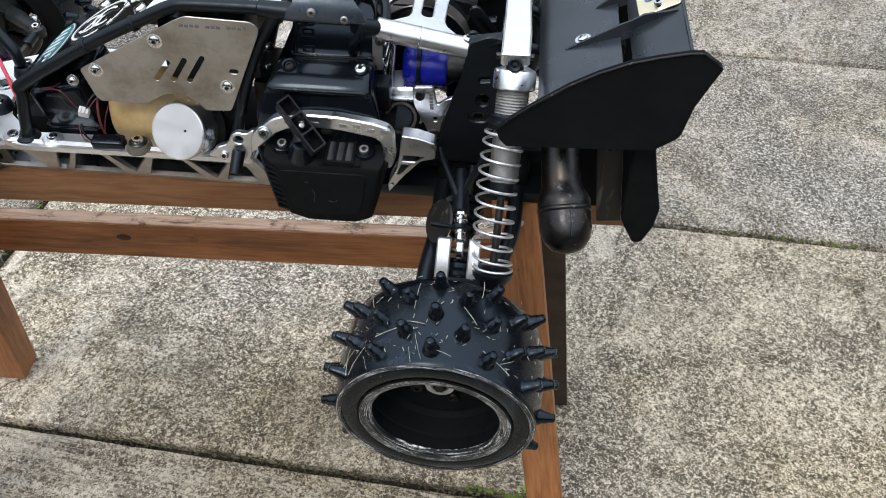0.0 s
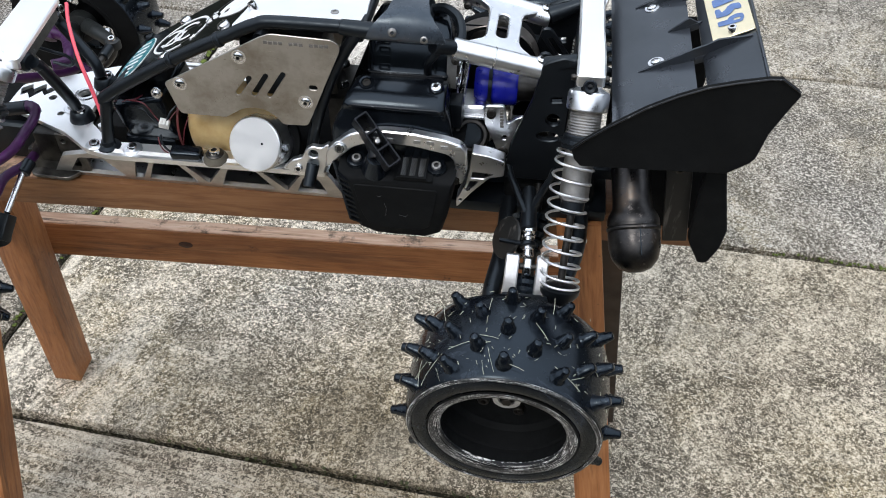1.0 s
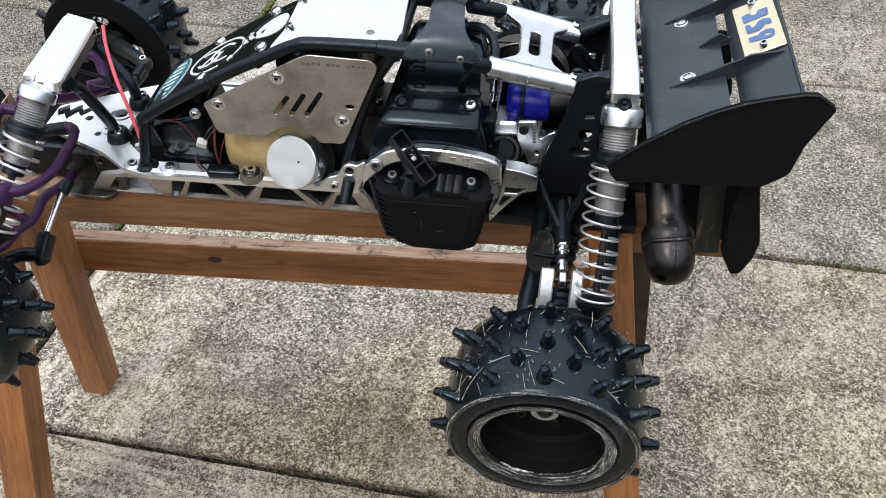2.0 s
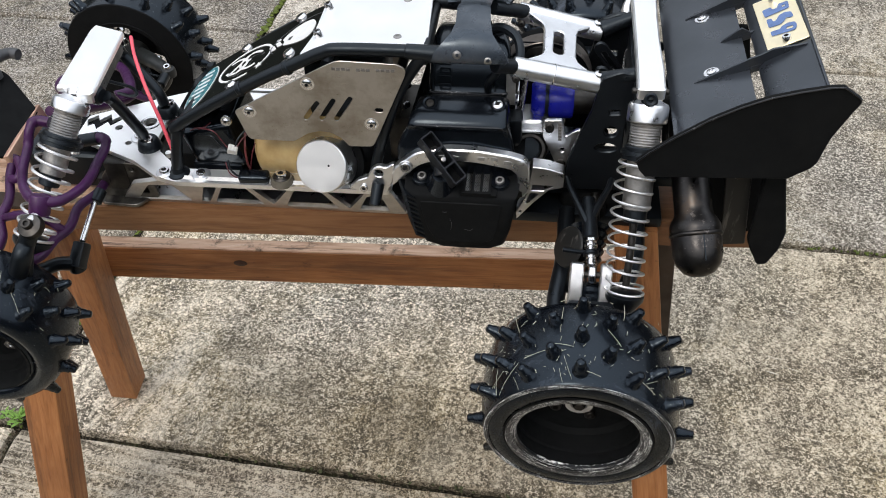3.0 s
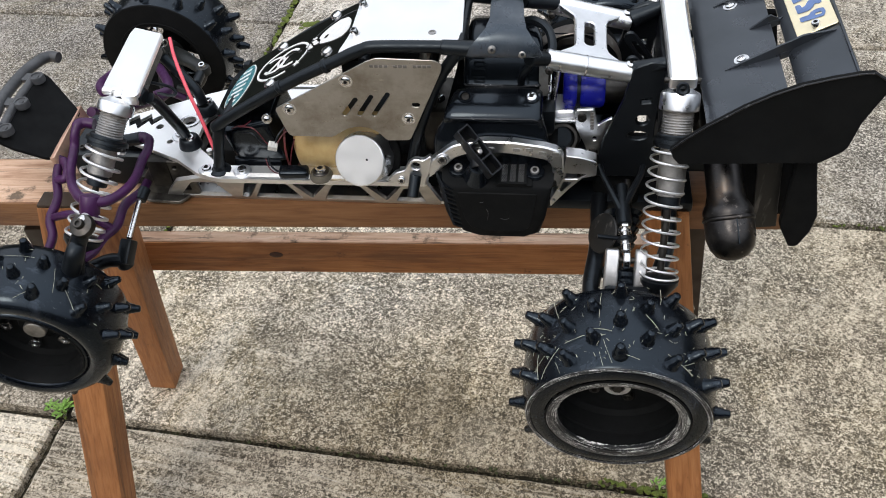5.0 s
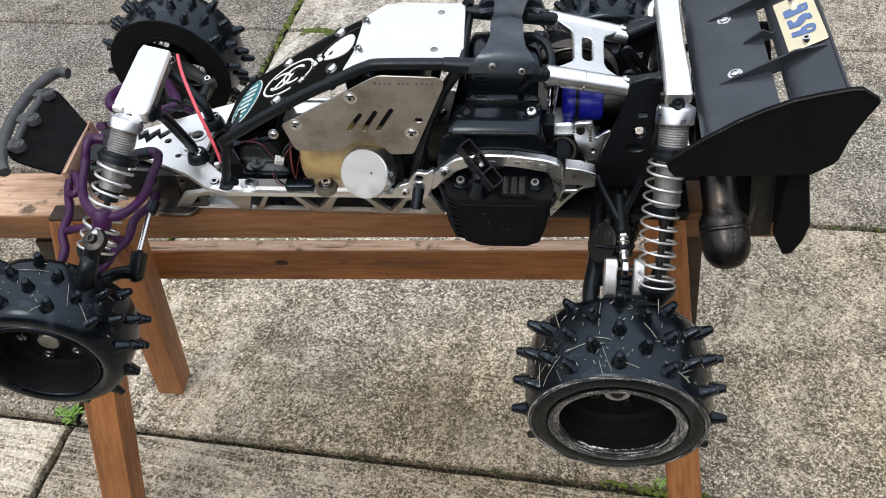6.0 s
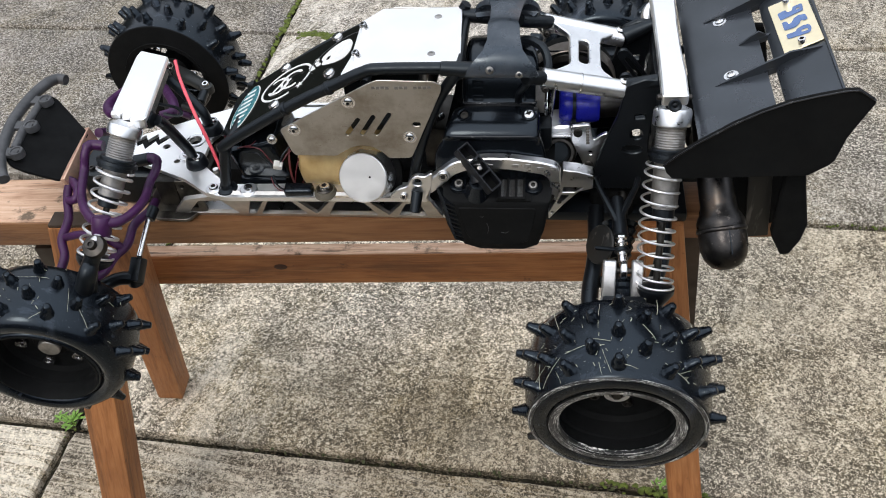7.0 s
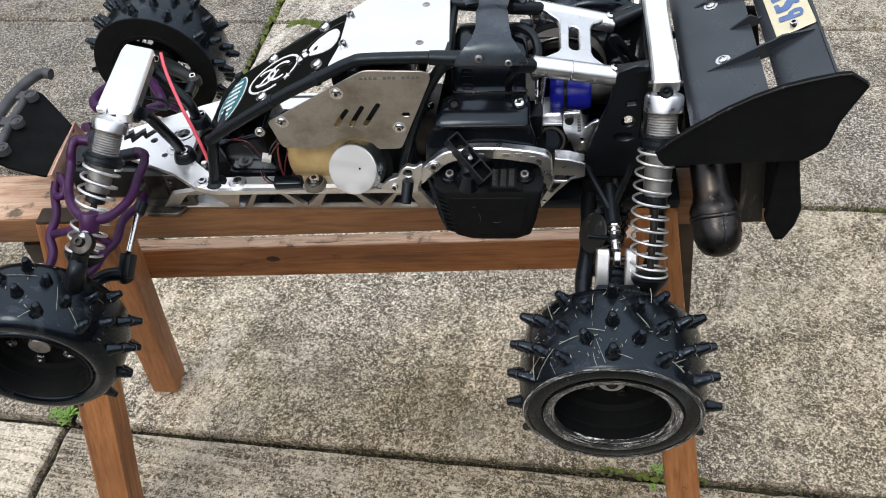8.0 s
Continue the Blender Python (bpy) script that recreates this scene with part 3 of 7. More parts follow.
joint_grit("joint_grit", (0.0, 0, 0), (1.5, 0, 0), 750, 21)
joint_grit("joint_grit", (-0.6, 0, 0), (0.0, 0, 0), 260, 22)
joint_grit("joint_grit", (0, -0.35, 0), (0, 0.0, 0), 170, 23)
joint_grit("joint_grit", (0.9, PITCH, 0), (1.95, PITCH, 0), 420, 24)
joint_moss("moss", ((0, 0.85, 0), (0, 1.6, 0)), 150, 0.003, 1, (0.003, 0.0085))
joint_moss("moss", ((0.05, 2 * PITCH, 0), (0.14, 2 * PITCH, 0)), 50, 0.007, 2)
joint_moss("moss", ((0.9, 0, 0), (1.02, 0, 0)), 26, 0.003, 3, (0.003, 0.006))
joint_moss("moss", ((0.3, 0, 0), (0.9, 0, 0)), 46, 0.0025, 4, (0.0015, 0.0035), DULLMOSS)
joint_moss("moss", ((0.86, 0.006, 0), (1.0, 0.006, 0)), 40, 0.003, 14, (0.002, 0.0045))
joint_moss("moss", ((1.05, 0, 0), (1.6, 0, 0)), 40, 0.0025, 15, (0.0015, 0.0035), DULLMOSS)
joint_moss("moss", ((-0.005, -0.02, 0), (0.0, 0.75, 0)), 90, 0.003, 5, (0.002, 0.005))
joint_moss("moss", ((1.25, PITCH, 0), (1.5, PITCH, 0)), 45, 0.003, 6, (0.002, 0.004))


def weed(x, y, n, seed, size):
    """A small plant, each leaf a part of its own."""
    r = random.Random(seed)
    plant = thing("weed", (x, y, 0), "small green weed sprouting from the paving joint", "weed", "weeds in the joints")
    for k in range(n):
        bm = bmesh.new()
        a = r.uniform(0, 6.28)
        ln = size * r.uniform(0.5, 1.2)
        w = ln * 0.32
        tilt = r.uniform(10, 50)
        mm = Matrix.Translation((x + r.gauss(0, size * 0.4), y + r.gauss(0, size * 0.3), 0.0)) @ pose(0, 0, 0, 0, 0, math.degrees(a)) @ pose(0, 0, 0, 0, -tilt, 0)
        pts = [(0, 0, 0), (0.35, 0.5, 0.05), (0.75, 0.42, 0.0), (1, 0, -0.1), (0.75, -0.42, 0.0), (0.35, -0.5, 0.05)]
        vs = [bm.verts.new(mm @ V(px * ln, py * w, pz * ln)) for px, py, pz in pts]
        c = bm.verts.new(mm @ V(0.5 * ln, 0, -0.06 * ln))
        for i in range(6):
            bm.faces.new((vs[i], vs[(i + 1) % 6], c))
        part("leaf", bm, LEAF, plant)


weed(-0.668, 0.083, 26, 1, 0.017)
weed(-0.69, 0.09, 14, 2, 0.012)
weed(0.285, 0.022, 16, 3, 0.011)
weed(0.275, -0.01, 8, 4, 0.01)

# ---------- unseen fences, added to darken what shiny parts reflect near the horizon ---
UNSEEN_FENCE = plain("unseen_fence_green", (0.035, 0.042, 0.034), 0.7, scale=6, vary=0.4, bump=0.2)
for k, (x, y, length, turn) in enumerate(((0, 3.6, 9.6, 0), (4.8, 0.2, 6.8, 90), (0, -3.2, 9.6, 0), (-4.8, 0.2, 6.8, 90))):
    bm = bmesh.new()
    n = int(length / 0.15)
    for i in range(n):
        box(bm, (0.146, 0.02, 1.9), Matrix.Translation((-length / 2 + 0.15 * (i + 0.5), 0.004 * (i % 2), 0.953)))
    for z in (0.4, 1.5):
        box(bm, (length, 0.04, 0.09), Matrix.Translation((0, 0.034, z)))
    tagged(part(("wall_north", "wall_east", "wall_south", "wall_west")[k], bm, UNSEEN_FENCE, None, "", pose(x, y, 0.0, 0, 0, turn)), "unseen dark green timber fence, added to darken low reflections", "fence", kind="structure")

# ---------- trestle ----------
TR = pose(0, 0, 0, 0, 0, 2.2)
TOP = 0.5605
trestle = thing("trestle", TR, "orange-stained softwood trestle with worn top edges, standing on concrete", "trestle")


def timber(name, a, b, w, h, mat, up=(0, 0, 1), bevel=0.0025, label=""):
    """A sawn length from a to b, in the trestle's own frame; grain runs along it."""
    a, b = Vector(a), Vector(b)
    x = (b - a).normalized()
    y = Vector(up).cross(x).normalized()
    z = x.cross(y)
    m = TR @ Matrix.Translation((a + b) / 2) @ Matrix((x, y, z)).transposed().to_4x4()
    bm = new_box(((b - a).length, w, h), None, bevel)
    return part(name, bm, mat, trestle, label, m)


beam = timber("top_beam", (-0.66, 0.038, TOP - 0.0175), (0.352, 0.038, TOP - 0.0175), 0.076, 0.034, BEAM)
timber("worn_face", (-0.658, 0.038, TOP - 0.0012), (-0.305, 0.038, TOP - 0.0012), 0.0715, 0.003, BARE, label="worn bare timber top of the beam")
timber("stretcher", (-0.458, 0.158, 0.3245), (0.262, 0.158, 0.3245), 0.023, 0.056, WOOD)
timber("worn_face", (-0.456, 0.158, 0.3525), (0.26, 0.158, 0.3525), 0.0195, 0.003, BARE, label="worn bare timber top edge")
for sx, xt, xf in ((-1, -0.400, -0.508), (1, 0.230, 0.315)):
    for sy, yt, yf in ((-1, -0.004, -0.108), (1, 0.066, 0.179)):
        if sx > 0 and sy < 0:
            yt, yf = 0.004, -0.080
        elif sy < 0:
            yt = 0.018
        at, af = {(1, 1): (0.034, 0.011), (-1, -1): (-0.009, 0.018)}.get((sx, sy), (0.0, 0.0))
        top = V(xt + at, yt, TOP + (0.004 if sy < 0 else -0.045))
        foot = V(xf + af, yf, 0.0)
        d = (foot - top).normalized()
        bm = new_box(((foot - top).length + 0.05, 0.046, 0.042), None, 0.0025)
        x = d
        y = V(0, 1, 0)
        y = (y - x * y.dot(x)).normalized()
        z = x.cross(y)
        m = Matrix.Translation((top + foot) / 2 + d * 0.025) @ Matrix((x, y, z)).transposed().to_4x4()
        # level cut where the leg stands on the concrete
        inv = m.inverted()
        bmesh.ops.bisect_plane(bm, geom=bm.verts[:] + bm.edges[:] + bm.faces[:], plane_co=inv @ V(0, 0, 0.0005), plane_no=inv.to_3x3() @ V(0, 0, 1), clear_inner=True)
        bmesh.ops.holes_fill(bm, edges=bm.edges[:])
        if sy < 0:
            bmesh.ops.bisect_plane(bm, geom=bm.verts[:] + bm.edges[:] + bm.faces[:], plane_co=inv @ V(0, 0, TOP + (0.003 if sx > 0 else -0.002)), plane_no=inv.to_3x3() @ V(0, 0, 1), clear_outer=True)
            bmesh.ops.holes_fill(bm, edges=bm.edges[:])
        # far right leg: older stain plus shade, both put into its colour
        part("leg", bm, DARKWOOD if sx > 0 and sy > 0 else WOOD, trestle, "weathered trestle leg, coloured darker for the shade on it" if sx > 0 and sy > 0 else "", TR @ m)
        if sx < 0 and sy < 0:
            part("end_grain", new_box((0.0435, 0.022, 0.0045), TR @ Matrix.Translation((xt + at + 0.0005, yt - 0.0125, TOP - 0.0002)), 0.0008), DARKWOOD, trestle, "dark weathered end grain")
        if sy < 0:
            s = TR @ Matrix.Translation((xt + at + 0.006 * sx, yt - 0.0262, TOP - 0.014)) @ pose(0, 0, 0, 80)
            bm = lathe(bmesh.new(), [(0, 0.0004), (0.0012, 0.0004), (0.0016, 0.0012), (0.0042, 0.0012), (0.0046, 0), (0.0046, -0.004)], s, 14)
            part("screw", bm, CHROME, trestle, "steel cross-head screw")
timber("spacer_block", (-0.481, 0.043, 0.487), (-0.425, 0.043, 0.487), 0.05, 0.032, DARKWOOD, label="dark weathered spacer block")
bm = bmesh.new()
lathe(bm, [(0, 0.0006), (0.006, 0.0004), (0.0085, -0.001)], TR @ Matrix.Translation((-0.2465, 0.1462, 0.331)) @ pose(0, 0, 0, 90) @ Matrix.Diagonal((1.3, 0.75, 1, 1)), 18)
part("knot", bm, KNOT, trestle, "dark knot in the stretcher")


# ---------- the buggy ----------
YC = 0.048
buggy = thing("radio_control_buggy", (0, YC, TOP), "black and silver radio-control buggy, purple arms, resting on wooden trestle", "model car")


def wheel_pose(c, camber, toe, side):
    """Local z runs out along the axle; side -1 faces the near side."""
    a = V(math.sin(radians(toe)) * math.cos(radians(camber)), side * math.cos(radians(camber)), -math.sin(radians(camber)))
    x = V(0, 0, 1).cross(a).normalized()
    y = a.cross(x)
    return Matrix.Translation(c) @ Matrix((x, y, a)).transposed().to_4x4()


def spike_mesh():
    return mesh_of("spike", lathe(bmesh.new(), [(0.0078, -0.003), (0.0063, 0.0002), (0.0052, 0.002), (0.0047, 0.0062), (0.0041, 0.0067), (0.0036, 0.0108), (0.0028, 0.0119), (0, 0.0122)], None, 10), RUBBER, 50)


SPIKE = spike_mesh()


def wheel(m, width, deep, R=0.079, rim=0.0575, turn=0.0, bolts=False, hub_open=True, scuffed=False, lines=5, round_wall=False, mouth=0.0, spoked=False):
    w = width
    lip = 0.0022
    body = lathe(bmesh.new(), [(R - 0.005, -0.001), (R - 0.0052, lip - (0.001 if mouth else 0)), (rim + 0.0035, lip - (0.001 if mouth else 0))] if not round_wall else [(rim + 0.003, -0.004), (rim + 0.0025, -0.001)], m, 64)
    if mouth:
        lipm = lathe(bmesh.new(), [(rim + 0.0035, lip), (rim + 0.0005, lip + 0.0004), (rim - 0.002, lip + 0.0003), (rim - 0.005, lip - 0.0006), (mouth + 0.0025, lip - 0.0016), (mouth + 0.0004, lip - 0.003), (mouth, lip - 0.0055), (mouth + 0.001, -0.011), (rim - 0.006, -0.0125)], m, 64)
        lip -= 0.006
    lathe(body, [(rim + 0.0035, lip if not round_wall else -0.001), (rim + 0.0022, lip + 0.0008), (rim + 0.0005, lip + 0.0006), (rim - 0.001, lip - 0.002), (rim - 0.0022, -0.005), (rim - 0.0032, -deep * 0.45), (rim - 0.0052, -deep * 0.48), (rim - 0.006, -deep + 0.004), (rim - 0.0105, -deep)] + ([(rim - 0.0105, -deep - 0.004)] if spoked else [(0.02, -deep - 0.002), (0.016, -deep + 0.003), (0.0, -deep + 0.003)]), m, 64)
    lathe(body, [(rim - 0.004, -deep - 0.004), (rim - 0.004, -w), (rim + 0.002, -w - 0.002), (rim + 0.004, -w + 0.002)], m, 40)
    if spoked:
        lathe(body, [(0.0, -deep + 0.004), (0.019, -deep + 0.002), (0.019, -deep - 0.006), (0.014, -deep - 0.02), (0.0, -deep - 0.02)], m, 32)
        for k in range(6):
            box(body, (rim - 0.026, 0.011, 0.006), m @ Matrix.Rotation(math.pi / 3 * k + 0.35, 4, "Z") @ Matrix.Translation(((rim + 0.006) / 2, 0, -deep - 0.002)), 0.0015)
    else:
        lathe(body, [(rim - 0.0105, -deep - 0.004), (0.02, -deep - 0.006), (0.014, -deep - 0.02), (0.0, -deep - 0.02)], m, 40)
    wh = part("wheel", body, FLAT, buggy, "black dished wheel with spiked rubber tyre", smooth=30)
    if mouth:
        part("rim_lip", lipm, FLAT, wh, "black rim lip")
    if scuffed:
        part("bead_scuff", lathe(bmesh.new(), [(mouth - 0.0002, -0.0028), (mouth + 0.0002, -0.0005), (mouth + 0.0024, 0.0012), (rim - 0.0048, 0.002), (rim - 0.002, 0.0029), (rim + 0.0005, 0.0031), (rim + 0.002, 0.0029)], None, 96), SCUFF, wh, "scraped bead ring with bare scuffs", m)
        part("edge_scuff", lathe(bmesh.new(), [(R - 0.0056, 0.0017), (R - 0.0044, 0.0026), (R - 0.0026, 0.0022), (R - 0.0016, 0.001)], None, 96), SCUFF, wh, "scraped outer edge", m)
    prof = [(R - 0.006, -0.002), (R - 0.0055, 0.0012), (R - 0.0038, 0.0022), (R - 0.0018, 0.001), (R - 0.0006, -0.002), (R, -0.006), (R + 0.001, -0.012), (R + 0.0026, -w * 0.3), (R + 0.0034, -w * 0.5), (R + 0.0026, -w * 0.7), (R + 0.001, -w + 0.012), (R - 0.001, -w + 0.004), (R - 0.006, -w), (R - 0.014, -w - 0.0015), (rim + 0.002, -w)]
    if round_wall:
        prof = [(rim + 0.0005, -0.004), (rim + 0.001, 0.0015), (rim + 0.003, 0.0024), (rim + 0.0048, 0.0012), (rim + 0.0055, -0.0004), (rim + 0.0065, 0.0016), (rim + 0.011, 0.0042), (R - 0.011, 0.0044), (R - 0.0065, 0.0026), (R - 0.003, -0.001)] + prof[5:]
    if mouth:
        prof = [(rim + 0.003, 0.0012), (rim + 0.0055, 0.0023), (R - 0.008, 0.0026)] + prof[1:]
    if spoked:
        # flat inner wall with a crisp shoulder, open to the spokes
        prof = prof[:-4] + [(R + 0.0008, -w + 0.005), (R - 0.0002, -w + 0.001)]
        part("inner_wall", lathe(bmesh.new(), [(R - 0.0002, -w + 0.0012), (R - 0.0012, -w), (rim + 0.004, -w - 0.0006), (rim - 0.003, -w - 0.001), (rim - 0.0045, -w + 0.0015), (rim - 0.005, -w + 0.014), (rim - 0.004, -deep - 0.004)], m, 72), FLAT, wh, "flat black inner wall")
    if turn > 0.25:
        part("inner_disc", lathe(bmesh.new(), [(rim + 0.003, -w - 0.0005), (rim - 0.004, -w + 0.001), (0.031, -w + 0.002), (0.029, -w + 0.012), (0.016, -w + 0.013), (0.014, -w - 0.004), (0, -w - 0.004)], m, 48), BLACK, wh)
    part("tyre", lathe(bmesh.new(), prof, m, 72), RUBBER, wh, "black rubber tyre", smooth=50)
    n = 12
    for k5 in range(lines):
        z = -0.011 - (w - 0.022) * k5 / (lines - 1)
        for k in range(n):
            a = 2 * math.pi * (k + 0.5 * (k5 % 2)) / n + turn
            rr = R + 0.0005 + 0.0025 * math.sin(math.pi * -z / w)
            sm = m @ Matrix.Rotation(a, 4, "Z") @ Matrix.Translation((rr, 0, z)) @ pose(0, 0, 0, 0, 90 - 8 * (0.5 + z / w), 0)
            link("spike", SPIKE, wh, m=sm)
    bm = lathe(bmesh.new(), [(0.0065, -deep + 0.0045), (0.0072, -deep + 0.0065), (0.0115, -deep + 0.0065), (0.012, -deep + 0.003)], m @ Matrix.Translation((0, 0.0, 0)), 24)
    if hub_open:
        part("hub_washer", bm, SPRING, wh, "bright hub washer")
        bm = lathe(bmesh.new(), [(0, -deep + 0.009), (0.0045, -deep + 0.009), (0.0052, -deep + 0.008), (0.0062, -deep + 0.003)], m, 6)
        part("hub_nut", bm, DARKST, wh)
    else:
        bm.free()
        part("hub_cap", lathe(bmesh.new(), [(0, -deep + 0.008), (0.0102, -deep + 0.008), (0.011, -deep + 0.007), (0.011, -deep)], m, 28), WORN, wh, "plain silver hub disc")
    count, at, size = (5, 0.029, 1.3) if bolts else (4, 0.022, 1.0)
    for k in range(count):
        a = 2 * math.pi / count * k + 0.5
        bm = lathe(bmesh.new(), [(0.0022, 0.001), (0.0026, 0.0032), (0.0044, 0.0032), (0.005, 0.002), (0.005, -0.002)], m @ Matrix.Translation((at * math.cos(a), at * math.sin(a), -deep + 0.001)) @ Matrix.Scale(size, 4), 12)
        part("wheel_bolt", bm, CHROME if bolts else DARKST, wh)
    return wh


REAR_M = wheel_pose((0.179, -0.230, 0.5345), 3.3, -1.6, -1)
REAR_F = wheel_pose((0.179, 0.333, 0.565), 2.0, 1.6, 1)
FRONT_M = wheel_pose((-0.377, -0.188, 0.53), 3.0, 4, -1)
FRONT_F = wheel_pose((-0.373, 0.314, 0.571), -2.0, 2, 1)
rear_near = wheel(REAR_M, 0.082, 0.037, turn=0.045, scuffed=True, mouth=0.0505)
wheel(REAR_F, 0.082, 0.040, turn=0.3)
front_near = wheel(FRONT_M, 0.07, 0.03, rim=0.0525, turn=0.1, bolts=True, hub_open=False, lines=4, round_wall=True)
wheel(FRONT_F, 0.07, 0.03, rim=0.0525, turn=0.2, bolts=True, hub_open=False, lines=4, round_wall=True, spoked=True)


# ---------- chassis ----------
def socket_in(ob, m, r):
    """Give the recess in a bolt's head a dark lining."""
    ob.data.materials.append(SOCKET.m)
    inv = m.inverted()
    for p in ob.data.polygons:
        c = inv @ p.center
        if math.hypot(c.x, c.y) < r and c.z > 0:
            p.material_index = 1


def hexbolt(parent, at, axis=(0, 0, 1), r=0.0042, h=0.004, mat=None, washer=0.0, wmat=None, name="bolt", label="steel socket-head bolt"):
    """A socket-head bolt, with a washer under it if asked."""
    m = frame_to(at, Vector(at) + Vector(axis))
    bm = lathe(bmesh.new(), [(0, h * 0.45), (r * 0.48, h * 0.45), (r * 0.52, h), (r * 0.88, h), (r, h * 0.8), (r, -0.002)], m, 16)
    b = part(name, bm, mat or CHROME, parent, label)
    socket_in(b, m, r * 0.5)
    if washer:
        bm = lathe(bmesh.new(), [(r * 0.6, 0.0014), (washer * 0.9, 0.0014), (washer, 0.0007), (washer, -0.0016), (r * 0.6, -0.0016)], m, 20)
        part("washer", bm, wmat or CHROME, b)
    return b


def buttonhead(parent, at, axis, r=0.0045, mat=None, washer=0.0062, label="domed steel screw"):
    m = frame_to(at, Vector(at) + Vector(axis))
    bm = lathe(bmesh.new(), [(0, 0.0006), (r * 0.34, 0.0006), (r * 0.38, 0.0022), (r * 0.7, 0.002), (r * 0.95, 0.0011), (r, 0), (r, -0.001)], m, 18)
    if washer:
        lathe(bm, [(r * 0.5, 0.0002), (washer, 0.0002), (washer + 0.0003, -0.0004), (washer + 0.0003, -0.0012)], m, 20)
    b = part("screw", bm, mat or CHROME, parent, label)
    socket_in(b, m, r * 0.4)
    return b


RAIL_N, FL = -0.0262, 0.6165
base = plate(bmesh.new(), rounded([(-0.31, 0.012), (-0.285, 0.0), (0.0, 0.0), (0.1, 0.006), (0.11, 0.02), (0.11, 0.076), (0.1, 0.09), (0.0, 0.096), (-0.285, 0.096), (-0.31, 0.084)], 0.006), [], 0.004, Matrix.Translation((0, 0, TOP + 0.0045)))
chassis = part("chassis", base, ALU, buggy, "machined silver aluminium chassis")

# flared side rails with triangular lightening holes
slope = V(0, -0.0262, 0.0515).normalized()
cuts = [
    [(-0.205, 0.006), (-0.19, 0.046), (-0.176, 0.046), (-0.196, 0.006)],
    [(-0.19, 0.006), (-0.171, 0.047), (-0.147, 0.047), (-0.139, 0.006)],
    [(-0.141, 0.048), (-0.105, 0.048), (-0.129, 0.007)],
    [(-0.116, 0.006), (-0.099, 0.047), (-0.072, 0.047), (-0.062, 0.006)],
    [(-0.066, 0.048), (-0.029, 0.048), (-0.051, 0.006)],
    [(-0.041, 0.006), (-0.028, 0.042), (-0.014, 0.042), (-0.01, 0.006)],
    [(-0.272, 0.006), (-0.247, 0.044), (-0.222, 0.046), (-0.214, 0.006)],
]
for side in (1, -1):
    n = V(1, 0, 0).cross(V(0, slope.y * side, slope.z))
    m = Matrix((V(1, 0, 0), V(0, slope.y * side, slope.z), n)).transposed().to_4x4()
    y0 = 0.0 if side > 0 else 2 * YC
    m = Matrix.Translation((0, y0, TOP + 0.0005)) @ m
    outer = [(-0.292, -0.001), (0.006, -0.001), (-0.004, 0.062), (-0.215, 0.062), (-0.262, 0.045)]
    bm = plate(bmesh.new(), rounded(outer, 0.003, 2), [rounded(c, 0.003, 2) for c in cuts], 0.0045 * side, m)
    part("side_rail", bm, CAST, chassis)

# upper deck: broad at the nose, a flange along each side
deck_out = rounded([(-0.338, 0.03), (-0.338, 0.066), (-0.262, 0.108), (-0.232, 0.122), (-0.21, 0.128), (-0.002, 0.126), (-0.002, 0.1), (-0.002, 0.098), (-0.21, 0.1), (-0.238, 0.084), (-0.2515, 0.062), (-0.2515, 0.034), (-0.243, 0.014), (-0.215, -0.011), (-0.2, -0.0115), (-0.002, -0.006), (-0.002, -0.03), (-0.21, -0.032), (-0.232, -0.026), (-0.262, -0.004)], 0.004, 3)
zig = [(-0.3165 + (x + 0.299) * 1.1, 0.0585 + (y - 0.051) * 1.1) for x, y in ((-0.318, 0.052), (-0.310, 0.060), (-0.306, 0.052), (-0.298, 0.062), (-0.294, 0.053), (-0.284, 0.064), (-0.280, 0.060), (-0.292, 0.044), (-0.297, 0.050), (-0.304, 0.038), (-0.309, 0.046), (-0.314, 0.042))]
holes = [zig, ring(-0.268, 0.058, 0.007), ring(-0.2985, 0.0485, 0.0042, 12), ring(-0.279, 0.024, 0.0035, 10), ring(-0.233, 0.012, 0.003, 10), ring(-0.232, 0.088, 0.003, 10), ring(-0.262, 0.084, 0.003, 10)]
bm = plate(bmesh.new(), deck_out, holes, 0.005, Matrix.Translation((0, 0, FL)))
upper = part("upper_deck", bm, SILVER, chassis, "bright aluminium upper deck with cut-outs")
bm = lathe(bmesh.new(), [(0.007, 0.0), (0.0072, 0.0015), (0.0105, 0.0015), (0.011, 0.0)], Matrix.Translation((-0.268, 0.058, FL)), 20)
part("bearing_ring", bm, CHROME, upper)
for x, y in ((-0.225, -0.02), (-0.225, 2 * YC + 0.02), (-0.107, 2 * YC + 0.023), (-0.27, 0.032)):
    hexbolt(upper, (x, y, FL + 0.001), r=0.0048, washer=0.0085, wmat=ALU)
hexbolt(upper, (-0.188, -0.0205, FL + 0.001), r=0.0046, washer=0.009, wmat=ALU)
hexbolt(upper, (-0.107, -0.0235, FL + 0.0055), r=0.0052, h=0.005, washer=0.0082, wmat=DARKST)
part("rubber_mount", lathe(bmesh.new(), [(0, 0.0), (0.0115, 0.0), (0.0115, 0.002), (0.0095, 0.0065), (0, 0.0065)], Matrix.Translation((-0.107, -0.0235, FL - 0.001)), 20), TANRUB, upper, "dull olive rubber tank mount")

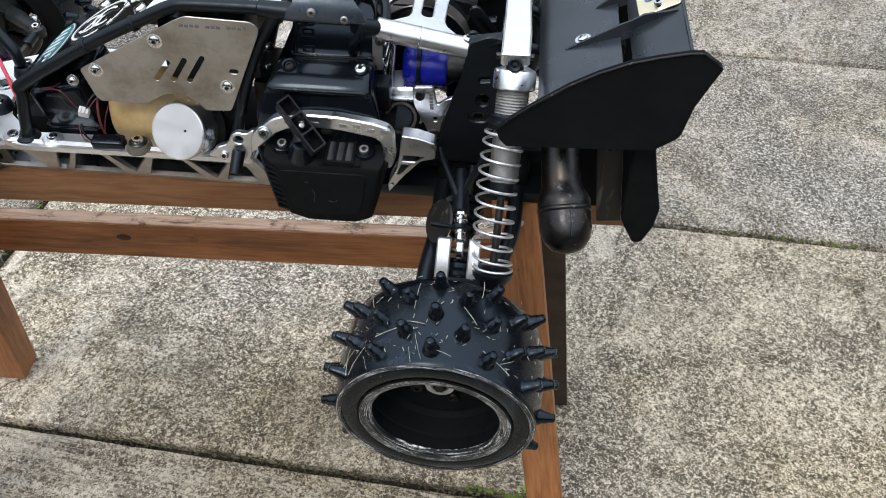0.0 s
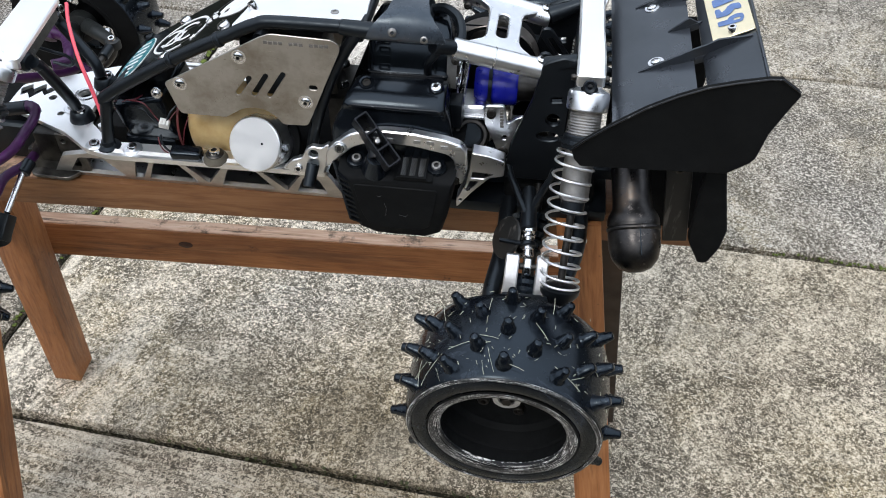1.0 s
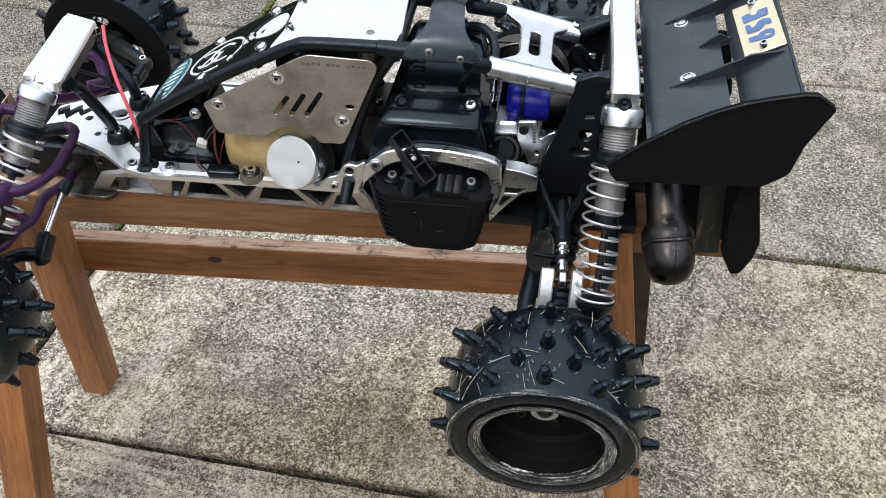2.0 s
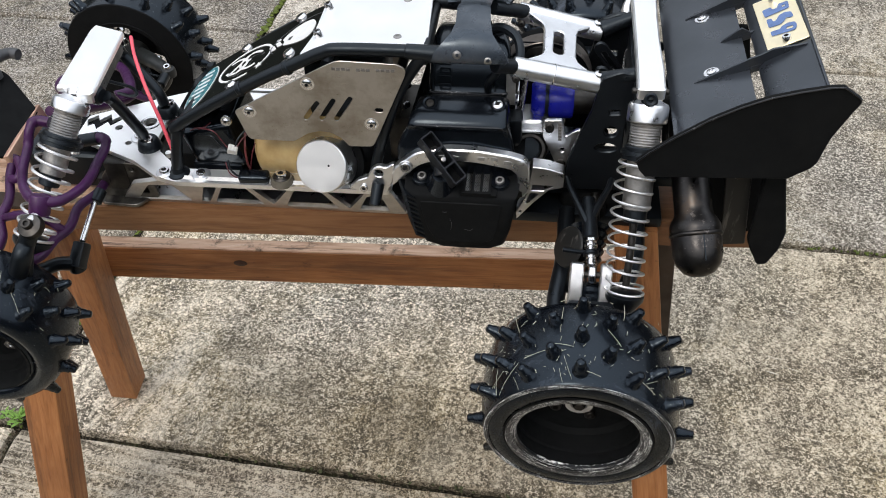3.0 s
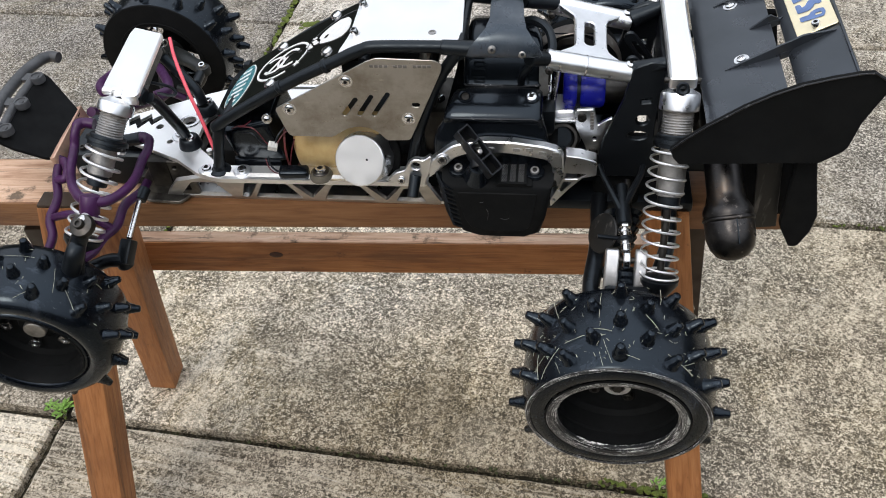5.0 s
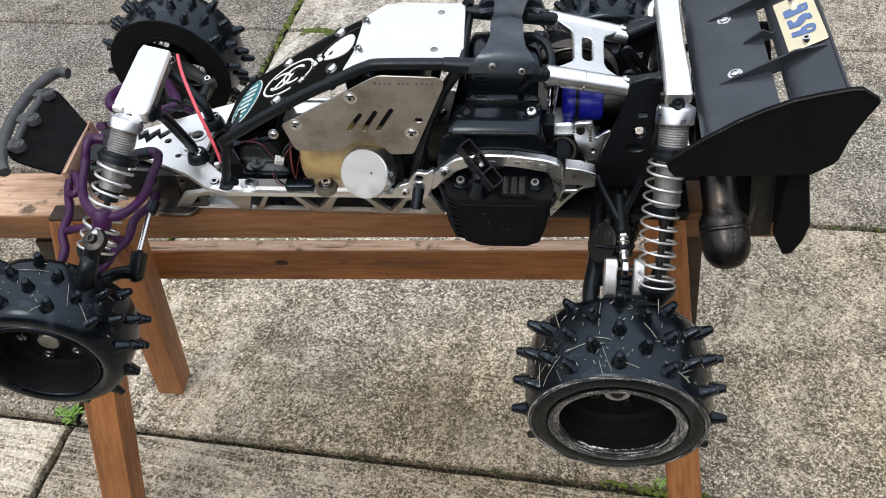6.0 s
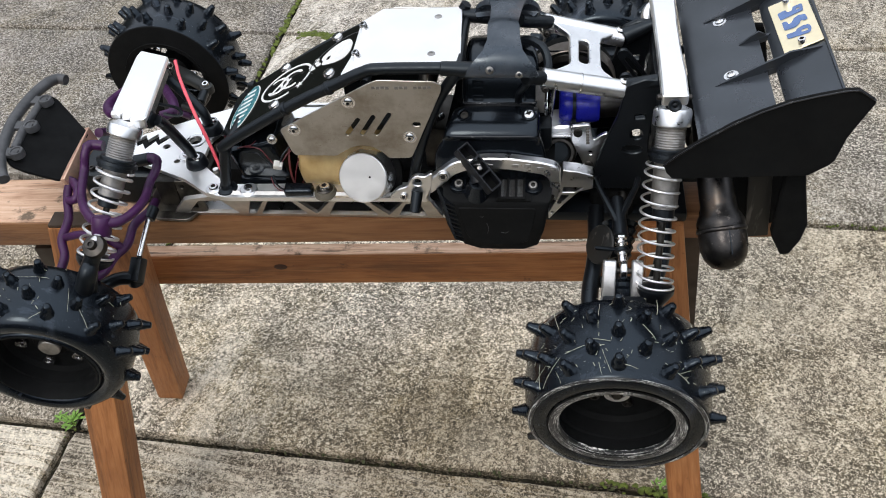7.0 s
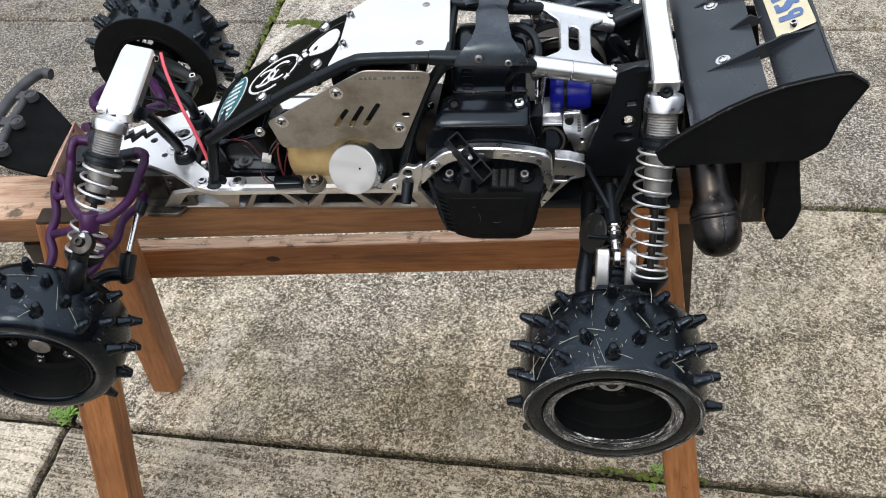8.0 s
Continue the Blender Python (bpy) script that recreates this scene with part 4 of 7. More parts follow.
# front gearbox housing and inner pivots, dark and greasy
bm = new_box((0.085, 0.056, 0.05), Matrix.Translation((-0.326, YC, 0.588)), 0.006)
part("front_bulkhead", bm, FLAT, buggy, "oily black front gearbox")
bm = new_box((0.05, 0.096, 0.014), Matrix.Translation((-0.288, YC, 0.581)), 0.003)
box(bm, (0.022, 0.014, 0.034), Matrix.Translation((-0.287, 0.004, 0.594)), 0.002)
part("steering_mount", bm, DARKST, buggy, "greasy alloy steering mount")

# nose and bulkhead plates carry the deck's shade in their colour
nose = plate(bmesh.new(), rounded([(-0.318, 0.002), (-0.308, -0.012), (-0.27, -0.014), (-0.26, 0.0), (-0.26, 0.096), (-0.308, 0.108), (-0.318, 0.094)], 0.005), [ring(-0.296, 0.006, 0.0035, 10)], 0.004, Matrix.Translation((0, 0, TOP + 0.0062)), 0.0006)
part("chassis_nose", nose, GREASY_SHADED, chassis, "greasy worn alloy chassis nose, darkened for the deck's shade")
for y in (-0.0015, 0.0935):
    up = plate(bmesh.new(), rounded([(-0.312, TOP + 0.006), (-0.25, TOP + 0.006), (-0.254, FL - 0.006), (-0.292, FL - 0.006), (-0.306, TOP + 0.03)], 0.004), [ring(-0.283, TOP + 0.03, 0.0032, 10), ring(-0.27, TOP + 0.042, 0.0024, 10), rounded([(-0.274, TOP + 0.012), (-0.259, TOP + 0.012), (-0.261, TOP + 0.026)], 0.002)], 0.004, plane_xz(y), 0.0006)
    part("bulkhead_plate", up, GREASY_SHADED, chassis, "greasy worn alloy bulkhead plate, darkened for the deck's shade")
part("belly_tray", new_box((0.236, 0.07, 0.044), Matrix.Translation((-0.117, YC + 0.006, TOP + 0.028)), 0.004), FLAT, buggy, "black plastic belly tray")

# ---------- roll cage ----------
def cage_side(y, mirror):
    dz = 0.0 if mirror > 0 else -0.0145
    pts = [(-0.2115, y, FL + 0.002), (-0.210, y, 0.628), (-0.2015, y, 0.664), (-0.196, y, 0.676 + dz), (-0.122, y, 0.721 + dz), (-0.074, y, 0.7455 + dz), (-0.05, y, 0.757 + dz), (-0.03, y, 0.7605 + dz), (0.06, y, 0.7605 + dz)]
    c = part("cage_tube", sweep(bmesh.new(), curve(pts, 6), 0.0055, 14), BLACK, buggy, "matt black roll-cage tube")
    for a, b in ((-0.086, -0.0815), (-0.132, -0.1275)) if mirror > 0 else ():
        za, zb = 0.721 + (a + 0.122) * 0.51, 0.721 + (b + 0.122) * 0.51
        part("clamp_ring", rods((a, y, za), (b, y, zb), 0.0066, seg=16), BLACK, c)
    bm = lathe(bmesh.new(), [(0, 0.007), (0.006, 0.007), (0.007, 0.003), (0.0105, 0.0012), (0.011, 0), (0, 0)], Matrix.Translation((-0.2115, y, FL)), 18)
    part("cage_foot", bm, BLACK, c)
    part("cage_brace", sweep(bmesh.new(), curve([(0.034, y - 0.001 * mirror, 0.757), (0.012, y, 0.72), (-0.008, y, 0.665), (-0.02, y, FL)], 5), 0.0052, 12), BLACK, c)
    return c


near_cage = cage_side(-0.0185, 1)
cage_side(0.094, -1)
buttonhead(near_cage, (-0.1478, -0.0245, 0.6853), (0, -1, 0.2), 0.0034, washer=0.0048)
part("cage_cross_tube", sweep(bmesh.new(), [(-0.196, -0.0185, 0.674), (-0.196, 0.094, 0.661)], 0.005, 12), BLACK, buggy)
part("cage_cross_tube", sweep(bmesh.new(), [(-0.05, -0.0185, 0.744), (-0.05, 0.094, 0.738)], 0.0045, 12), BLACK, buggy)
part("cage_cross_tube", sweep(bmesh.new(), [(0.035, -0.0185, 0.752), (0.033, 0.094, 0.744)], 0.0045, 12), BLACK, buggy)

# rear hoop moulding
# lofted from the near cheek over the top to the far cheek: y, z, x from, x to
HALF = [(-0.021, 0.752, 0.045, 0.1), (-0.0265, 0.757, 0.042, 0.106), (-0.0255, 0.765, 0.045, 0.103), (-0.0215, 0.772, 0.052, 0.097), (-0.014, 0.776, 0.058, 0.092), (0.0, 0.7775, 0.0605, 0.0895), (0.028, 0.779, 0.0605, 0.0865)]
HOOP_C = 0.0295
hoop = bmesh.new()
rows = []
for y, z, x0, x1 in HALF + [(2 * HOOP_C - y, z - 0.003, x0, x1) for y, z, x0, x1 in HALF[::-1]]:
    row = []
    for k in range(9):
        u = k / 8
        e = 4 * u * (1 - u)
        out = -1 if y < HOOP_C else 1
        side = max(0.0, 1 - abs(y - (HOOP_C + out * 0.056)) / 0.012)
        row.append(hoop.verts.new((x0 + (x1 - x0) * u, y + out * 0.0016 * e * side, z + 0.0022 * e * (1 - side))))
    rows.append(row)
for a, b in zip(rows, rows[1:]):
    for k in range(8):
        hoop.faces.new((a[k], a[k + 1], b[k + 1], b[k]))
bmesh.ops.recalc_face_normals(hoop, faces=hoop.faces)
bmesh.ops.subdivide_edges(hoop, edges=hoop.edges[:], cuts=2, use_grid_fill=True, smooth=0.6)
bmesh.ops.solidify(hoop, geom=hoop.faces[:], thickness=0.0045)
hoop_ob = part("cage_hoop", hoop, SATIN, buggy, "scuffed black plastic cage hoop", smooth=60)
part("hoop_spigot", rods((0.094, -0.0145, 0.747), (0.112, 0.0024, 0.7355), 0.0066, 0.0064), BLACK, hoop_ob)
part("hoop_socket", rods((0.02, -0.0185, 0.7605), (0.05, -0.0185, 0.7585), 0.0064, 0.0075), BLACK, hoop_ob)
part("hoop_spigot", rods((0.086, 0.072, 0.752), (0.118, 2 * YC - 0.001, 0.735), 0.0066, 0.0064), BLACK, hoop_ob)
part("hoop_socket", rods((0.02, 0.094, 0.746), (0.058, 0.086, 0.748), 0.0064, 0.0075), BLACK, hoop_ob)
buttonhead(hoop_ob, (0.0639, -0.0265, 0.7637), (0.1, -1, 0.3), 0.0038, WORN, washer=0)
buttonhead(hoop_ob, (0.0891, -0.0265, 0.7595), (0.1, -1, 0.3), 0.0038, WORN, washer=0)

# ---------- stainless side panel ----------
pan = [(-0.1359, 0.7001), (-0.0448, 0.7519), (-0.0362, 0.7554), (0.015, 0.7535), (0.0207, 0.7493), (0.0202, 0.7433), (-0.0082, 0.6787), (-0.0137, 0.6669), (-0.0357, 0.666), (-0.0412, 0.6743), (-0.0502, 0.6804), (-0.0609, 0.6817), (-0.0712, 0.6789), (-0.081, 0.6725), (-0.086, 0.669), (-0.1267, 0.6692), (-0.1295, 0.6748)]
pin = [slot(*(-0.0713, 0.6958), *(-0.0593, 0.7117), 0.0022), slot(*(-0.0573, 0.6959), *(-0.0446, 0.715), 0.0022), slot(*(-0.0439, 0.696), *(-0.0295, 0.7177), 0.0022), slot(*(-0.0066, 0.7068), *(-0.0034, 0.7068), 0.0022)]
panel_near = part("side_panel", plate(bmesh.new(), rounded(pan, 0.003, 3), pin, 0.0016, plane_xz(-0.0285), 0.0003), STEEL, buggy, "brushed stainless side panel with three slots")
part("side_panel", plate(bmesh.new(), rounded(pan, 0.003, 3), pin, 0.0016, plane_xz(0.0935), 0.0003), STEEL, buggy, "brushed stainless side panel with three slots")
for at in ((-0.1221, -0.0285, 0.7002), (-0.0653, -0.0285, 0.7315), (-0.0129, -0.0285, 0.6916)):
    buttonhead(panel_near, at, (0, -1, 0), 0.0046, washer=0.0064)
for k in range(13):
    if k in (4, 8):
        continue
    x = 0.012 - k * 0.0042
    part("etched_mark", new_box((0.003, 0.0006, 0.0026), Matrix.Translation((x - 0.002, -0.0287, 0.7475 - 0.0003 * (k % 2)))), ETCH, panel_near)

# ---------- roof and nose plates ----------
RZ = 0.754
roof = [(-0.066, 0.012), (-0.066, 0.07), (-0.048, 0.0935), (0.027, 0.0945), (0.030, 0.0935), (0.036, 0.0015), (0.034, 0.0), (-0.043, -0.0045), (-0.07, -0.0185), (-0.071, -0.016)]
roof_ob = part("roof_plate", plate(bmesh.new(), rounded(roof, 0.003), [], 0.0025, Matrix.Translation((0, 0, RZ + 0.0105)) @ pose(0, 0, -0.0105, 0, 0, 0), 0.0005), SILVER, buggy, "plain silver aluminium roof plate")
for x, y in ((0.008, 0.0145), (0.008, 0.0775)):
    bm = lathe(bmesh.new(), [(0, 0.0003), (0.0014, 0.0003), (0.0016, 0.0009), (0.0034, 0.0006), (0.0037, 0)], Matrix.Translation((x, y, RZ)), 16)
    part("screw", bm, WORN, roof_ob, "countersunk dark screw")
for x, y in ((-0.0605, 0.0115), (-0.061, 0.059)):
    hexbolt(roof_ob, (x, y, RZ + 0.0005), (-0.35, 0, 1), 0.0036, 0.005)

p0, u = V(-0.092, 0.013, 0.734), (V(-0.153, 0.013, 0.698) - V(-0.092, 0.013, 0.734)).normalized()
NP = Matrix.Translation(p0) @ Matrix((u, V(0, 1, 0), u.cross(V(0, 1, 0)))).transposed().to_4x4()
if (NP.to_3x3() @ V(0, 0, 1)).z < 0:
    NP = NP @ Matrix.Diagonal((1, 1, -1, 1))
nose_out = [(0.126, -0.0145), (0.03, -0.0215), (-0.018, -0.0225), (-0.028, -0.0175), (-0.0335, 0.004), (-0.0335, 0.044), (-0.0275, 0.061), (-0.02, 0.0655), (0.05, 0.0705), (0.132, 0.0705), (0.142, 0.06), (0.142, -0.002)]
bm = plate(bmesh.new(), rounded(nose_out, 0.004), [], 0.002, NP @ Matrix.Translation((0, 0, 0.0)), 0.0004)
nose_ob = part("nose_plate", bm, LACQUER, buggy, "glossy black sloping nose plate with white decals")
for x, y in ((0.069, -0.0009), (-0.002, -0.0006), (0.0727, 0.0651), (0.0035, 0.0655)):
    bm = lathe(bmesh.new(), [(0, 0.0032), (0.0016, 0.0034), (0.0045, 0.0028), (0.0056, 0.0014), (0.006, 0), (0.006, -0.001)], NP @ Matrix.Translation((x, y, 0)), 18)
    part("screw", bm, CHROME, nose_ob, "domed chrome screw")


def decal(name, outline, mat, lift=0.0006, holes=(), label=""):
    bm = plate(bmesh.new(), outline, holes, 0.0003, NP @ Matrix.Translation((0, 0, lift)))
    return part(name, bm, mat, nose_ob, label)


def leaning(cx, cy, a, b, lean, n=36, scale=1.0):
    """An ellipse outline, its long axis a turned by lean degrees."""
    c, s_ = math.cos(radians(lean)), math.sin(radians(lean))
    out = []
    for k in range(n):
        u_, v_ = scale * a * math.cos(2 * math.pi * k / n), scale * b * math.sin(2 * math.pi * k / n)
        out.append((cx + c * u_ - s_ * v_, cy + s_ * u_ + c * v_))
    return out


def arc_band(cx, cy, a, b, lean, wide, d0, d1, n=26):
    """Part of an elliptical ring, from d0 to d1 degrees."""
    c, s_ = math.cos(radians(lean)), math.sin(radians(lean))
    out = []
    for r_, order in ((1.0, range(n + 1)), (None, range(n, -1, -1))):
        for k in order:
            t = radians(d0 + (d1 - d0) * k / n)
            u_, v_ = (a if r_ else a - wide) * math.cos(t), (b if r_ else b - wide) * math.sin(t)
            out.append((cx + c * u_ - s_ * v_, cy + s_ * u_ + c * v_))
    return out


decal("teal_badge", leaning(0.1175, 0.0275, 0.0345, 0.0152, 97), DECAL, 0.0005)
decal("teal_badge", leaning(0.1175, 0.0275, 0.0331, 0.0139, 97), TEAL, 0.0009, label="oval teal badge with pale lettering bars")
for k in range(7):
    y = 0.0035 + k * 0.008
    w = 0.0085 * math.sqrt(max(0.1, 1 - ((y - 0.0275) / 0.034) ** 2))
    x = 0.1185 - 0.12 * (y - 0.0275)
    decal("lettering_bar", [(x - w, y - 0.0016), (x + w, y - 0.0016), (x + w, y + 0.0016), (x - w, y + 0.0016)], DECAL, 0.0013)
# ring emblem with two linked loops, open towards the star
decal("ring_emblem", arc_band(0.0615, 0.0298, 0.0345, 0.0245, 9, 0.0026, 246, 568, 48), DECAL, 0.0005, label="white ring emblem")
decal("ring_emblem", arc_band(0.0725, 0.031, 0.0165, 0.0125, 30, 0.0032, 20, 300), DECAL, 0.0009)
decal("ring_emblem", arc_band(0.0525, 0.0285, 0.0165, 0.0135, 30, 0.0032, -150, 120), DECAL, 0.0012)
decal("ring_emblem", slot(0.0795, 0.0215, 0.06, 0.0405, 0.0017), DECAL, 0.0009)
decal("ring_emblem", slot(0.068, 0.0175, 0.055, 0.031, 0.0013), DECAL, 0.0012)
star = [((0.0056 if k % 2 == 0 else 0.0023) * math.cos(k * math.pi / 5) + 0.038, (0.0056 if k % 2 == 0 else 0.0023) * math.sin(k * math.pi / 5) + 0.0105) for k in range(10)]
decal("star", star, DECAL)
# rounded white emblem with a jagged lower end
big = [(-0.0245, 0.033), (-0.0235, 0.0185), (-0.017, 0.0125), (-0.006, 0.014), (0.004, 0.0185), (0.0135, 0.0235), (0.0125, 0.03), (0.0165, 0.0345), (0.0125, 0.0415), (0.004, 0.0465), (-0.008, 0.0485), (-0.0185, 0.0445)]
decal("white_emblem", rounded(big, 0.005), DECAL, 0.0005, [rounded([(0.0045, 0.0265), (0.0095, 0.029), (0.0075, 0.034), (0.0025, 0.0325)], 0.0015)], "rounded white emblem")
for cx_, cy_, r_ in ((0.0185, 0.0285, 0.0028), (0.0215, 0.0335, 0.0026), (0.0255, 0.0262, 0.003), (0.0285, 0.0315, 0.0028), (0.0225, 0.0395, 0.0024)):
    decal("white_emblem", leaning(cx_, cy_, r_ * 1.4, r_ * 0.8, 25, 12), DECAL, 0.0005)
decal("emblem_edge", arc_band(-0.004, 0.0315, 0.0335, 0.0205, 170, 0.0009, 150, 330), GREY, 0.0007)

part("cyan_sticker", tube([(-0.1091, -0.009, 0.7236), (-0.1035, -0.009, 0.7246), (-0.0987, -0.009, 0.7287)], 0.0016, 8, 4), CYAN, nose_ob, "small cyan sticker strip")

# black box added behind the panel to darken the view through its slots
part("airbox", new_box((0.075, 0.05, 0.06), Matrix.Translation((-0.043, 0.035, 0.697)), 0.008), BLACK, buggy, "black box added to darken the view through the slots")


# ---------- fuel tank ----------
bm = lathe(bmesh.new(), [(0, -0.134), (0.026, -0.134), (0.0315, -0.131), (0.034, -0.125), (0.034, -0.055), (0.031, -0.048), (0, -0.046)], Matrix.Translation((0, 0.018, 0.6345)) @ pose(0, 0, 0, 0, 90, 0) @ pose(0, 0, 0), 40)
tank = part("fuel_tank", bm, TANK, buggy, "yellowed translucent plastic fuel tank")
part("tank_band", lathe(bmesh.new(), [(0.0342, -0.1415), (0.0347, -0.1415), (0.0347, -0.1395), (0.0342, -0.1395)], Matrix.Translation((0, 0.018, 0.6345)) @ pose(0, 0, 0, 0, 90, 0), 40), LINER, tank)
CAPC = Vector((-0.0638, -0.033, 0.6445))
CA = V(-0.15, -0.87, 0.47).normalized()
cm = frame_to(CAPC, CAPC + CA)
bm = lathe(bmesh.new(), [(0, 0.0), (0.0238, 0.0), (0.0247, -0.0008), (0.025, -0.003), (0.025, -0.004)], cm, 48)
cap = part("fuel_cap", bm, SILVER, buggy, "large bright silver fuel cap")
bm = bmesh.new()
seg = 40
rings = []
for z, k in ((-0.004, 0), (-0.007, 1), (-0.024, 1.2), (-0.027, 0)):
    rings.append([bm.verts.new(cm @ V((0.0252 + 0.001 * k * (1 if (i // 4) % 2 else -0.1)) * math.cos(2 * math.pi * i / seg), (0.0252 + 0.001 * k * (1 if (i // 4) % 2 else -0.1)) * math.sin(2 * math.pi * i / seg), z)) for i in range(seg)])
for a, b in zip(rings, rings[1:]):
    for i in range(seg):
        bm.faces.new((a[i], b[i], b[(i + 1) % seg], a[(i + 1) % seg]))
part("knurled_skirt", bm, ALU, cap, "fluted chrome skirt")
part("filler_neck", rods(CAPC - CA * 0.03, CAPC - CA * 0.0155, 0.0175, seg=24), BLACK, cap)
# added black disc: stands in for shade between cap and panel arch
part("neck_shroud", lathe(bmesh.new(), [(0.0, 0.0), (0.029, 0.0), (0.0315, -0.0015), (0.0315, -0.006), (0.0, -0.006)], frame_to(CAPC - CA * 0.0265, CAPC), 36), FLAT, cap, "black disc standing in for the shaded gap round the cap")
part("vent_hole", lathe(bmesh.new(), [(0, 0.0003), (0.0011, 0.0003), (0.0011, 0)], cm @ Matrix.Translation((0.0075, 0.002, 0)), 8), BLACK, cap)

# ---------- electronics tray, leads and plugs ----------
bm = new_box((0.052, 0.07, 0.052), Matrix.Translation((-0.176, 0.03, 0.636)) @ pose(0, 0, 0, 0, -14, 0), 0.007, 3)
box(bm, (0.05, 0.085, 0.03), Matrix.Translation((-0.176, 0.036, 0.606)), 0.004)
part("receiver_box", bm, GLOSS, buggy, "black plastic electronics box")
bm = new_box((0.04, 0.06, 0.055), Matrix.Translation((-0.135, 0.055, 0.6)), 0.004)
part("servo", bm, FLAT, buggy)
bm = new_box((0.029, 0.0125, 0.0135), Matrix.Translation((-0.1335, -0.0245, 0.6198)) @ pose(0, 0, 0, 12, 0, 2), 0.0036, 4)
switch = part("switch_box", bm, GLOSS, buggy, "small black plastic switch box")
bm = bmesh.new()
PL = Matrix.Translation((-0.1512, -0.018, 0.6478)) @ pose(0, 0, 0, 25, 18, 8)
box(bm, (0.009, 0.007, 0.0075), PL, 0.0008)
for k in range(3):
    box(bm, (0.0022, 0.005, 0.0022), PL @ Matrix.Translation((-0.003 + 0.003 * k, -0.0015, 0.0048)), 0.0004)
part("plug", bm, WHITE, buggy, "white three-pin plug")


def wire(mat, r, *pts):
    return part("wire", tube(pts, r, 6, 7), mat, buggy)


wire(REDDARK, 0.0006, (-0.1843, -0.012, 0.6664), (-0.1661, -0.018, 0.6687), (-0.1587, -0.018, 0.6558), (-0.1546, -0.018, 0.6478))
wire(BLACK, 0.0009, (-0.1847, -0.01, 0.6576), (-0.1695, -0.016, 0.6612), (-0.1621, -0.017, 0.652), (-0.1551, -0.018, 0.6456))
wire(REDDARK, 0.0006, (-0.1472, -0.018, 0.6501), (-0.1414, -0.012, 0.6568), (-0.1346, -0.008, 0.6607), (-0.1322, 0.0, 0.6585))
wire(BLACK, 0.0009, (-0.1481, -0.018, 0.6515), (-0.1447, -0.014, 0.6584), (-0.1386, -0.008, 0.6636), (-0.1372, 0.0, 0.6628))
wire(REDDARK, 0.0006, (-0.1642, -0.012, 0.6268), (-0.1609, -0.018, 0.6214), (-0.1548, -0.022, 0.6182), (-0.1487, -0.022, 0.616))
wire(BLACK, 0.001, (-0.1611, -0.012, 0.6299), (-0.1589, -0.017, 0.6236), (-0.1529, -0.021, 0.6196), (-0.1471, -0.022, 0.6183))
wire(REDDARK, 0.0006, (-0.1738, -0.002, 0.6656), (-0.1764, -0.012, 0.6679), (-0.1843, -0.012, 0.6664), (-0.1978, 0.0, 0.6536))
wire(REDDARK, 0.0006, (-0.1384, -0.019, 0.6234), (-0.1341, -0.0175, 0.641), (-0.1302, -0.012, 0.6525))

# ---------- engine ----------
shell = bmesh.new()
prof = [(-0.037, 0.628, 0.012, 0.113), (-0.039, 0.65, 0.012, 0.113), (-0.0385, 0.6687, 0.0123, 0.1124), (-0.0365, 0.6772, 0.0139, 0.1108), (-0.0335, 0.6848, 0.0173, 0.1091), (-0.032, 0.6903, 0.0208, 0.107), (-0.0345, 0.6956, 0.0224, 0.106), (-0.0335, 0.6981, 0.023, 0.1055), (-0.0295, 0.7012, 0.0244, 0.1049), (-0.0245, 0.7042, 0.0258, 0.1047), (-0.019, 0.7066, 0.0281, 0.1051), (-0.012, 0.7078, 0.0296, 0.1049), (-0.004, 0.7068, 0.0309, 0.1047), (0.004, 0.7032, 0.0319, 0.104), (0.0085, 0.7016, 0.0325, 0.1033), (0.0105, 0.703, 0.033, 0.104), (0.0125, 0.7084, 0.0332, 0.1053), (0.018, 0.7237, 0.0342, 0.1056), (0.026, 0.7345, 0.0342, 0.1053), (0.04, 0.7385, 0.0335, 0.1044), (0.06, 0.7385, 0.036, 0.1), (0.075, 0.734, 0.036, 0.099), (0.092, 0.716, 0.03, 0.1), (0.098, 0.69, 0.02, 0.105), (0.098, 0.61, 0.012, 0.112), (-0.03, 0.61, 0.012, 0.112)]
prof = [(y, z, a - (0.0035 if y < 0.004 and z > 0.62 else 0.0), b + (0.0015 if y < 0.004 else 0.0)) for y, z, a, b in prof]
cy, cz = 0.03, 0.665
rows = []
for u, s in ((-1.0, 0.9), (-0.985, 0.955), (-0.94, 0.985), (-0.85, 1.0), (-0.4, 1.006), (0.4, 1.006), (0.85, 1.0), (0.94, 0.985), (0.985, 0.955), (1.0, 0.9)):
    rows.append([shell.verts.new(((a + b) / 2 + (b - a) / 2 * u, cy + (y - cy) * s, cz + (z - cz) * s)) for y, z, a, b in prof])
for a, b in zip(rows, rows[1:]):
    for k in range(len(prof)):
        shell.faces.new((a[k], a[(k + 1) % len(prof)], b[(k + 1) % len(prof)], b[k]))
shell.faces.new(rows[0])
shell.faces.new(rows[-1][::-1])
engine = part("engine_cover", shell, GLOSS, buggy, "satin black moulded engine shroud", smooth=40)
# proud panel lines and ribs of the shroud
bm = tube([(0.0235, -0.0305, 0.692), (0.029, -0.0338, 0.6962), (0.045, -0.0352, 0.6972), (0.065, -0.0356, 0.6975), (0.085, -0.0352, 0.6972), (0.099, -0.0338, 0.6962), (0.105, -0.0305, 0.692)], 0.0018, 8, 4)
part("cover_lip", bm, EDGE, engine, "scuffed moulded lip")
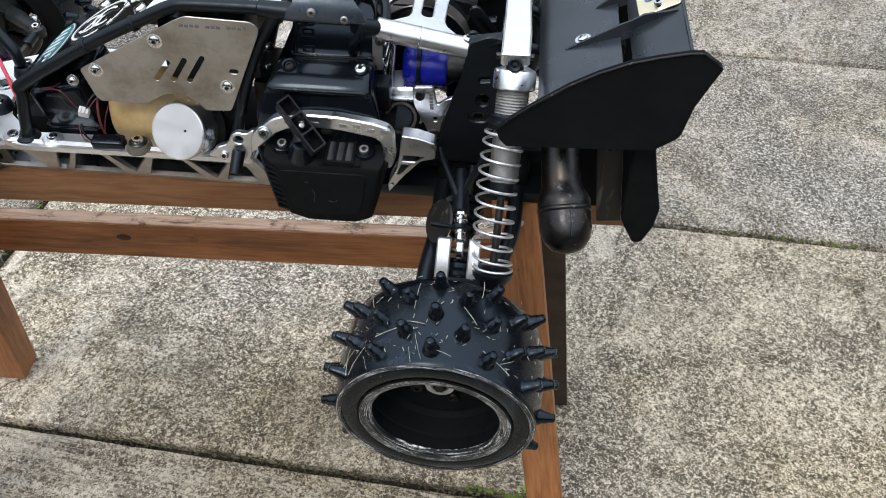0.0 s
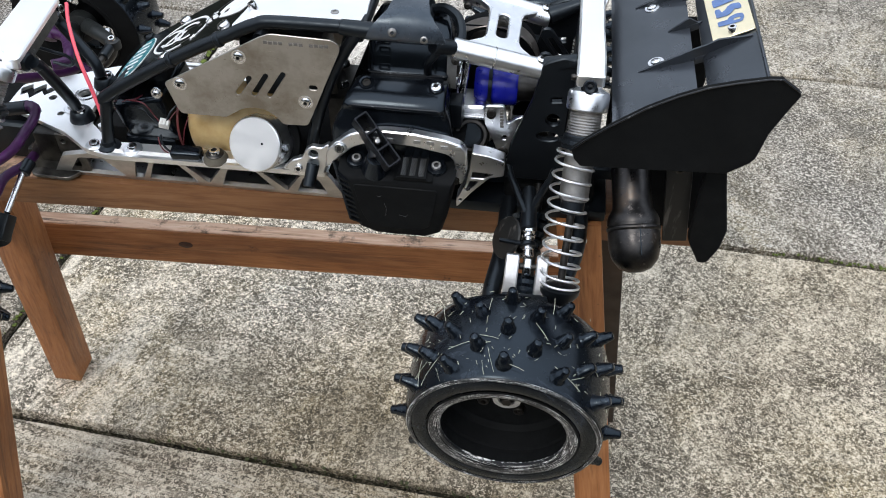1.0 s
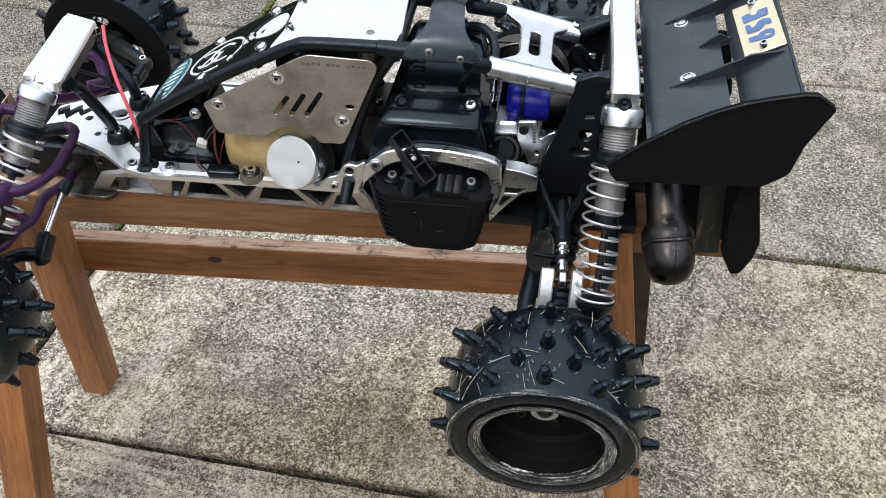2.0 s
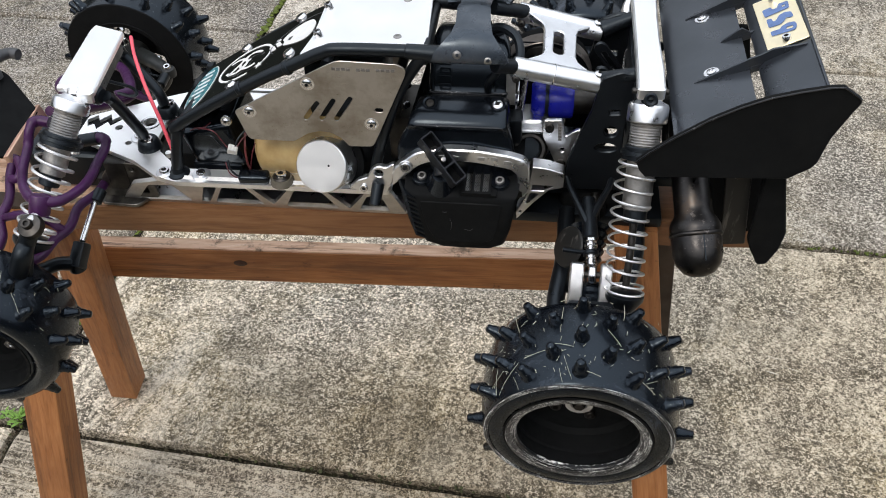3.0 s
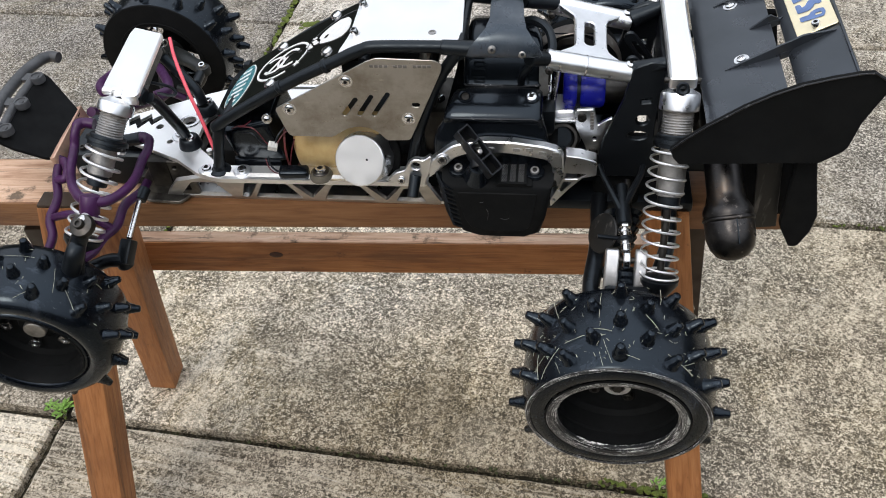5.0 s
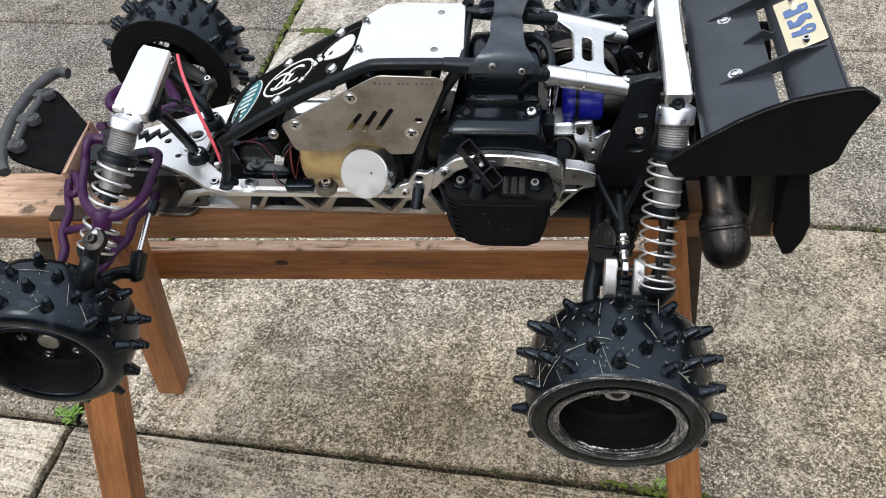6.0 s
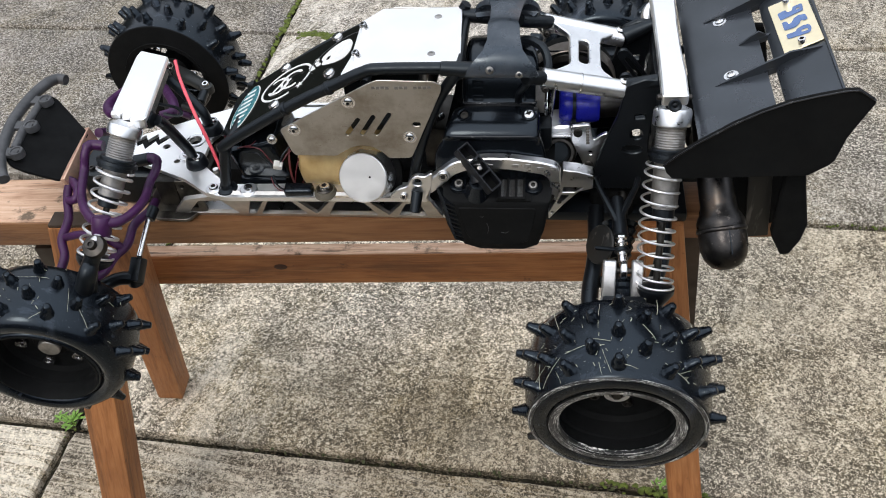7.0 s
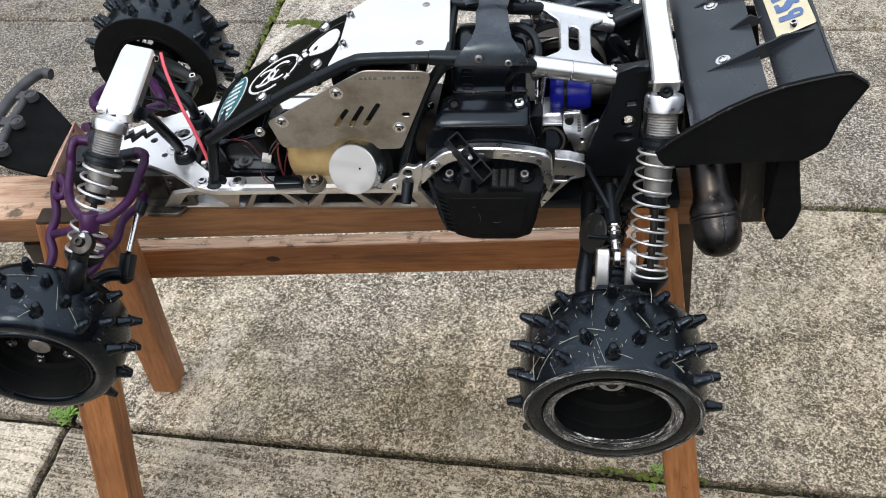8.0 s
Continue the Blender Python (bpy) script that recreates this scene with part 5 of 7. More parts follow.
part("cover_crease", tube([(0.0345, 0.0095, 0.7035), (0.038, 0.0085, 0.7028), (0.065, 0.008, 0.7026), (0.099, 0.0085, 0.7028), (0.1035, 0.0095, 0.7035)], 0.0013, 8, 4), EDGE, engine)
# raised lettering bars running down the barrel face
FACE = Matrix.Translation((0.0, 0.0125, 0.7084)) @ pose(0, 0, 0, -19.8)
for k in range(4):
    z = -0.002 + k * 0.0073
    part("raised_bar", plate(bmesh.new(), rounded([(0.0435, z - 0.0026), (0.0535, z - 0.0026), (0.0535, z + 0.0026), (0.0435, z + 0.0026)], 0.0012, 2), [rounded([(0.0452, z - 0.0011), (0.0518, z - 0.0011), (0.0518, z + 0.0011), (0.0452, z + 0.0011)], 0.0006, 2)] if k != 1 else [], 0.0022, FACE @ pose(0, -0.0018, 0, 90)), GLOSS, engine)
part("panel_edge", new_box((0.0022, 0.003, 0.03), FACE @ Matrix.Translation((0.0375, -0.0004, 0.01)), 0.0008), GLOSS, engine)
part("panel_edge", new_box((0.0022, 0.003, 0.03), FACE @ Matrix.Translation((0.0925, -0.0004, 0.01)), 0.0008), GLOSS, engine)
part("plug_lead", tube([(0.097, 0.004, 0.738), (0.094, 0.001, 0.7285), (0.0885, 0.002, 0.7205), (0.0865, 0.0055, 0.7115), (0.0865, 0.009, 0.7055)], 0.0034, 8, 6), BLACK, engine, "thick black ignition lead")
part("heat_shield", new_box((0.0085, 0.002, 0.03), Matrix.Translation((0.1065, 0.0125, 0.706)) @ pose(0, 0, 0, -12), 0.0006), WORN, engine, "dull grey heat shield")
for x, mat in ((0.038, GREY), (0.097, CHROME)):
    at = V(x, -0.0165, 0.7082)
    ax = V(0, -0.42, 0.9)
    lathe_m = frame_to(at, at + ax)
    boss = part("screw_boss", lathe(bmesh.new(), [(0.0044, 0.0008), (0.006, 0.0008), (0.0068, -0.0012), (0.0068, -0.003)], lathe_m, 22), GLOSS, engine)
    if x < 0.05:
        hexbolt(engine, at - ax * 0.0014, ax, 0.0036, 0.002, DARKST)
    else:
        buttonhead(engine, at + ax * 0.0012, ax, 0.0046, CHROME, washer=0.0)
bm = new_box((0.012, 0.02, 0.026), Matrix.Translation((0.112, 0.004, 0.672)), 0.003)
part("cover_lug", bm, BLACK, engine)
# cylinder head cowl behind the hoop, leads
bm = new_box((0.026, 0.034, 0.03), Matrix.Translation((0.074, 0.045, 0.733)), 0.006, 3)
part("plug_cowl", bm, BLACK, engine)
part("plug_lead", tube([(0.082, 0.05, 0.742), (0.096, 0.046, 0.747), (0.109, 0.036, 0.744), (0.1135, 0.022, 0.735), (0.109, 0.008, 0.73)], 0.0042, 8, 7), BLACK, engine, "thick black ignition lead")

# recoil starter
st = bmesh.new()
front = [(0.0165, 0.648), (0.0205, 0.622), (0.0255, 0.6), (0.0325, 0.5855), (0.0485, 0.5795), (0.068, 0.579), (0.0955, 0.5795), (0.1085, 0.5855), (0.113, 0.602), (0.117, 0.628), (0.1195, 0.648)]
rows = []
for y, s, dz in ((-0.0645, 0.84, -0.0035), (-0.0635, 0.91, -0.0016), (-0.061, 0.955, -0.0002), (-0.057, 0.98, 0.0012), (-0.04, 1.0, 0.003), (-0.01, 1.03, 0.004), (0.02, 1.03, 0.004)):
    row = []
    for x, z in front:
        xx, zz = 0.068 + (x - 0.068) * s, 0.617 + (z - 0.617) * (0.4 + 0.6 * s)
        if z > 0.64:
            zz = 0.6435 + dz * 1.6
        row.append(st.verts.new((xx, y, zz)))
    rows.append(row)
for a, b in zip(rows, rows[1:]):
    for k in range(len(front)):
        st.faces.new((a[k], a[(k + 1) % len(front)], b[(k + 1) % len(front)], b[k]))
st.faces.new(rows[0])
st.faces.new(rows[-1][::-1])
starter = part("recoil_starter", st, FLAT, buggy, "black plastic pull-starter housing with grille")
face = [(0.068 + (x - 0.068) * 0.72, 0.612 + (z - 0.612) * 0.7) for x, z in front]
part("cap_face", plate(bmesh.new(), rounded(face, 0.004), [], 0.003, plane_xz(-0.0653), 0.0009), FLAT, starter, "lightly scratched flat cap face")
for k in range(9):
    z = 0.64 - k * 0.0058
    x = 0.0165 + 0.0009 * k
    part("louvre", new_box((0.0175, 0.026, 0.0023), Matrix.Translation((x + 0.0045, -0.0535, z)) @ pose(0, 0, 0, 0, 38, 24), 0.0006), BLACK, starter)
wellm = Matrix.Translation((0.0835, -0.0465, 0.6481)) @ pose(0, 0, 0, 10)
part("grille_well", new_box((0.032, 0.034, 0.002), wellm @ Matrix.Translation((0, 0, -0.0006))), FLAT, starter)
def lattice(x0, x1, y0, y1, step, lean, m):
    """Crossed wires, cut off at the window's edges."""
    bm = bmesh.new()
    for sgn in (-1, 1):
        k = y0 - abs(x1 - x0) * lean
        while k < y1 + abs(x1 - x0) * lean:
            ends = []
            for t in np.linspace(0, 1, 25):
                x = x0 + (x1 - x0) * t
                y = k + sgn * lean * (x - (x0 + x1) / 2)
                if y0 <= y <= y1:
                    ends.append(V(x, y, 0.0006))
            if len(ends) > 2:
                rod(bm, m @ ends[0], m @ ends[-1], 0.00034, seg=4)
            k += step
    return bm


for k in range(3):
    x = -0.009 + 0.0075 * k
    part("grille_mesh", lattice(x - 0.0026, x + 0.0026, -0.014, 0.0135, 0.0031, 1.7, wellm), MESH, starter, "fine silver mesh")
for k in range(4):
    part("grille_bar", new_box((0.0022, 0.031, 0.0036), wellm @ Matrix.Translation((-0.01275 + 0.0075 * k, 0, 0.0012)), 0.0008), FLAT, starter)
for y in (-0.0155, 0.0155):
    part("grille_bar", new_box((0.026, 0.0026, 0.0036), wellm @ Matrix.Translation((-0.0015, y, 0.0012)), 0.0008), FLAT, starter)
for at in ((0.032, -0.0465, 0.6495), (0.1015, -0.0475, 0.649)):
    part("bolt_boss", lathe(bmesh.new(), [(0.0045, 0.001), (0.0082, 0.001), (0.009, 0), (0.0105, -0.008)], frame_to(at, V(*at) + V(0, -0.2, 1)), 20), GLOSS, starter)
    hexbolt(starter, at, (0, -0.35, 1), 0.0042, 0.0035, WORN)
part("rope_boss", lathe(bmesh.new(), [(0.0145, 0.0), (0.012, 0.006), (0.0085, 0.016), (0, 0.017)], frame_to((0.05, -0.05, 0.645), (0.052, -0.056, 0.665)), 20), GLOSS, starter)
for pts in (((0.058, 0.618), (0.0595, 0.612), (0.0585, 0.604)), ((0.071, 0.606), (0.076, 0.605), (0.0785, 0.607)), ((0.052, 0.626), (0.054, 0.6255), (0.0555, 0.6262))):
    part("scratch", sweep(bmesh.new(), curve([(x, -0.0654, z) for x, z in pts], 4), 0.00022, 4), GREY, starter)
# T-handle
ha, hb = Vector((0.037, -0.044, 0.693)), Vector((0.0682, -0.066, 0.6638))
hx = (hb - ha).normalized()
tocam = V(0.05, -0.72, 0.69)
hz = (tocam - hx * tocam.dot(hx)).normalized()
hz = (hz + 0.3 * hz.cross(hx)).normalized()
hy = hz.cross(hx)
hm = Matrix.Translation((ha + hb) / 2) @ Matrix((hx, hy, hz)).transposed().to_4x4()
hl = (hb - ha).length / 2
w2 = 0.0064
def handle_hole(a, b):
    return rounded([(a, -w2 + 0.0014), (b, -w2 + 0.0014), (b, w2 - 0.0014), (a, w2 - 0.0014)], 0.0007, 2)


bm = plate(bmesh.new(), rounded([(-hl - 0.001, -w2), (hl + 0.001, -w2 - 0.0004), (hl + 0.001, w2 + 0.0004), (-hl - 0.001, w2)], 0.0015), [handle_hole(-hl + 0.0008, -hl * 0.38), handle_hole(-hl * 0.3, hl * 0.3), handle_hole(hl * 0.38, hl - 0.0008)], 0.018, hm @ Matrix.Translation((0, 0, 0.004)), 0.0005)
handle = part("pull_handle", bm, HANDLE, buggy, "dark grey plastic T-shaped pull handle")
bm = bmesh.new()
rows = []
for z, lx, ly in ((-0.0115, hl * 0.86, w2 * 0.95), (-0.015, hl * 0.6, w2 * 0.95), (-0.019, hl * 0.38, w2 * 0.9), (-0.026, w2 * 1.1, w2 * 0.85)):
    rows.append([bm.verts.new(hm @ V(lx * math.cos(2 * math.pi * k / 16), ly * math.sin(2 * math.pi * k / 16), z)) for k in range(16)])
for a, b in zip(rows, rows[1:]):
    for k in range(16):
        bm.faces.new((a[k], a[(k + 1) % 16], b[(k + 1) % 16], b[k]))
bm.faces.new(rows[0])
bm.faces.new(rows[-1][::-1])
part("handle_body", bm, HANDLE, handle, smooth=60)
part("handle_floor", new_box((hl * 2 - 0.001, w2 * 2 - 0.0015, 0.0015), hm @ Matrix.Translation((0, 0, -0.0108))), FLAT, handle)
part("rope_knot", lathe(bmesh.new(), [(0, 0.003), (0.0022, 0.002), (0.003, -0.002), (0, -0.004)], hm @ Matrix.Translation((0.001, 0, -0.001)), 10), WORN, handle)
part("handle_stem", rods(hm @ V(0, 0, -0.012), (0.0515, -0.0545, 0.66), 0.0052, 0.0075), HANDLE, handle)

# silver guard round the starter
gout = [(-0.0133, 0.6483), (-0.006, 0.6555), (0.0059, 0.6571), (0.0265, 0.6755), (0.0361, 0.679), (0.0581, 0.6819), (0.0813, 0.6815), (0.1095, 0.6772), (0.1218, 0.6733), (0.1265, 0.6672), (0.1276, 0.6421), (0.1231, 0.6305), (0.1162, 0.6311), (0.1175, 0.649), (0.1159, 0.6574), (0.1106, 0.6622), (0.0811, 0.668), (0.0576, 0.669), (0.0396, 0.6667), (0.0287, 0.6617), (0.0125, 0.6451), (0.0031, 0.6362), (-0.0045, 0.6375)]
gout = [((x - 0.0), z) for x, z in gout]
guard = part("starter_guard", plate(bmesh.new(), rounded(gout[2:-1], 0.004), [], 0.009, plane_xz(-0.047), 0.0012), ALU, buggy, "curved machined aluminium starter guard")
hexbolt(guard, (0.0181, -0.0475, 0.6613), (0, -1, 0.25), 0.0044, 0.003, CHROME, 0.0062, ALU)
hexbolt(guard, (0.115, -0.046, 0.6367), (0, -1, 0.25), 0.0046, 0.003, DARKST, 0.0066, DARKST)
for k in range(8):
    if k == 3:
        continue
    a = -0.033 + k * 0.0115
    part("engraved_mark", new_box((0.006, 0.0004, 0.0035), Matrix.Translation((0.072 + a, -0.0471, 0.6735 - 40 * 0.0001 * abs(a) - (0.0035 if a > 0.03 else 0))) @ pose(0, 0, 0, 0, 4, 0)), FAINT, guard)
bk = [(-0.0399, 0.6216), (-0.0301, 0.633), (-0.0202, 0.6368), (-0.0166, 0.6457), (-0.01, 0.6508), (-0.0025, 0.6487), (0.005, 0.6546), (0.0082, 0.646), (0.0001, 0.6283), (-0.0036, 0.6185)]
brk = part("guard_bracket", plate(bmesh.new(), rounded(bk, 0.003), [ring(*(-0.0097, 0.6421), 0.0042)], 0.006, plane_xz(-0.036), 0.0008), ALU, buggy)
hexbolt(brk, (-0.0248, -0.0365, 0.6246), (0, -1, 0.2), 0.0036, 0.002, CHROME)
part("stub_bar", rods((-0.0108, -0.036, 0.6311), (-0.0134, -0.05, 0.6155), 0.0058, 0.0052, 16), BLACK, buggy, "black rubber-capped stub")
low = [(0.1289, 0.6452), (0.1434, 0.6433), (0.158, 0.6385), (0.1582, 0.6218), (0.1453, 0.6179), (0.1315, 0.6018), (0.1162, 0.5805), (0.1156, 0.5899), (0.1237, 0.6085), (0.1266, 0.625)]
part("engine_mount", plate(bmesh.new(), rounded(low, 0.0015), [rounded([(0.1299, 0.6236), (0.1495, 0.6231), (0.1405, 0.6171), (0.129, 0.6169)], 0.001), rounded([(0.128, 0.6131), (0.1357, 0.6132), (0.1271, 0.6025), (0.1238, 0.6009)], 0.001), ring(*(0.1195, 0.59), 0.0014, 8)], 0.014, plane_xz(-0.02), 0.0006), ALU, buggy, "machined aluminium engine mount")

# carburettor side: flange, bore, blue manifold boot
BOSS = V(*(0.1256, 0.004, 0.6465))
bm = lathe(bmesh.new(), [(0.0, -0.012), (0.0098, -0.012), (0.0108, -0.001), (0.0115, 0.0), (0.014, 0.0), (0.0162, -0.002), (0.0172, -0.005), (0.0172, -0.02), (0, -0.02)], frame_to(BOSS, BOSS + V(0.12, -0.75, 0.45)), 32)
part("crank_boss", bm, DARKST, buggy, "dull steel crankshaft boss with open bore")
part("boss_bore", lathe(bmesh.new(), [(0.0, -0.0095), (0.0099, -0.0095), (0.0105, -0.002)], frame_to(BOSS, BOSS + V(0.12, -0.75, 0.45)), 24), BLACK, buggy, "black lining of the bore")
case = [(0.1091, 0.6598), (0.1145, 0.6654), (0.1362, 0.6669), (0.1398, 0.6558), (0.1429, 0.6308), (0.148, 0.6124), (0.1226, 0.6106), (0.1071, 0.6268), (0.1053, 0.6485)]
ccase = part("crankcase", plate(bmesh.new(), rounded(case, 0.004), [], 0.03, plane_xz(0.02), 0.002), ALU, buggy, "cast aluminium crankcase")
part("case_rib", new_box((0.03, 0.012, 0.0032), Matrix.Translation((0.1245, 0.016, 0.6589)) @ pose(0, 0, 0, -25), 0.001), ALU, ccase)
part("case_skirt", new_box((0.05, 0.03, 0.05), Matrix.Translation((0.135, 0.034, 0.605)), 0.004), BLACK, ccase)

bm = new_box((0.012, 0.03, 0.034), Matrix.Translation((0.1065, 0.032, 0.7)), 0.002)
fl = part("carburettor_flange", bm, DARKST, buggy)
for k in range(3):
    part("carburettor_rib", new_box((0.0024, 0.026, 0.003), Matrix.Translation((0.1125, 0.028, 0.69 + 0.011 * k)), 0.0005), CHROME, fl)
bm = rods((0.1095, 0.02, 0.676), (0.1095, 0.016, 0.7), 0.003)
rod(bm, (0.117, 0.025, 0.713), (0.134, 0.03, 0.712), 0.0045)
rod(bm, (0.112, 0.012, 0.67), (0.112, 0.009, 0.676), 0.005)
rod(bm, (0.114, 0.022, 0.66), (0.12, 0.022, 0.72), 0.0026)
part("carburettor_linkage", bm, CHROME, fl)
bm = lathe(bmesh.new(), [(0.0, -0.002), (0.013, -0.002), (0.0165, 0.002), (0.0175, 0.008), (0.0168, 0.0105), (0.0168, 0.0135), (0.0178, 0.015), (0.0178, 0.034), (0.0165, 0.0365), (0, 0.0365)], frame_to((0.1265, 0.042, 0.677), (0.1625, 0.0425, 0.6765)), 32)
boot = part("blue_boot", bm, BLUE, buggy, "bright blue silicone intake boot")
part("cable_tie", lathe(bmesh.new(), [(0.0172, 0.0105), (0.0187, 0.0105), (0.0187, 0.0137), (0.0172, 0.0137)], frame_to((0.1265, 0.042, 0.677), (0.1625, 0.0425, 0.6765)), 32), BLACK, boot)
part("cable_tie_tail", new_box((0.0042, 0.006, 0.016), Matrix.Translation((0.1385, 0.024, 0.664)) @ pose(0, 0, 0, 10), 0.001), BLACK, boot)
part("intake_pipe", rods((0.16, 0.0425, 0.6765), (0.2, 0.045, 0.676), 0.0135, 0.0125, 24), DARKST, boot)
inn = [(0.136, 0.6763), (0.1539, 0.6778), (0.1569, 0.6586), (0.1651, 0.6656), (0.1713, 0.6684), (0.1699, 0.6574), (0.164, 0.6461), (0.1611, 0.6281), (0.1587, 0.6214), (0.1514, 0.6221), (0.1465, 0.6359), (0.1365, 0.6585)]
mt = part("tuned_mount", plate(bmesh.new(), rounded(inn, 0.0035), [ring(*(0.1554, 0.6439), 0.0024, 10)], 0.004, plane_xz(0.008), 0.0006), ALU, buggy, "engraved aluminium mount plate")
hexbolt(mt, (0.1426, 0.0078, 0.669), (0, -1, 0.2), 0.0042, 0.003, DARKST)
hexbolt(mt, (0.1545, 0.0078, 0.6282), (0, -1, 0.2), 0.0048, 0.002, DARKST)
for k in range(6):
    part("engraved_mark", new_box((0.0032, 0.0004, 0.0026), Matrix.Translation(((0.1515, 0.008, 0.673)[0] + 0.0002 * k, 0.0078, (0.1515, 0.008, 0.673)[2] - 0.0034 * k)) @ pose(0, 0, 0, 0, 4, 0)), ETCH, mt)
# clutch side parts in shadow between engine and tank
bm = new_box((0.03, 0.06, 0.06), Matrix.Translation((0.004, 0.055, 0.63)), 0.006)
box(bm, (0.012, 0.03, 0.014), Matrix.Translation((0.003, 0.012, 0.69)), 0.003)
part("crank_housing", bm, DARKST, buggy)
for at in ((0.0135, 0.014, 0.705), (0.0115, 0.012, 0.685)):
    hexbolt(buggy, at, (-0.5, -1, 0.3), 0.0034, 0.006)
bm = lathe(bmesh.new(), [(0, 0), (0.028, 0), (0.032, 0.004), (0.032, 0.012), (0.03, 0.016), (0, 0.016)], frame_to((0.135, 0.085, 0.68), (0.135, 0.1, 0.687)), 36)
part("clutch_bell", bm, DARKST, buggy, "worn steel clutch bell")
bm = lathe(bmesh.new(), [(0.0436, 0.0), (0.0445, 0.0), (0.045, 0.0008), (0.045, 0.0165), (0.0442, 0.0172), (0.0436, 0.0165)], Matrix.Translation((0.136, 0.094, 0.67)) @ pose(0, 0, 0, 90), 56, True)
band = part("guard_band", bm, BANDMET, buggy, "curved dull metal gear guard")
part("guard_drum", lathe(bmesh.new(), [(0.0, 0.0), (0.041, 0.0), (0.0433, 0.001), (0.0433, 0.03), (0.0, 0.03)], Matrix.Translation((0.136, 0.107, 0.67)) @ pose(0, 0, 0, 90), 48), FLAT, band)
part("guard_seam", new_box((0.05, 0.0012, 0.0014), Matrix.Translation((0.136, 0.0782, 0.7135)), 0.0003), BLACK, band)


# ---------- rear end ----------
# H-shaped silver cage brace
bar = bmesh.new()
rod(bar, (0.108, 0.0025, 0.7355), (0.186, 0.0065, 0.7185), 0.0092, 0.0088, 20)
hbrace = part("rear_brace", bar, ALU, buggy, "silver machined H-shaped rear cage brace")
part("brace_tube", rods((0.108, 2 * YC - 0.0005, 0.7355), (0.186, 2 * YC - 0.0045, 0.7185), 0.0092, 0.0088, 20), ALU, hbrace)
m = Matrix.Translation((0.147, YC, 0.7335)) @ pose(0, 0, 0, 0, 12.3, 0)
web = [(-0.037, -0.046), (-0.0155, -0.026), (-0.0138, -0.02), (-0.0138, 0.02), (-0.0155, 0.026), (-0.037, 0.046), (0.034, 0.042), (0.0175, 0.027), (0.0155, 0.02), (0.0155, -0.02), (0.0175, -0.027), (0.034, -0.042)]
part("brace_web", plate(bmesh.new(), rounded(web, 0.004), [slot(-0.0005, -0.0155, -0.0005, 0.0135, 0.0048, 8)], 0.006, m, 0.001), ALU, hbrace)
part("brace_seam", lathe(bmesh.new(), [(0.0093, -0.0006), (0.0096, 0), (0.0093, 0.0006)], frame_to((0.143, 0.0045, 0.7278), (0.145, 0.0046, 0.7274)), 24), CHROME, hbrace)
for at in ((0.182, 0.0065, 0.728), (0.182, 2 * YC - 0.0045, 0.728)):
    buttonhead(hbrace, at, (0.2, 0, 1), 0.0046, washer=0)
for at in ((0.1115, -0.004, 0.7275), (0.1115, 2 * YC - 0.009, 0.7275)):
    buttonhead(hbrace, at, (0, -0.9, 0.2), 0.0036, washer=0, mat=DARKST)

# shock tower: drilled black plate across the car with raked side struts
tow = rounded([(-0.028, 0.735), (0.012, 0.725), (YC, 0.72), (2 * YC - 0.012, 0.725), (2 * YC + 0.028, 0.735), (2 * YC + 0.03, 0.715), (2 * YC + 0.004, 0.66), (2 * YC - 0.004, 0.6), (0.004, 0.6), (-0.004, 0.66), (-0.03, 0.715)], 0.005)
th = [ring(0.004, 0.686, 0.0042), ring(0.014, 0.668, 0.005, 14, 1.7, 1), ring(2 * YC - 0.004, 0.686, 0.0042), ring(0.0, 0.705, 0.003), rounded([(0.03, 0.7), (0.066, 0.7), (0.06, 0.67), (0.036, 0.67)], 0.006), rounded([(0.024, 0.652), (0.04, 0.64), (0.04, 0.615), (0.018, 0.625)], 0.005)]
TX = Matrix(((0, 0, 1, 0.217), (1, 0, 0, 0), (0, 1, 0, 0), (0, 0, 0, 1)))
tower = part("shock_tower", plate(bmesh.new(), tow, th, 0.006, TX, 0.0006), BLACK, buggy, "drilled black rear shock tower")
for y, s in ((0.006, 1), (2 * YC - 0.006, -1)):
    bm = plate(bmesh.new(), rounded([(0.184, 0.73), (0.2, 0.737), (0.213, 0.735), (0.214, 0.708), (0.209, 0.697), (0.208, 0.66), (0.214, 0.607), (0.157, 0.607), (0.161, 0.644), (0.178, 0.696)], 0.004), [ring(0.1965, 0.675, 0.0058, 16), ring(0.1935, 0.657, 0.0048, 16, 2.0, 1.0), rounded([(0.1935, 0.693), (0.2025, 0.694), (0.2025, 0.6985), (0.1935, 0.6975)], 0.001)], 0.006, plane_xz(y - 0.009 if s > 0 else y + 0.003), 0.001)
    part("tower_strut", bm, BLACK, tower)
    part("tower_lug", rods((0.186, y, 0.722), (0.213, y - 0.004 * s, 0.733), 0.0085, 0.006, 16), BLACK, tower)
for y in (0.028, 0.068):
    bm = plate(bmesh.new(), slot(0.0, 0.0, 0.06, 0.0, 0.006), [slot(0.006, 0, 0.05, 0, 0.0025)], 0.004, Matrix.Translation((0.185, y, 0.715)) @ pose(0, 0, 0, 0, 55, 0) @ pose(0, 0, 0, 90), 0.0005)
    part("tower_link", bm, BLACK, tower)
bm = bmesh.new()
box(bm, (0.085, 0.082, 0.03), Matrix.Translation((0.2, YC, 0.577)), 0.008, 3)
rod(bm, (0.19, -0.004, 0.58), (0.19, 0.1, 0.58), 0.011, 0.011, 24)
part("rear_gearbox", bm, FLAT, buggy, "oily black gearbox casing")
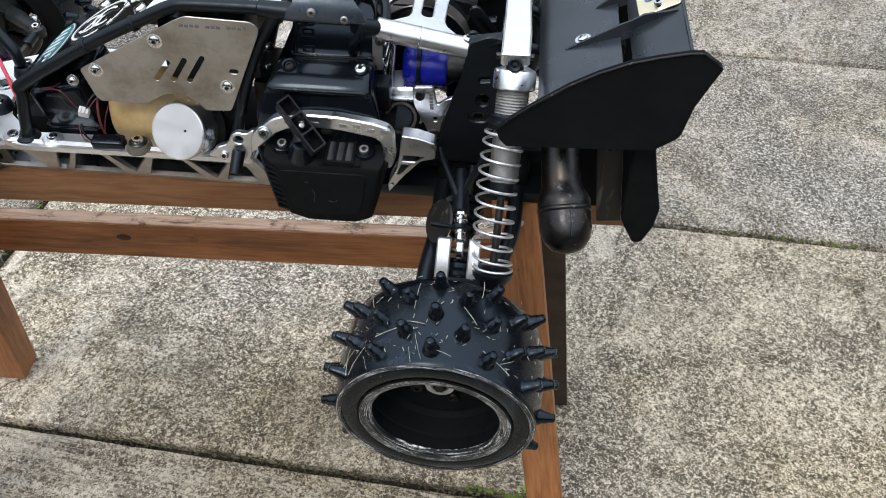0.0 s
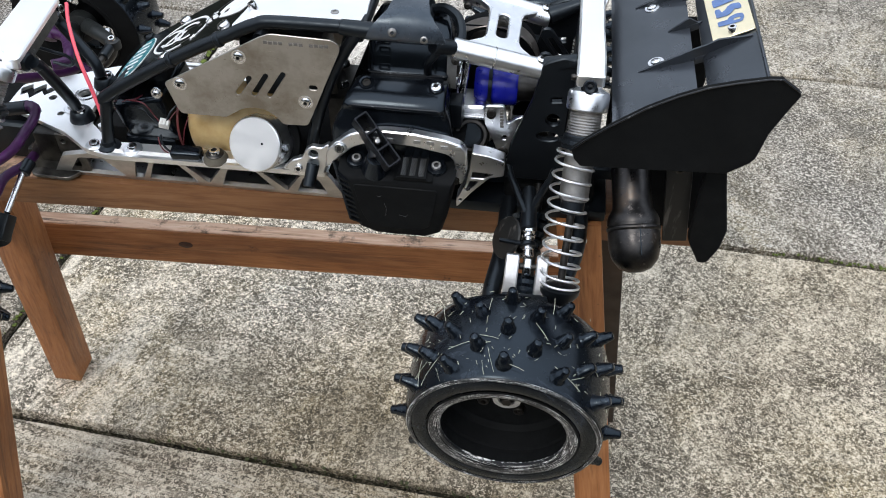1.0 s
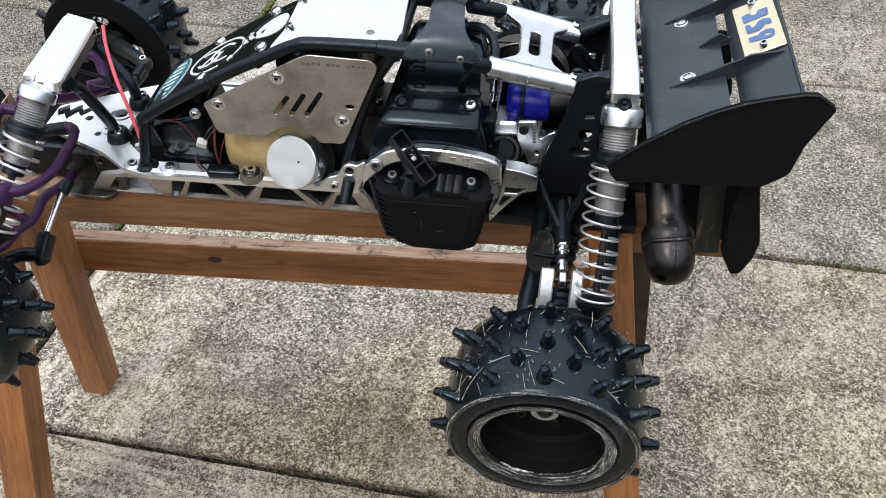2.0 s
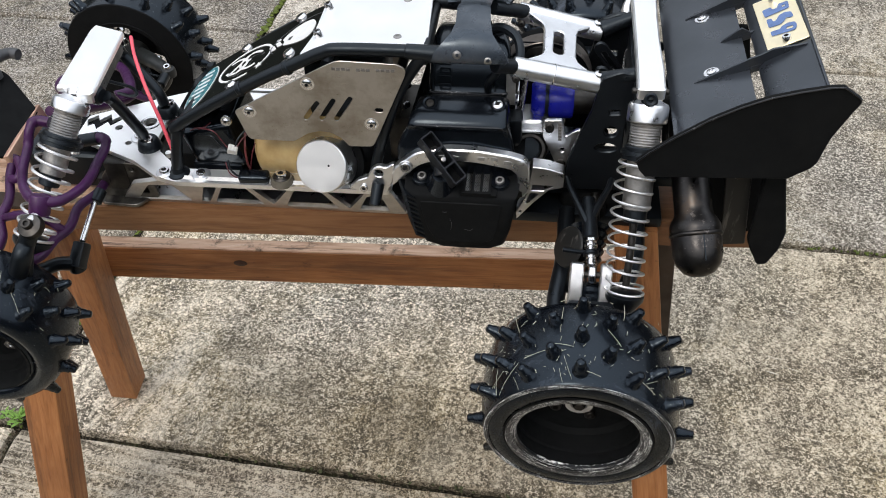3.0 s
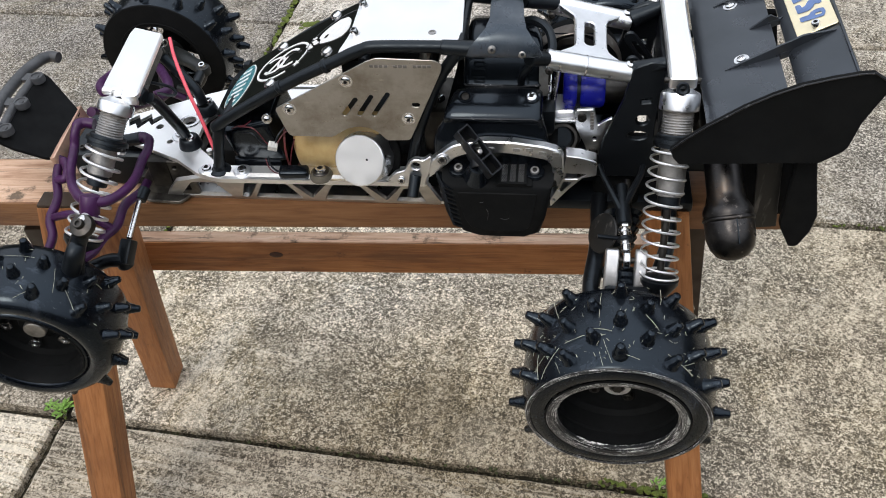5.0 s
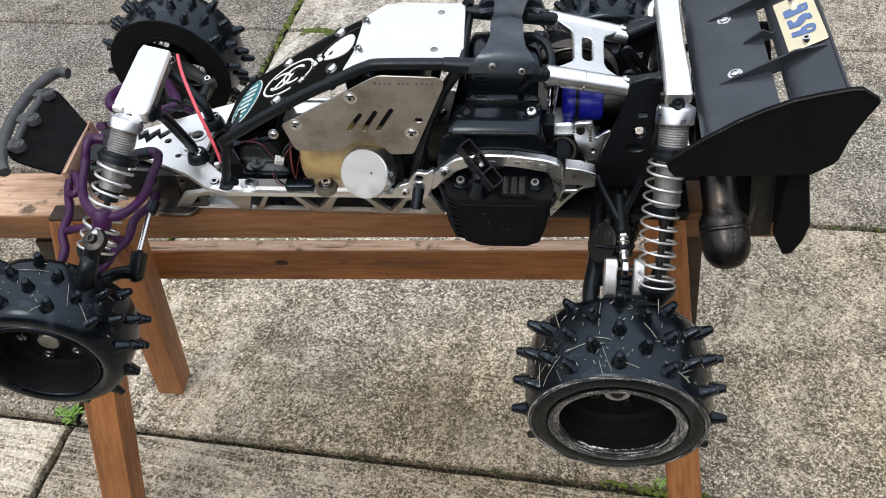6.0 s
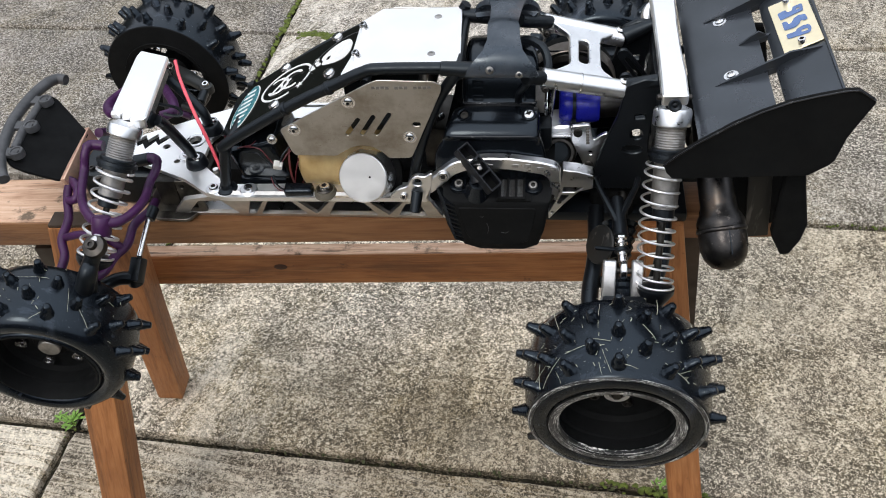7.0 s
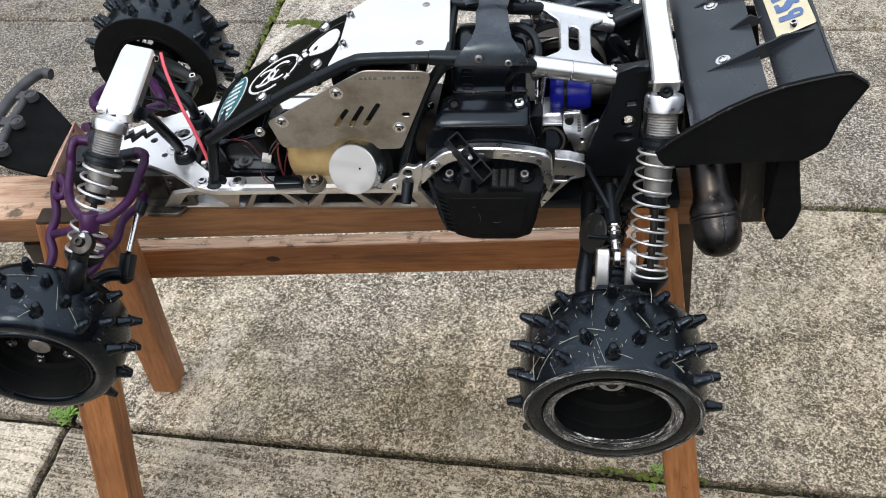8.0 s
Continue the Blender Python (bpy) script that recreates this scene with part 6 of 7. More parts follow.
for x, y, z in ((0.185, 0.018, 0.69), (0.192, 0.03, 0.66)):
    hexbolt(tower, (x, y, z), (-0.6, -0.7, 0.3), 0.004, 0.004)

# silver cross brace over the shock tops
m = Matrix.Translation((0.222, YC, 0.748))
xb = rounded([(-0.0118, -0.0905), (0.0105, -0.0898), (0.011, -0.06), (0.0098, -0.02), (0.0098, 0.02), (0.011, 0.06), (0.0105, 0.0898), (-0.0118, 0.0905), (-0.0112, 0.05), (-0.011, 0.0), (-0.0112, -0.05)], 0.0025)
xbrace = part("cross_brace", plate(bmesh.new(), xb, [], 0.0115, m, 0.0014), SILVER, buggy, "satin silver cross brace over the rear shocks")
for y, s in ((-0.0415, -1), (2 * YC + 0.0415, 1)):
    part("brace_pin", rods((0.2062, y - 0.005 * s, 0.742), (0.2358, y - 0.005 * s, 0.742), 0.0026), DARKST, xbrace)
    eye = part("brace_eye", lathe(bmesh.new(), [(0.0022, -0.001), (0.0022, 0.0026), (0.0044, 0.0032), (0.0054, 0.0022), (0.0056, -0.004), (0.002, -0.004)], frame_to((0.2212, y + 0.0012 * s, 0.7385), (0.2215, y + s, 1.2)), 22), BLACK, xbrace, "black eye with a socket screw")
    part("eye_stem", rods((0.2212, y - 0.002 * s, 0.7375), (0.2216, y - 0.006 * s, 0.728), 0.0062, 0.0075, 18), BLACK, eye)
for y in (0.018, 0.078):
    part("wing_strut", rods((0.228, y, 0.718), (0.2425, y, 0.7125), 0.004), BLACK, xbrace)


def shock(name, top, foot, cap_r, body_r, coil_r, turns, wire_r, cap_len, thread_len, body_len, spring, label, bow=0.0):
    """A coil-over damper from top to foot; spring: the stretch that the coil takes."""
    top, foot = Vector(top), Vector(foot)
    m = frame_to(top, foot)
    L = (foot - top).length
    body = lathe(bmesh.new(), [(0, 0.0), (cap_r * 0.45, 0.0), (cap_r * 0.6, 0.002), (cap_r * 0.93, 0.0045), (cap_r, 0.007), (cap_r, cap_len - 0.001), (cap_r - 0.001, cap_len), (0, cap_len)], m, 32)
    ob = part(name, body, ALU, buggy, label)
    prof = [(body_r - 0.0008, cap_len - 0.001)]
    n = int(thread_len / 0.0022)
    for k in range(n):
        z = cap_len + thread_len * k / n
        prof += [(body_r + 0.0002, z + 0.0005), (body_r - 0.0009, z + 0.0014)]
    prof += [(body_r - 0.0012, cap_len + thread_len), (body_r - 0.0012, cap_len + thread_len + body_len), (body_r - 0.0025, cap_len + thread_len + body_len + 0.001), (0, cap_len + thread_len + body_len + 0.001)]
    part("threaded_body", lathe(bmesh.new(), prof, m, 28), WORN, ob)
    s0, s1 = spring
    part("spring_collar", lathe(bmesh.new(), [(body_r - 0.001, s0 - 0.0125), (coil_r - 0.0012, s0 - 0.0125), (coil_r - 0.0004, s0 - 0.0115), (coil_r - 0.0004, s0 - 0.009), (coil_r + 0.0024, s0 - 0.0085), (coil_r + 0.0026, s0 - 0.0052), (coil_r + 0.0006, s0 - 0.0046), (coil_r + 0.0006, s0 - 0.001), (body_r - 0.001, s0)], m, 28), BLACK, ob, "black plastic spring collar")
    pts = []
    steps = int(turns * 20)
    for k in range(steps + 1):
        t = k / steps
        e = t
        if t < 0.09:
            e = t * 0.35
        elif t > 0.9:
            e = 1 - (1 - t) * 0.35
        else:
            e = 0.0315 + (t - 0.09) / 0.81 * (1 - 0.0315 - 0.035)
        a = 2 * math.pi * turns * t
        pts.append(m @ V(coil_r * math.cos(a), -coil_r * math.sin(a), s0 + (s1 - s0) * e) + V(-bow * math.sin(math.pi * min(1, 0.15 + t * 0.85)), 0, 0))
    part("spring", sweep(bmesh.new(), pts, wire_r, 8), SPRING, ob, "bright steel coil spring")
    part("shaft", rods(m @ V(0, 0, cap_len + thread_len + body_len), m @ V(0, 0, L - 0.004), 0.0032, seg=12), DARKST, ob)
    part("bump_stop", rods(m @ V(0, 0, cap_len + thread_len + body_len), m @ V(0, 0, cap_len + thread_len + body_len + 0.012), body_r * 0.75), BLACK, ob)
    part("spring_seat", lathe(bmesh.new(), [(0, s1 - 0.003), (0.006, s1 - 0.003), (coil_r - 0.0018, s1 - 0.001), (coil_r + 0.001, s1 + 0.001), (coil_r + 0.0005, s1 + 0.005), (coil_r * 0.55, s1 + 0.016), (0.0055, s1 + 0.024), (0, s1 + 0.024)], m, 26), BLACK, ob)
    part("shock_eye", rods(m @ V(-0.002, 0, L - 0.002), m @ V(-0.002, 0, L + 0.006), 0.007), BLACK, ob)
    return ob


RS_TOP, RS_FOOT = V(0.2224, -0.028, 0.7298), V(0.2145, -0.122, 0.566)
shock("rear_shock", RS_TOP, RS_FOOT, 0.0168, 0.0132, 0.016, 11.4, 0.00115, 0.0198, 0.0317, 0.041, (0.052, 0.1685), "silver rear coil-over shock absorber", bow=0.0042)
shock("rear_shock", (0.2222, 2 * YC + 0.0305, 0.7255), (0.2145, 2 * YC + 0.13, 0.6), 0.0168, 0.0136, 0.0156, 11.4, 0.00115, 0.0175, 0.029, 0.041, (0.047, 0.145), "silver rear coil-over shock absorber")

# rear suspension, near and far
def rear_corner(side, drop):
    def P(x, y, z):
        return V(x, y, z) if side < 0 else V(x, 2 * YC - y, z + drop * max(0, -y) / 0.13)

    lower = bmesh.new()
    sweep(lower, curve([P(0.164, 0.004, 0.573), P(0.163, -0.05, 0.562), P(0.157, -0.095, 0.548), P(0.162, -0.14, 0.534)], 5), 0.0085, 10)
    sweep(lower, curve([P(0.232, 0.004, 0.573), P(0.228, -0.05, 0.558), P(0.205, -0.11, 0.538), P(0.19, -0.14, 0.528)], 5), 0.0075, 10)
    sweep(lower, [P(0.16, -0.075, 0.549), P(0.222, -0.075, 0.549)], 0.006, 10)
    box(lower, (0.044, 0.03, 0.014), Matrix.Translation(P(0.192, -0.12, 0.536)) @ pose(0, 0, 0, 20 * (1 if side < 0 else -1)), 0.003)
    arm = part("lower_arm", lower, BLACK, buggy, "black plastic lower suspension arm")
    sh = bmesh.new()
    rod(sh, P(0.182, -0.022, 0.612), P(0.1845, -0.063, 0.5995), 0.0062, 0.0075, 14)
    for s in (-1, 1):
        sweep(sh, [P(0.182, -0.05, 0.606), P(0.182 + 0.018 * s, -0.012, 0.618), P(0.182 + 0.022 * s, 0.004, 0.622)], [0.004, 0.003, 0.003], 8)
    link_ob = part("camber_link", sh, BLACK, buggy, "black camber link with steel rod end")
    nut = bmesh.new()
    rod(nut, P(0.1845, -0.06, 0.6005), P(0.186, -0.082, 0.592), 0.0034, 0.0034)
    rod(nut, P(0.1846, -0.0625, 0.5997), P(0.1848, -0.066, 0.5984), 0.0056, 0.0056, 6)
    rod(nut, P(0.1849, -0.068, 0.5977), P(0.1851, -0.0705, 0.5967), 0.0062, 0.0062, 18)
    rod(nut, P(0.1852, -0.0735, 0.5957), P(0.1858, -0.0815, 0.5925), 0.0052, 0.0046, 16)
    part("rod_end", nut, CHROME, link_ob, "steel rod end with lock nut")
    part("rod_sleeve", rods(P(0.1842, -0.0545, 0.6022), P(0.1845, -0.0605, 0.6002), 0.0068, 0.0062, 18), BLACK, link_ob)
    part("dust_tie", new_box((0.034, 0.0035, 0.003), Matrix.Translation(P(0.177, -0.0765, 0.5965)) @ pose(0, 0, 0, 0, 5, 0), 0.0008), BLACK, link_ob)
    part("tie_collar", rods(P(0.1852, -0.0745, 0.5957), P(0.1856, -0.0785, 0.594), 0.0072, 0.0072, 16), BLACK, link_ob)
    eye = P(0.1865, -0.0935, 0.5865)
    part("ball_end", lathe(bmesh.new(), [(0.0042, -0.0032), (0.0082, -0.0032), (0.0092, -0.0022), (0.0092, 0.0022), (0.0082, 0.0032), (0.0042, 0.0032)], Matrix.Translation(eye) @ pose(0, 0, 0, 0, 90, 0), 22, True), CHROME, link_ob)
    bore = lathe(bmesh.new(), [(0.0024, -0.0045), (0.0036, -0.0036), (0.0048, 0), (0.0036, 0.0036), (0.0024, 0.0045)], Matrix.Translation(eye) @ pose(0, 0, 0, 0, 90, 0), 16)
    part("ball", bore, DARKST, link_ob)
    part("ball_neck", rods(P(0.1858, -0.0805, 0.593), P(0.1862, -0.087, 0.5898), 0.0044, 0.005), CHROME, link_ob)
    car = bmesh.new()
    box(car, (0.04, 0.018, 0.08), Matrix.Translation(P(0.186, -0.132, 0.545)), 0.004)
    rod(car, P(0.186, -0.09, 0.534), P(0.186, -0.15, 0.534), 0.017, 0.017, 20)
    hubc = part("hub_carrier", car, BLACK, buggy)
    for x, wide in ((0.1728, 0.0118), (0.1985, 0.0102)):
        m = Matrix.Translation(P(x, -0.1065, 0.5775)) @ pose(0, 0, 0, -38 * (1 if side < 0 else -1), 2, 0)
        side_on = rounded([(-0.0065, -0.025), (0.0065, -0.025), (0.0065, 0.022), (0.003, 0.0255), (-0.0045, 0.0255), (-0.0065, 0.022)], 0.0025, 3)
        bm = plate(bmesh.new(), side_on, [], wide, m @ Matrix(((0, 0, 1, wide / 2), (1, 0, 0, 0), (0, 1, 0, 0), (0, 0, 0, 1))), 0.0011)
        part("clevis_plate", bm, WORNALU, hubc, "bare scuffed aluminium clevis plate")
    part("clevis_bolt", rods(P(0.179, -0.0945, 0.5865), P(0.196, -0.0945, 0.5865), 0.003), DARKST, hubc)
    bm = bmesh.new()
    lathe(bm, [(0.0, 0.0)] + [(0.0108 + (0.0016 if k % 2 else 0) + 0.0002 * k, 0.0035 * k) for k in range(9)] + [(0.0, 0.03)], frame_to(P(0.1862, -0.093, 0.569), P(0.1862, -0.122, 0.555)), 20)
    part("axle_boot", bm, RUBBER, hubc, "ribbed black axle boot")
    bt = bmesh.new()
    lathe(bt, [(0.006, 0.0)] + [(0.009 + 0.0085 * k / 9 + (0.0022 if k % 2 else 0), 0.004 * k) for k in range(10)] + [(0.0, 0.04)], frame_to(P(0.186, -0.055, 0.56), P(0.186, 0.0, 0.585)), 22)
    drive = part("drive_boot", bt, RUBBER, buggy, "ribbed black driveshaft boot")
    part("driveshaft", rods(P(0.186, -0.14, 0.534), P(0.19, 0.01, 0.59), 0.0055), DARKST, drive)
    part("brake_disc", lathe(bmesh.new(), [(0.0, 0.0025), (0.012, 0.0022), (0.0185, 0.001), (0.0195, -0.0005), (0.0185, -0.002), (0, -0.001)], frame_to(P(0.1655, -0.06, 0.586), P(0.1655, -0.06, 0.586) + V(-0.82, -0.36 if side < 0 else 0.36, 0.55)) @ pose(0, 0, 0, 0, 0, 0), 28), SCRATCHED, drive, "scratched dark guard disc")


rear_corner(-1, 0)
rear_corner(1, 0.03)

part("rear_skid", new_box((0.15, 0.104, 0.013), Matrix.Translation((0.18, YC, TOP + 0.0085)), 0.004), BLACK, buggy, "black plastic rear skid plate")

# exhaust stinger
ex = frame_to((0.256, -0.012, 0.7), (0.2745, -0.1175, 0.610))
bm = lathe(bmesh.new(), [(0.0, -0.002), (0.012, -0.002), (0.0142, 0.002), (0.0152, 0.02), (0.0155, 0.04), (0.0158, 0.077), (0.0163, 0.084), (0.0195, 0.089), (0.0212, 0.093), (0.0214, 0.097), (0.0205, 0.1005), (0.0208, 0.102), (0.0212, 0.104), (0.021, 0.117), (0.0185, 0.126), (0.013, 0.133), (0.006, 0.136), (0, 0.1365)], ex, 36)
exh = part("exhaust", bm, EXH, buggy, "heat-stained dark steel exhaust with round end cap")
part("exhaust_ring", lathe(bmesh.new(), [(0.0208, 0.0985), (0.0219, 0.0995), (0.0222, 0.1005), (0.0219, 0.102), (0.0208, 0.103)], ex, 36), EXH, exh)
part("end_seam", new_box((0.0012, 0.003, 0.024), ex @ Matrix.Translation((0.0, 0.0202, 0.112)), 0.0004), BLACK, exh)
bm = lathe(bmesh.new(), [(0, 0), (0.026, 0.002), (0.03, 0.008), (0.03, 0.09), (0.026, 0.098), (0, 0.1)], frame_to((0.272, 0.0, 0.665), (0.28, 0.1, 0.665)), 30)
part("silencer", bm, DARKST, exh, "dark steel silencer can")

# rear bumper with hanging side plates
for y, s in ((-0.066, -1), (2 * YC + 0.066, 1)):
    rb = [(0.318, 0.69), (0.334, 0.69), (0.3375, 0.672), (0.3485, 0.624), (0.3465, 0.604), (0.3395, 0.5855), (0.332, 0.5845), (0.322, 0.604), (0.3185, 0.612)]
    part("bumper_plate", plate(bmesh.new(), rounded(rb, 0.0025), [], 0.0075, plane_xz(y - 0.003 if s < 0 else y - 0.005), 0.0014), FLAT, buggy, "matt black hanging bumper plate")
bm = new_box((0.006, 0.13, 0.07), Matrix.Translation((0.325, YC, 0.628)) @ pose(0, 0, 0, 0, -12, 0), 0.002)
bump = part("rear_bumper", bm, FLAT, buggy, "matt black plastic rear bumper")
for y in (-0.028, YC, 0.124):
    part("bumper_rib", new_box((0.04, 0.014, 0.06), Matrix.Translation((0.305, y, 0.632)), 0.002), FLAT, bump)
part("bumper_web", new_box((0.07, 0.012, 0.068), Matrix.Translation((0.296, -0.03, 0.628)), 0.002), FLAT, bump)
m = Matrix.Translation((0.306, -0.05, 0.638)) @ pose(0, 0, 0, 0, -7, 0)
strap = part("bumper_strap", new_box((0.021, 0.004, 0.092), m, 0.0014), SCRATCHED, bump, "worn dark grey bumper strap")
hexbolt(strap, m @ V(0.0, -0.002, 0.036), (0, -1, 0), 0.0042, 0.003, DARKST)
part("bumper_arm", new_box((0.1, 0.03, 0.012), Matrix.Translation((0.275, YC, 0.59)), 0.003), BLACK, bump)

# ---------- wing ----------
W = [(0.2098, 0.7174), (0.2204, 0.7284), (0.2353, 0.7415), (0.26, 0.7604), (0.2793, 0.772), (0.2985, 0.7811), (0.3178, 0.7869), (0.3371, 0.7915), (0.3458, 0.7921), (0.3595, 0.7827), (0.3614, 0.7786), (0.3558, 0.7652), (0.3482, 0.7452), (0.3443, 0.722), (0.3411, 0.7172), (0.3268, 0.7061), (0.3136, 0.7053), (0.2689, 0.7034), (0.2188, 0.7014), (0.2135, 0.7076)]
chord = [(0.2405, 0.7205), (0.2435, 0.7232), (0.25, 0.726), (0.26, 0.7296), (0.274, 0.7348), (0.29, 0.7405), (0.3015, 0.745)]
flap = [(0.3085, 0.7475), (0.3115, 0.7525), (0.319, 0.7575), (0.329, 0.7632), (0.3385, 0.7682), (0.3445, 0.772)]


def blade(chord, thick, y0, y1, flip=1):
    bm = bmesh.new()
    n = 56
    rows = []
    for i in range(n + 1):
        y = y0 + (y1 - y0) * i / n
        # the ends curl up into the end plates
        lift = 0.008 * max(0.0, (abs(y - (y0 + y1) / 2) - (y1 - y0) / 2 + 0.026) / 0.026) ** 2
        up = [bm.verts.new((x, y, z + lift)) for x, z in chord]
        dn = [bm.verts.new((x + 0.0006, y, z + lift - thick)) for x, z in chord[::-1]]
        rows.append(up + dn)
    for a, b in zip(rows, rows[1:]):
        for k in range(len(a)):
            bm.faces.new((a[k], a[(k + 1) % len(a)], b[(k + 1) % len(b)], b[k]))
    bm.faces.new(rows[0])
    bm.faces.new(rows[-1][::-1])
    return bm


wing = part("wing", blade(chord, 0.0028, -0.0935, 2 * YC + 0.0935), SHEET, buggy, "black moulded plastic rear wing")
part("wing_flap", blade(flap, 0.0028, -0.0935, 2 * YC + 0.0935), SHEET, wing)
part("flap_lip", sweep(bmesh.new(), [(0.345, -0.0935, 0.7725), (0.345, 2 * YC + 0.0935, 0.7725)], 0.0014, 8), SHEET, wing)
part("end_plate", plate(bmesh.new(), W, [], 0.003, plane_xz(-0.0955), 0.0007), FLAT, wing, "large matt black wing end plate")
part("end_plate", plate(bmesh.new(), W, [], 0.003, plane_xz(2 * YC + 0.0985), 0.0007), FLAT, wing, "large matt black wing end plate")

for y in (-0.097, 2 * YC + 0.097):
    part("worn_edge", sweep(bmesh.new(), [(x, y, z - 0.0003) for x, z in W[:10]], 0.0008, 8), EDGE, wing, "scraped pale upper edge")


def height(x):
    pts = chord + flap
    for (xa, za), (xb, zb) in zip(pts, pts[1:]):
        if xa <= x <= xb:
            return za + (zb - za) * (x - xa) / (xb - xa)
    return pts[-1][1]


for y, xa, xb, hgt in ((-0.0035, 0.26, 0.341, 0.0115), (0.0985, 0.26, 0.341, 0.0115), (0.0465, 0.285, 0.3105, 0.0085)):
    n = 10
    top = [(xa + (xb - xa) * k / n, height(xa + (xb - xa) * k / n) + hgt * min((k / n) / 0.58, max(0.05, (1 - k / n) / 0.42)) + 0.0004) for k in range(n + 1)]
    bot = [(x, height(x) - 0.0015) for x, _ in top[::-1]]
    part("wing_fin", plate(bmesh.new(), top + bot, [], 0.0022, plane_xz(y - 0.0011)), SHEET, wing)
for y in (-0.0035, 0.0465, 0.0985):
    part("slot_bridge", new_box((0.012, 0.003, 0.006), Matrix.Translation((0.305, y, 0.7455)) @ pose(0, 0, 0, 0, -25, 0), 0.0008), SHEET, wing)
for y in (0.0045, 2 * YC - 0.0045):
    at = V(0.274, y, height(0.274))
    mm = frame_to(at, at + V(-0.38, 0, 1))
    bm = lathe(bmesh.new(), [(0, 0.0012), (0.0016, 0.0012), (0.0019, 0.0026), (0.0038, 0.002), (0.0042, 0.0008), (0.0064, 0.0008), (0.0067, 0)], mm, 20)
    part("wing_screw", bm, CHROME, wing, "steel screw on a wide washer")
# gold badge on the flap
fm = Matrix.Translation((0.3275, 0.0405, height(0.3275) + 0.0034)) @ pose(0, 0, 0, 0, -27, 2) @ Matrix.Diagonal((0.8, 0.93, 1, 1))
badge = part("gold_badge", plate(bmesh.new(), rounded([(-0.0205, -0.041), (0.0205, -0.041), (0.0205, 0.041), (-0.0205, 0.041)], 0.002), [], 0.0014, fm, 0.0003), GOLD, wing, "gold metal badge with blue printed shapes")
shapes = (
    ([(-0.013, 0.0105), (0.0125, 0.0125), (0.0135, 0.0235), (0.0035, 0.024), (0.0015, 0.0185), (-0.0035, 0.0185), (-0.0045, 0.0235), (-0.0135, 0.0225)], [rounded([(0.006, 0.0165), (0.0095, 0.0168), (0.0098, 0.0195), (0.0062, 0.0195)], 0.0008)]),
    ([(-0.0125, -0.0075), (-0.0005, -0.0085), (0.0045, -0.0045), (0.0065, -0.001), (0.0095, -0.004), (0.0135, -0.003), (0.0125, 0.005), (0.0055, 0.0075), (0.0005, 0.0055), (-0.003, 0.0005), (-0.0065, -0.001), (-0.0075, 0.0055), (-0.0125, 0.006)], []),
    ([(-0.0125, -0.0215), (0.0005, -0.0235), (0.0105, -0.0245), (0.0135, -0.0185), (0.0125, -0.0125), (0.006, -0.0105), (-0.001, -0.0125), (-0.0025, -0.0155), (-0.0125, -0.0145)], [rounded([(0.0025, -0.0195), (0.0095, -0.0205), (0.0095, -0.0168), (0.0035, -0.016)], 0.0012)]),
)
for outl, holes in shapes:
    part("printed_shape", plate(bmesh.new(), rounded(outl, 0.0018), holes, 0.0003, fm @ Matrix.Translation((0, 0, 0.0006))), INK, badge)
for y in (-0.0345, 0.0345):
    hexbolt(badge, fm @ V(0.0, y, 0.0004), (-0.4, 0, 1), 0.0036, 0.0042)


# ---------- front end ----------
FS_TOP, FS_FOOT = V(-0.2925, -0.0135, 0.6995), V(-0.336, -0.106, 0.584)
shock("front_shock", FS_TOP, FS_FOOT, 0.0168, 0.0128, 0.0172, 8.5, 0.0015, 0.0155, 0.024, 0.036, (0.05, 0.14), "silver front coil-over shock absorber")
# silver top brace
tb = rounded([(-0.3155, 0.0985), (-0.2815, 0.0868), (-0.2702, -0.0165), (-0.2722, -0.0205), (-0.2868, -0.0185), (-0.288, -0.0105), (-0.2975, -0.0085), (-0.2995, -0.0125), (-0.3062, -0.0105), (-0.3098, -0.003), (-0.3105, 0.006), (-0.3172, 0.087)], 0.0025, 3)
brace = part("front_brace", plate(bmesh.new(), tb, [], 0.006, Matrix.Translation((0, 0, 0.7065)), 0.0012), SILVER, buggy, "satin silver brace over the front shocks")
part("brace_lip", new_box((0.0155, 0.0045, 0.011), Matrix.Translation((-0.2792, -0.0172, 0.7002)) @ pose(0, 0, 0, -8, 0, -6), 0.0016), SILVER, brace)
core = rounded([(-0.3125, 0.092), (-0.2848, 0.0825), (-0.2745, -0.0085), (-0.3055, 0.0015)], 0.003)
part("brace_core", plate(bmesh.new(), core, [], 0.014, Matrix.Translation((0, 0, 0.7008)), 0.001), BLACK, brace, "black block under the silver brace")
part("brace_pin", rods((-0.3088, -0.0068, 0.7025), (-0.2985, -0.0085, 0.7025), 0.0042, seg=18), SILVER, brace)
part("shock_neck", rods(FS_TOP, V(-0.2925, -0.0085, 0.7045), 0.0052, 0.0044, 18), SILVER, brace)
hexbolt(brace, (-0.2862, 0.0883, 0.694), (1, -0.3, 0.1), 0.0042, 0.004)
part("pin_collar", lathe(bmesh.new(), [(0.0, 0.011), (0.007, 0.011), (0.009, 0.009), (0.0095, 0.0), (0.0085, -0.004), (0, -0.004)], frame_to((-0.2815, -0.0021, 0.694), Vector((-0.2815, -0.0021, 0.694)) + V(1, -0.2, -0.1)), 20), BLACK, brace)
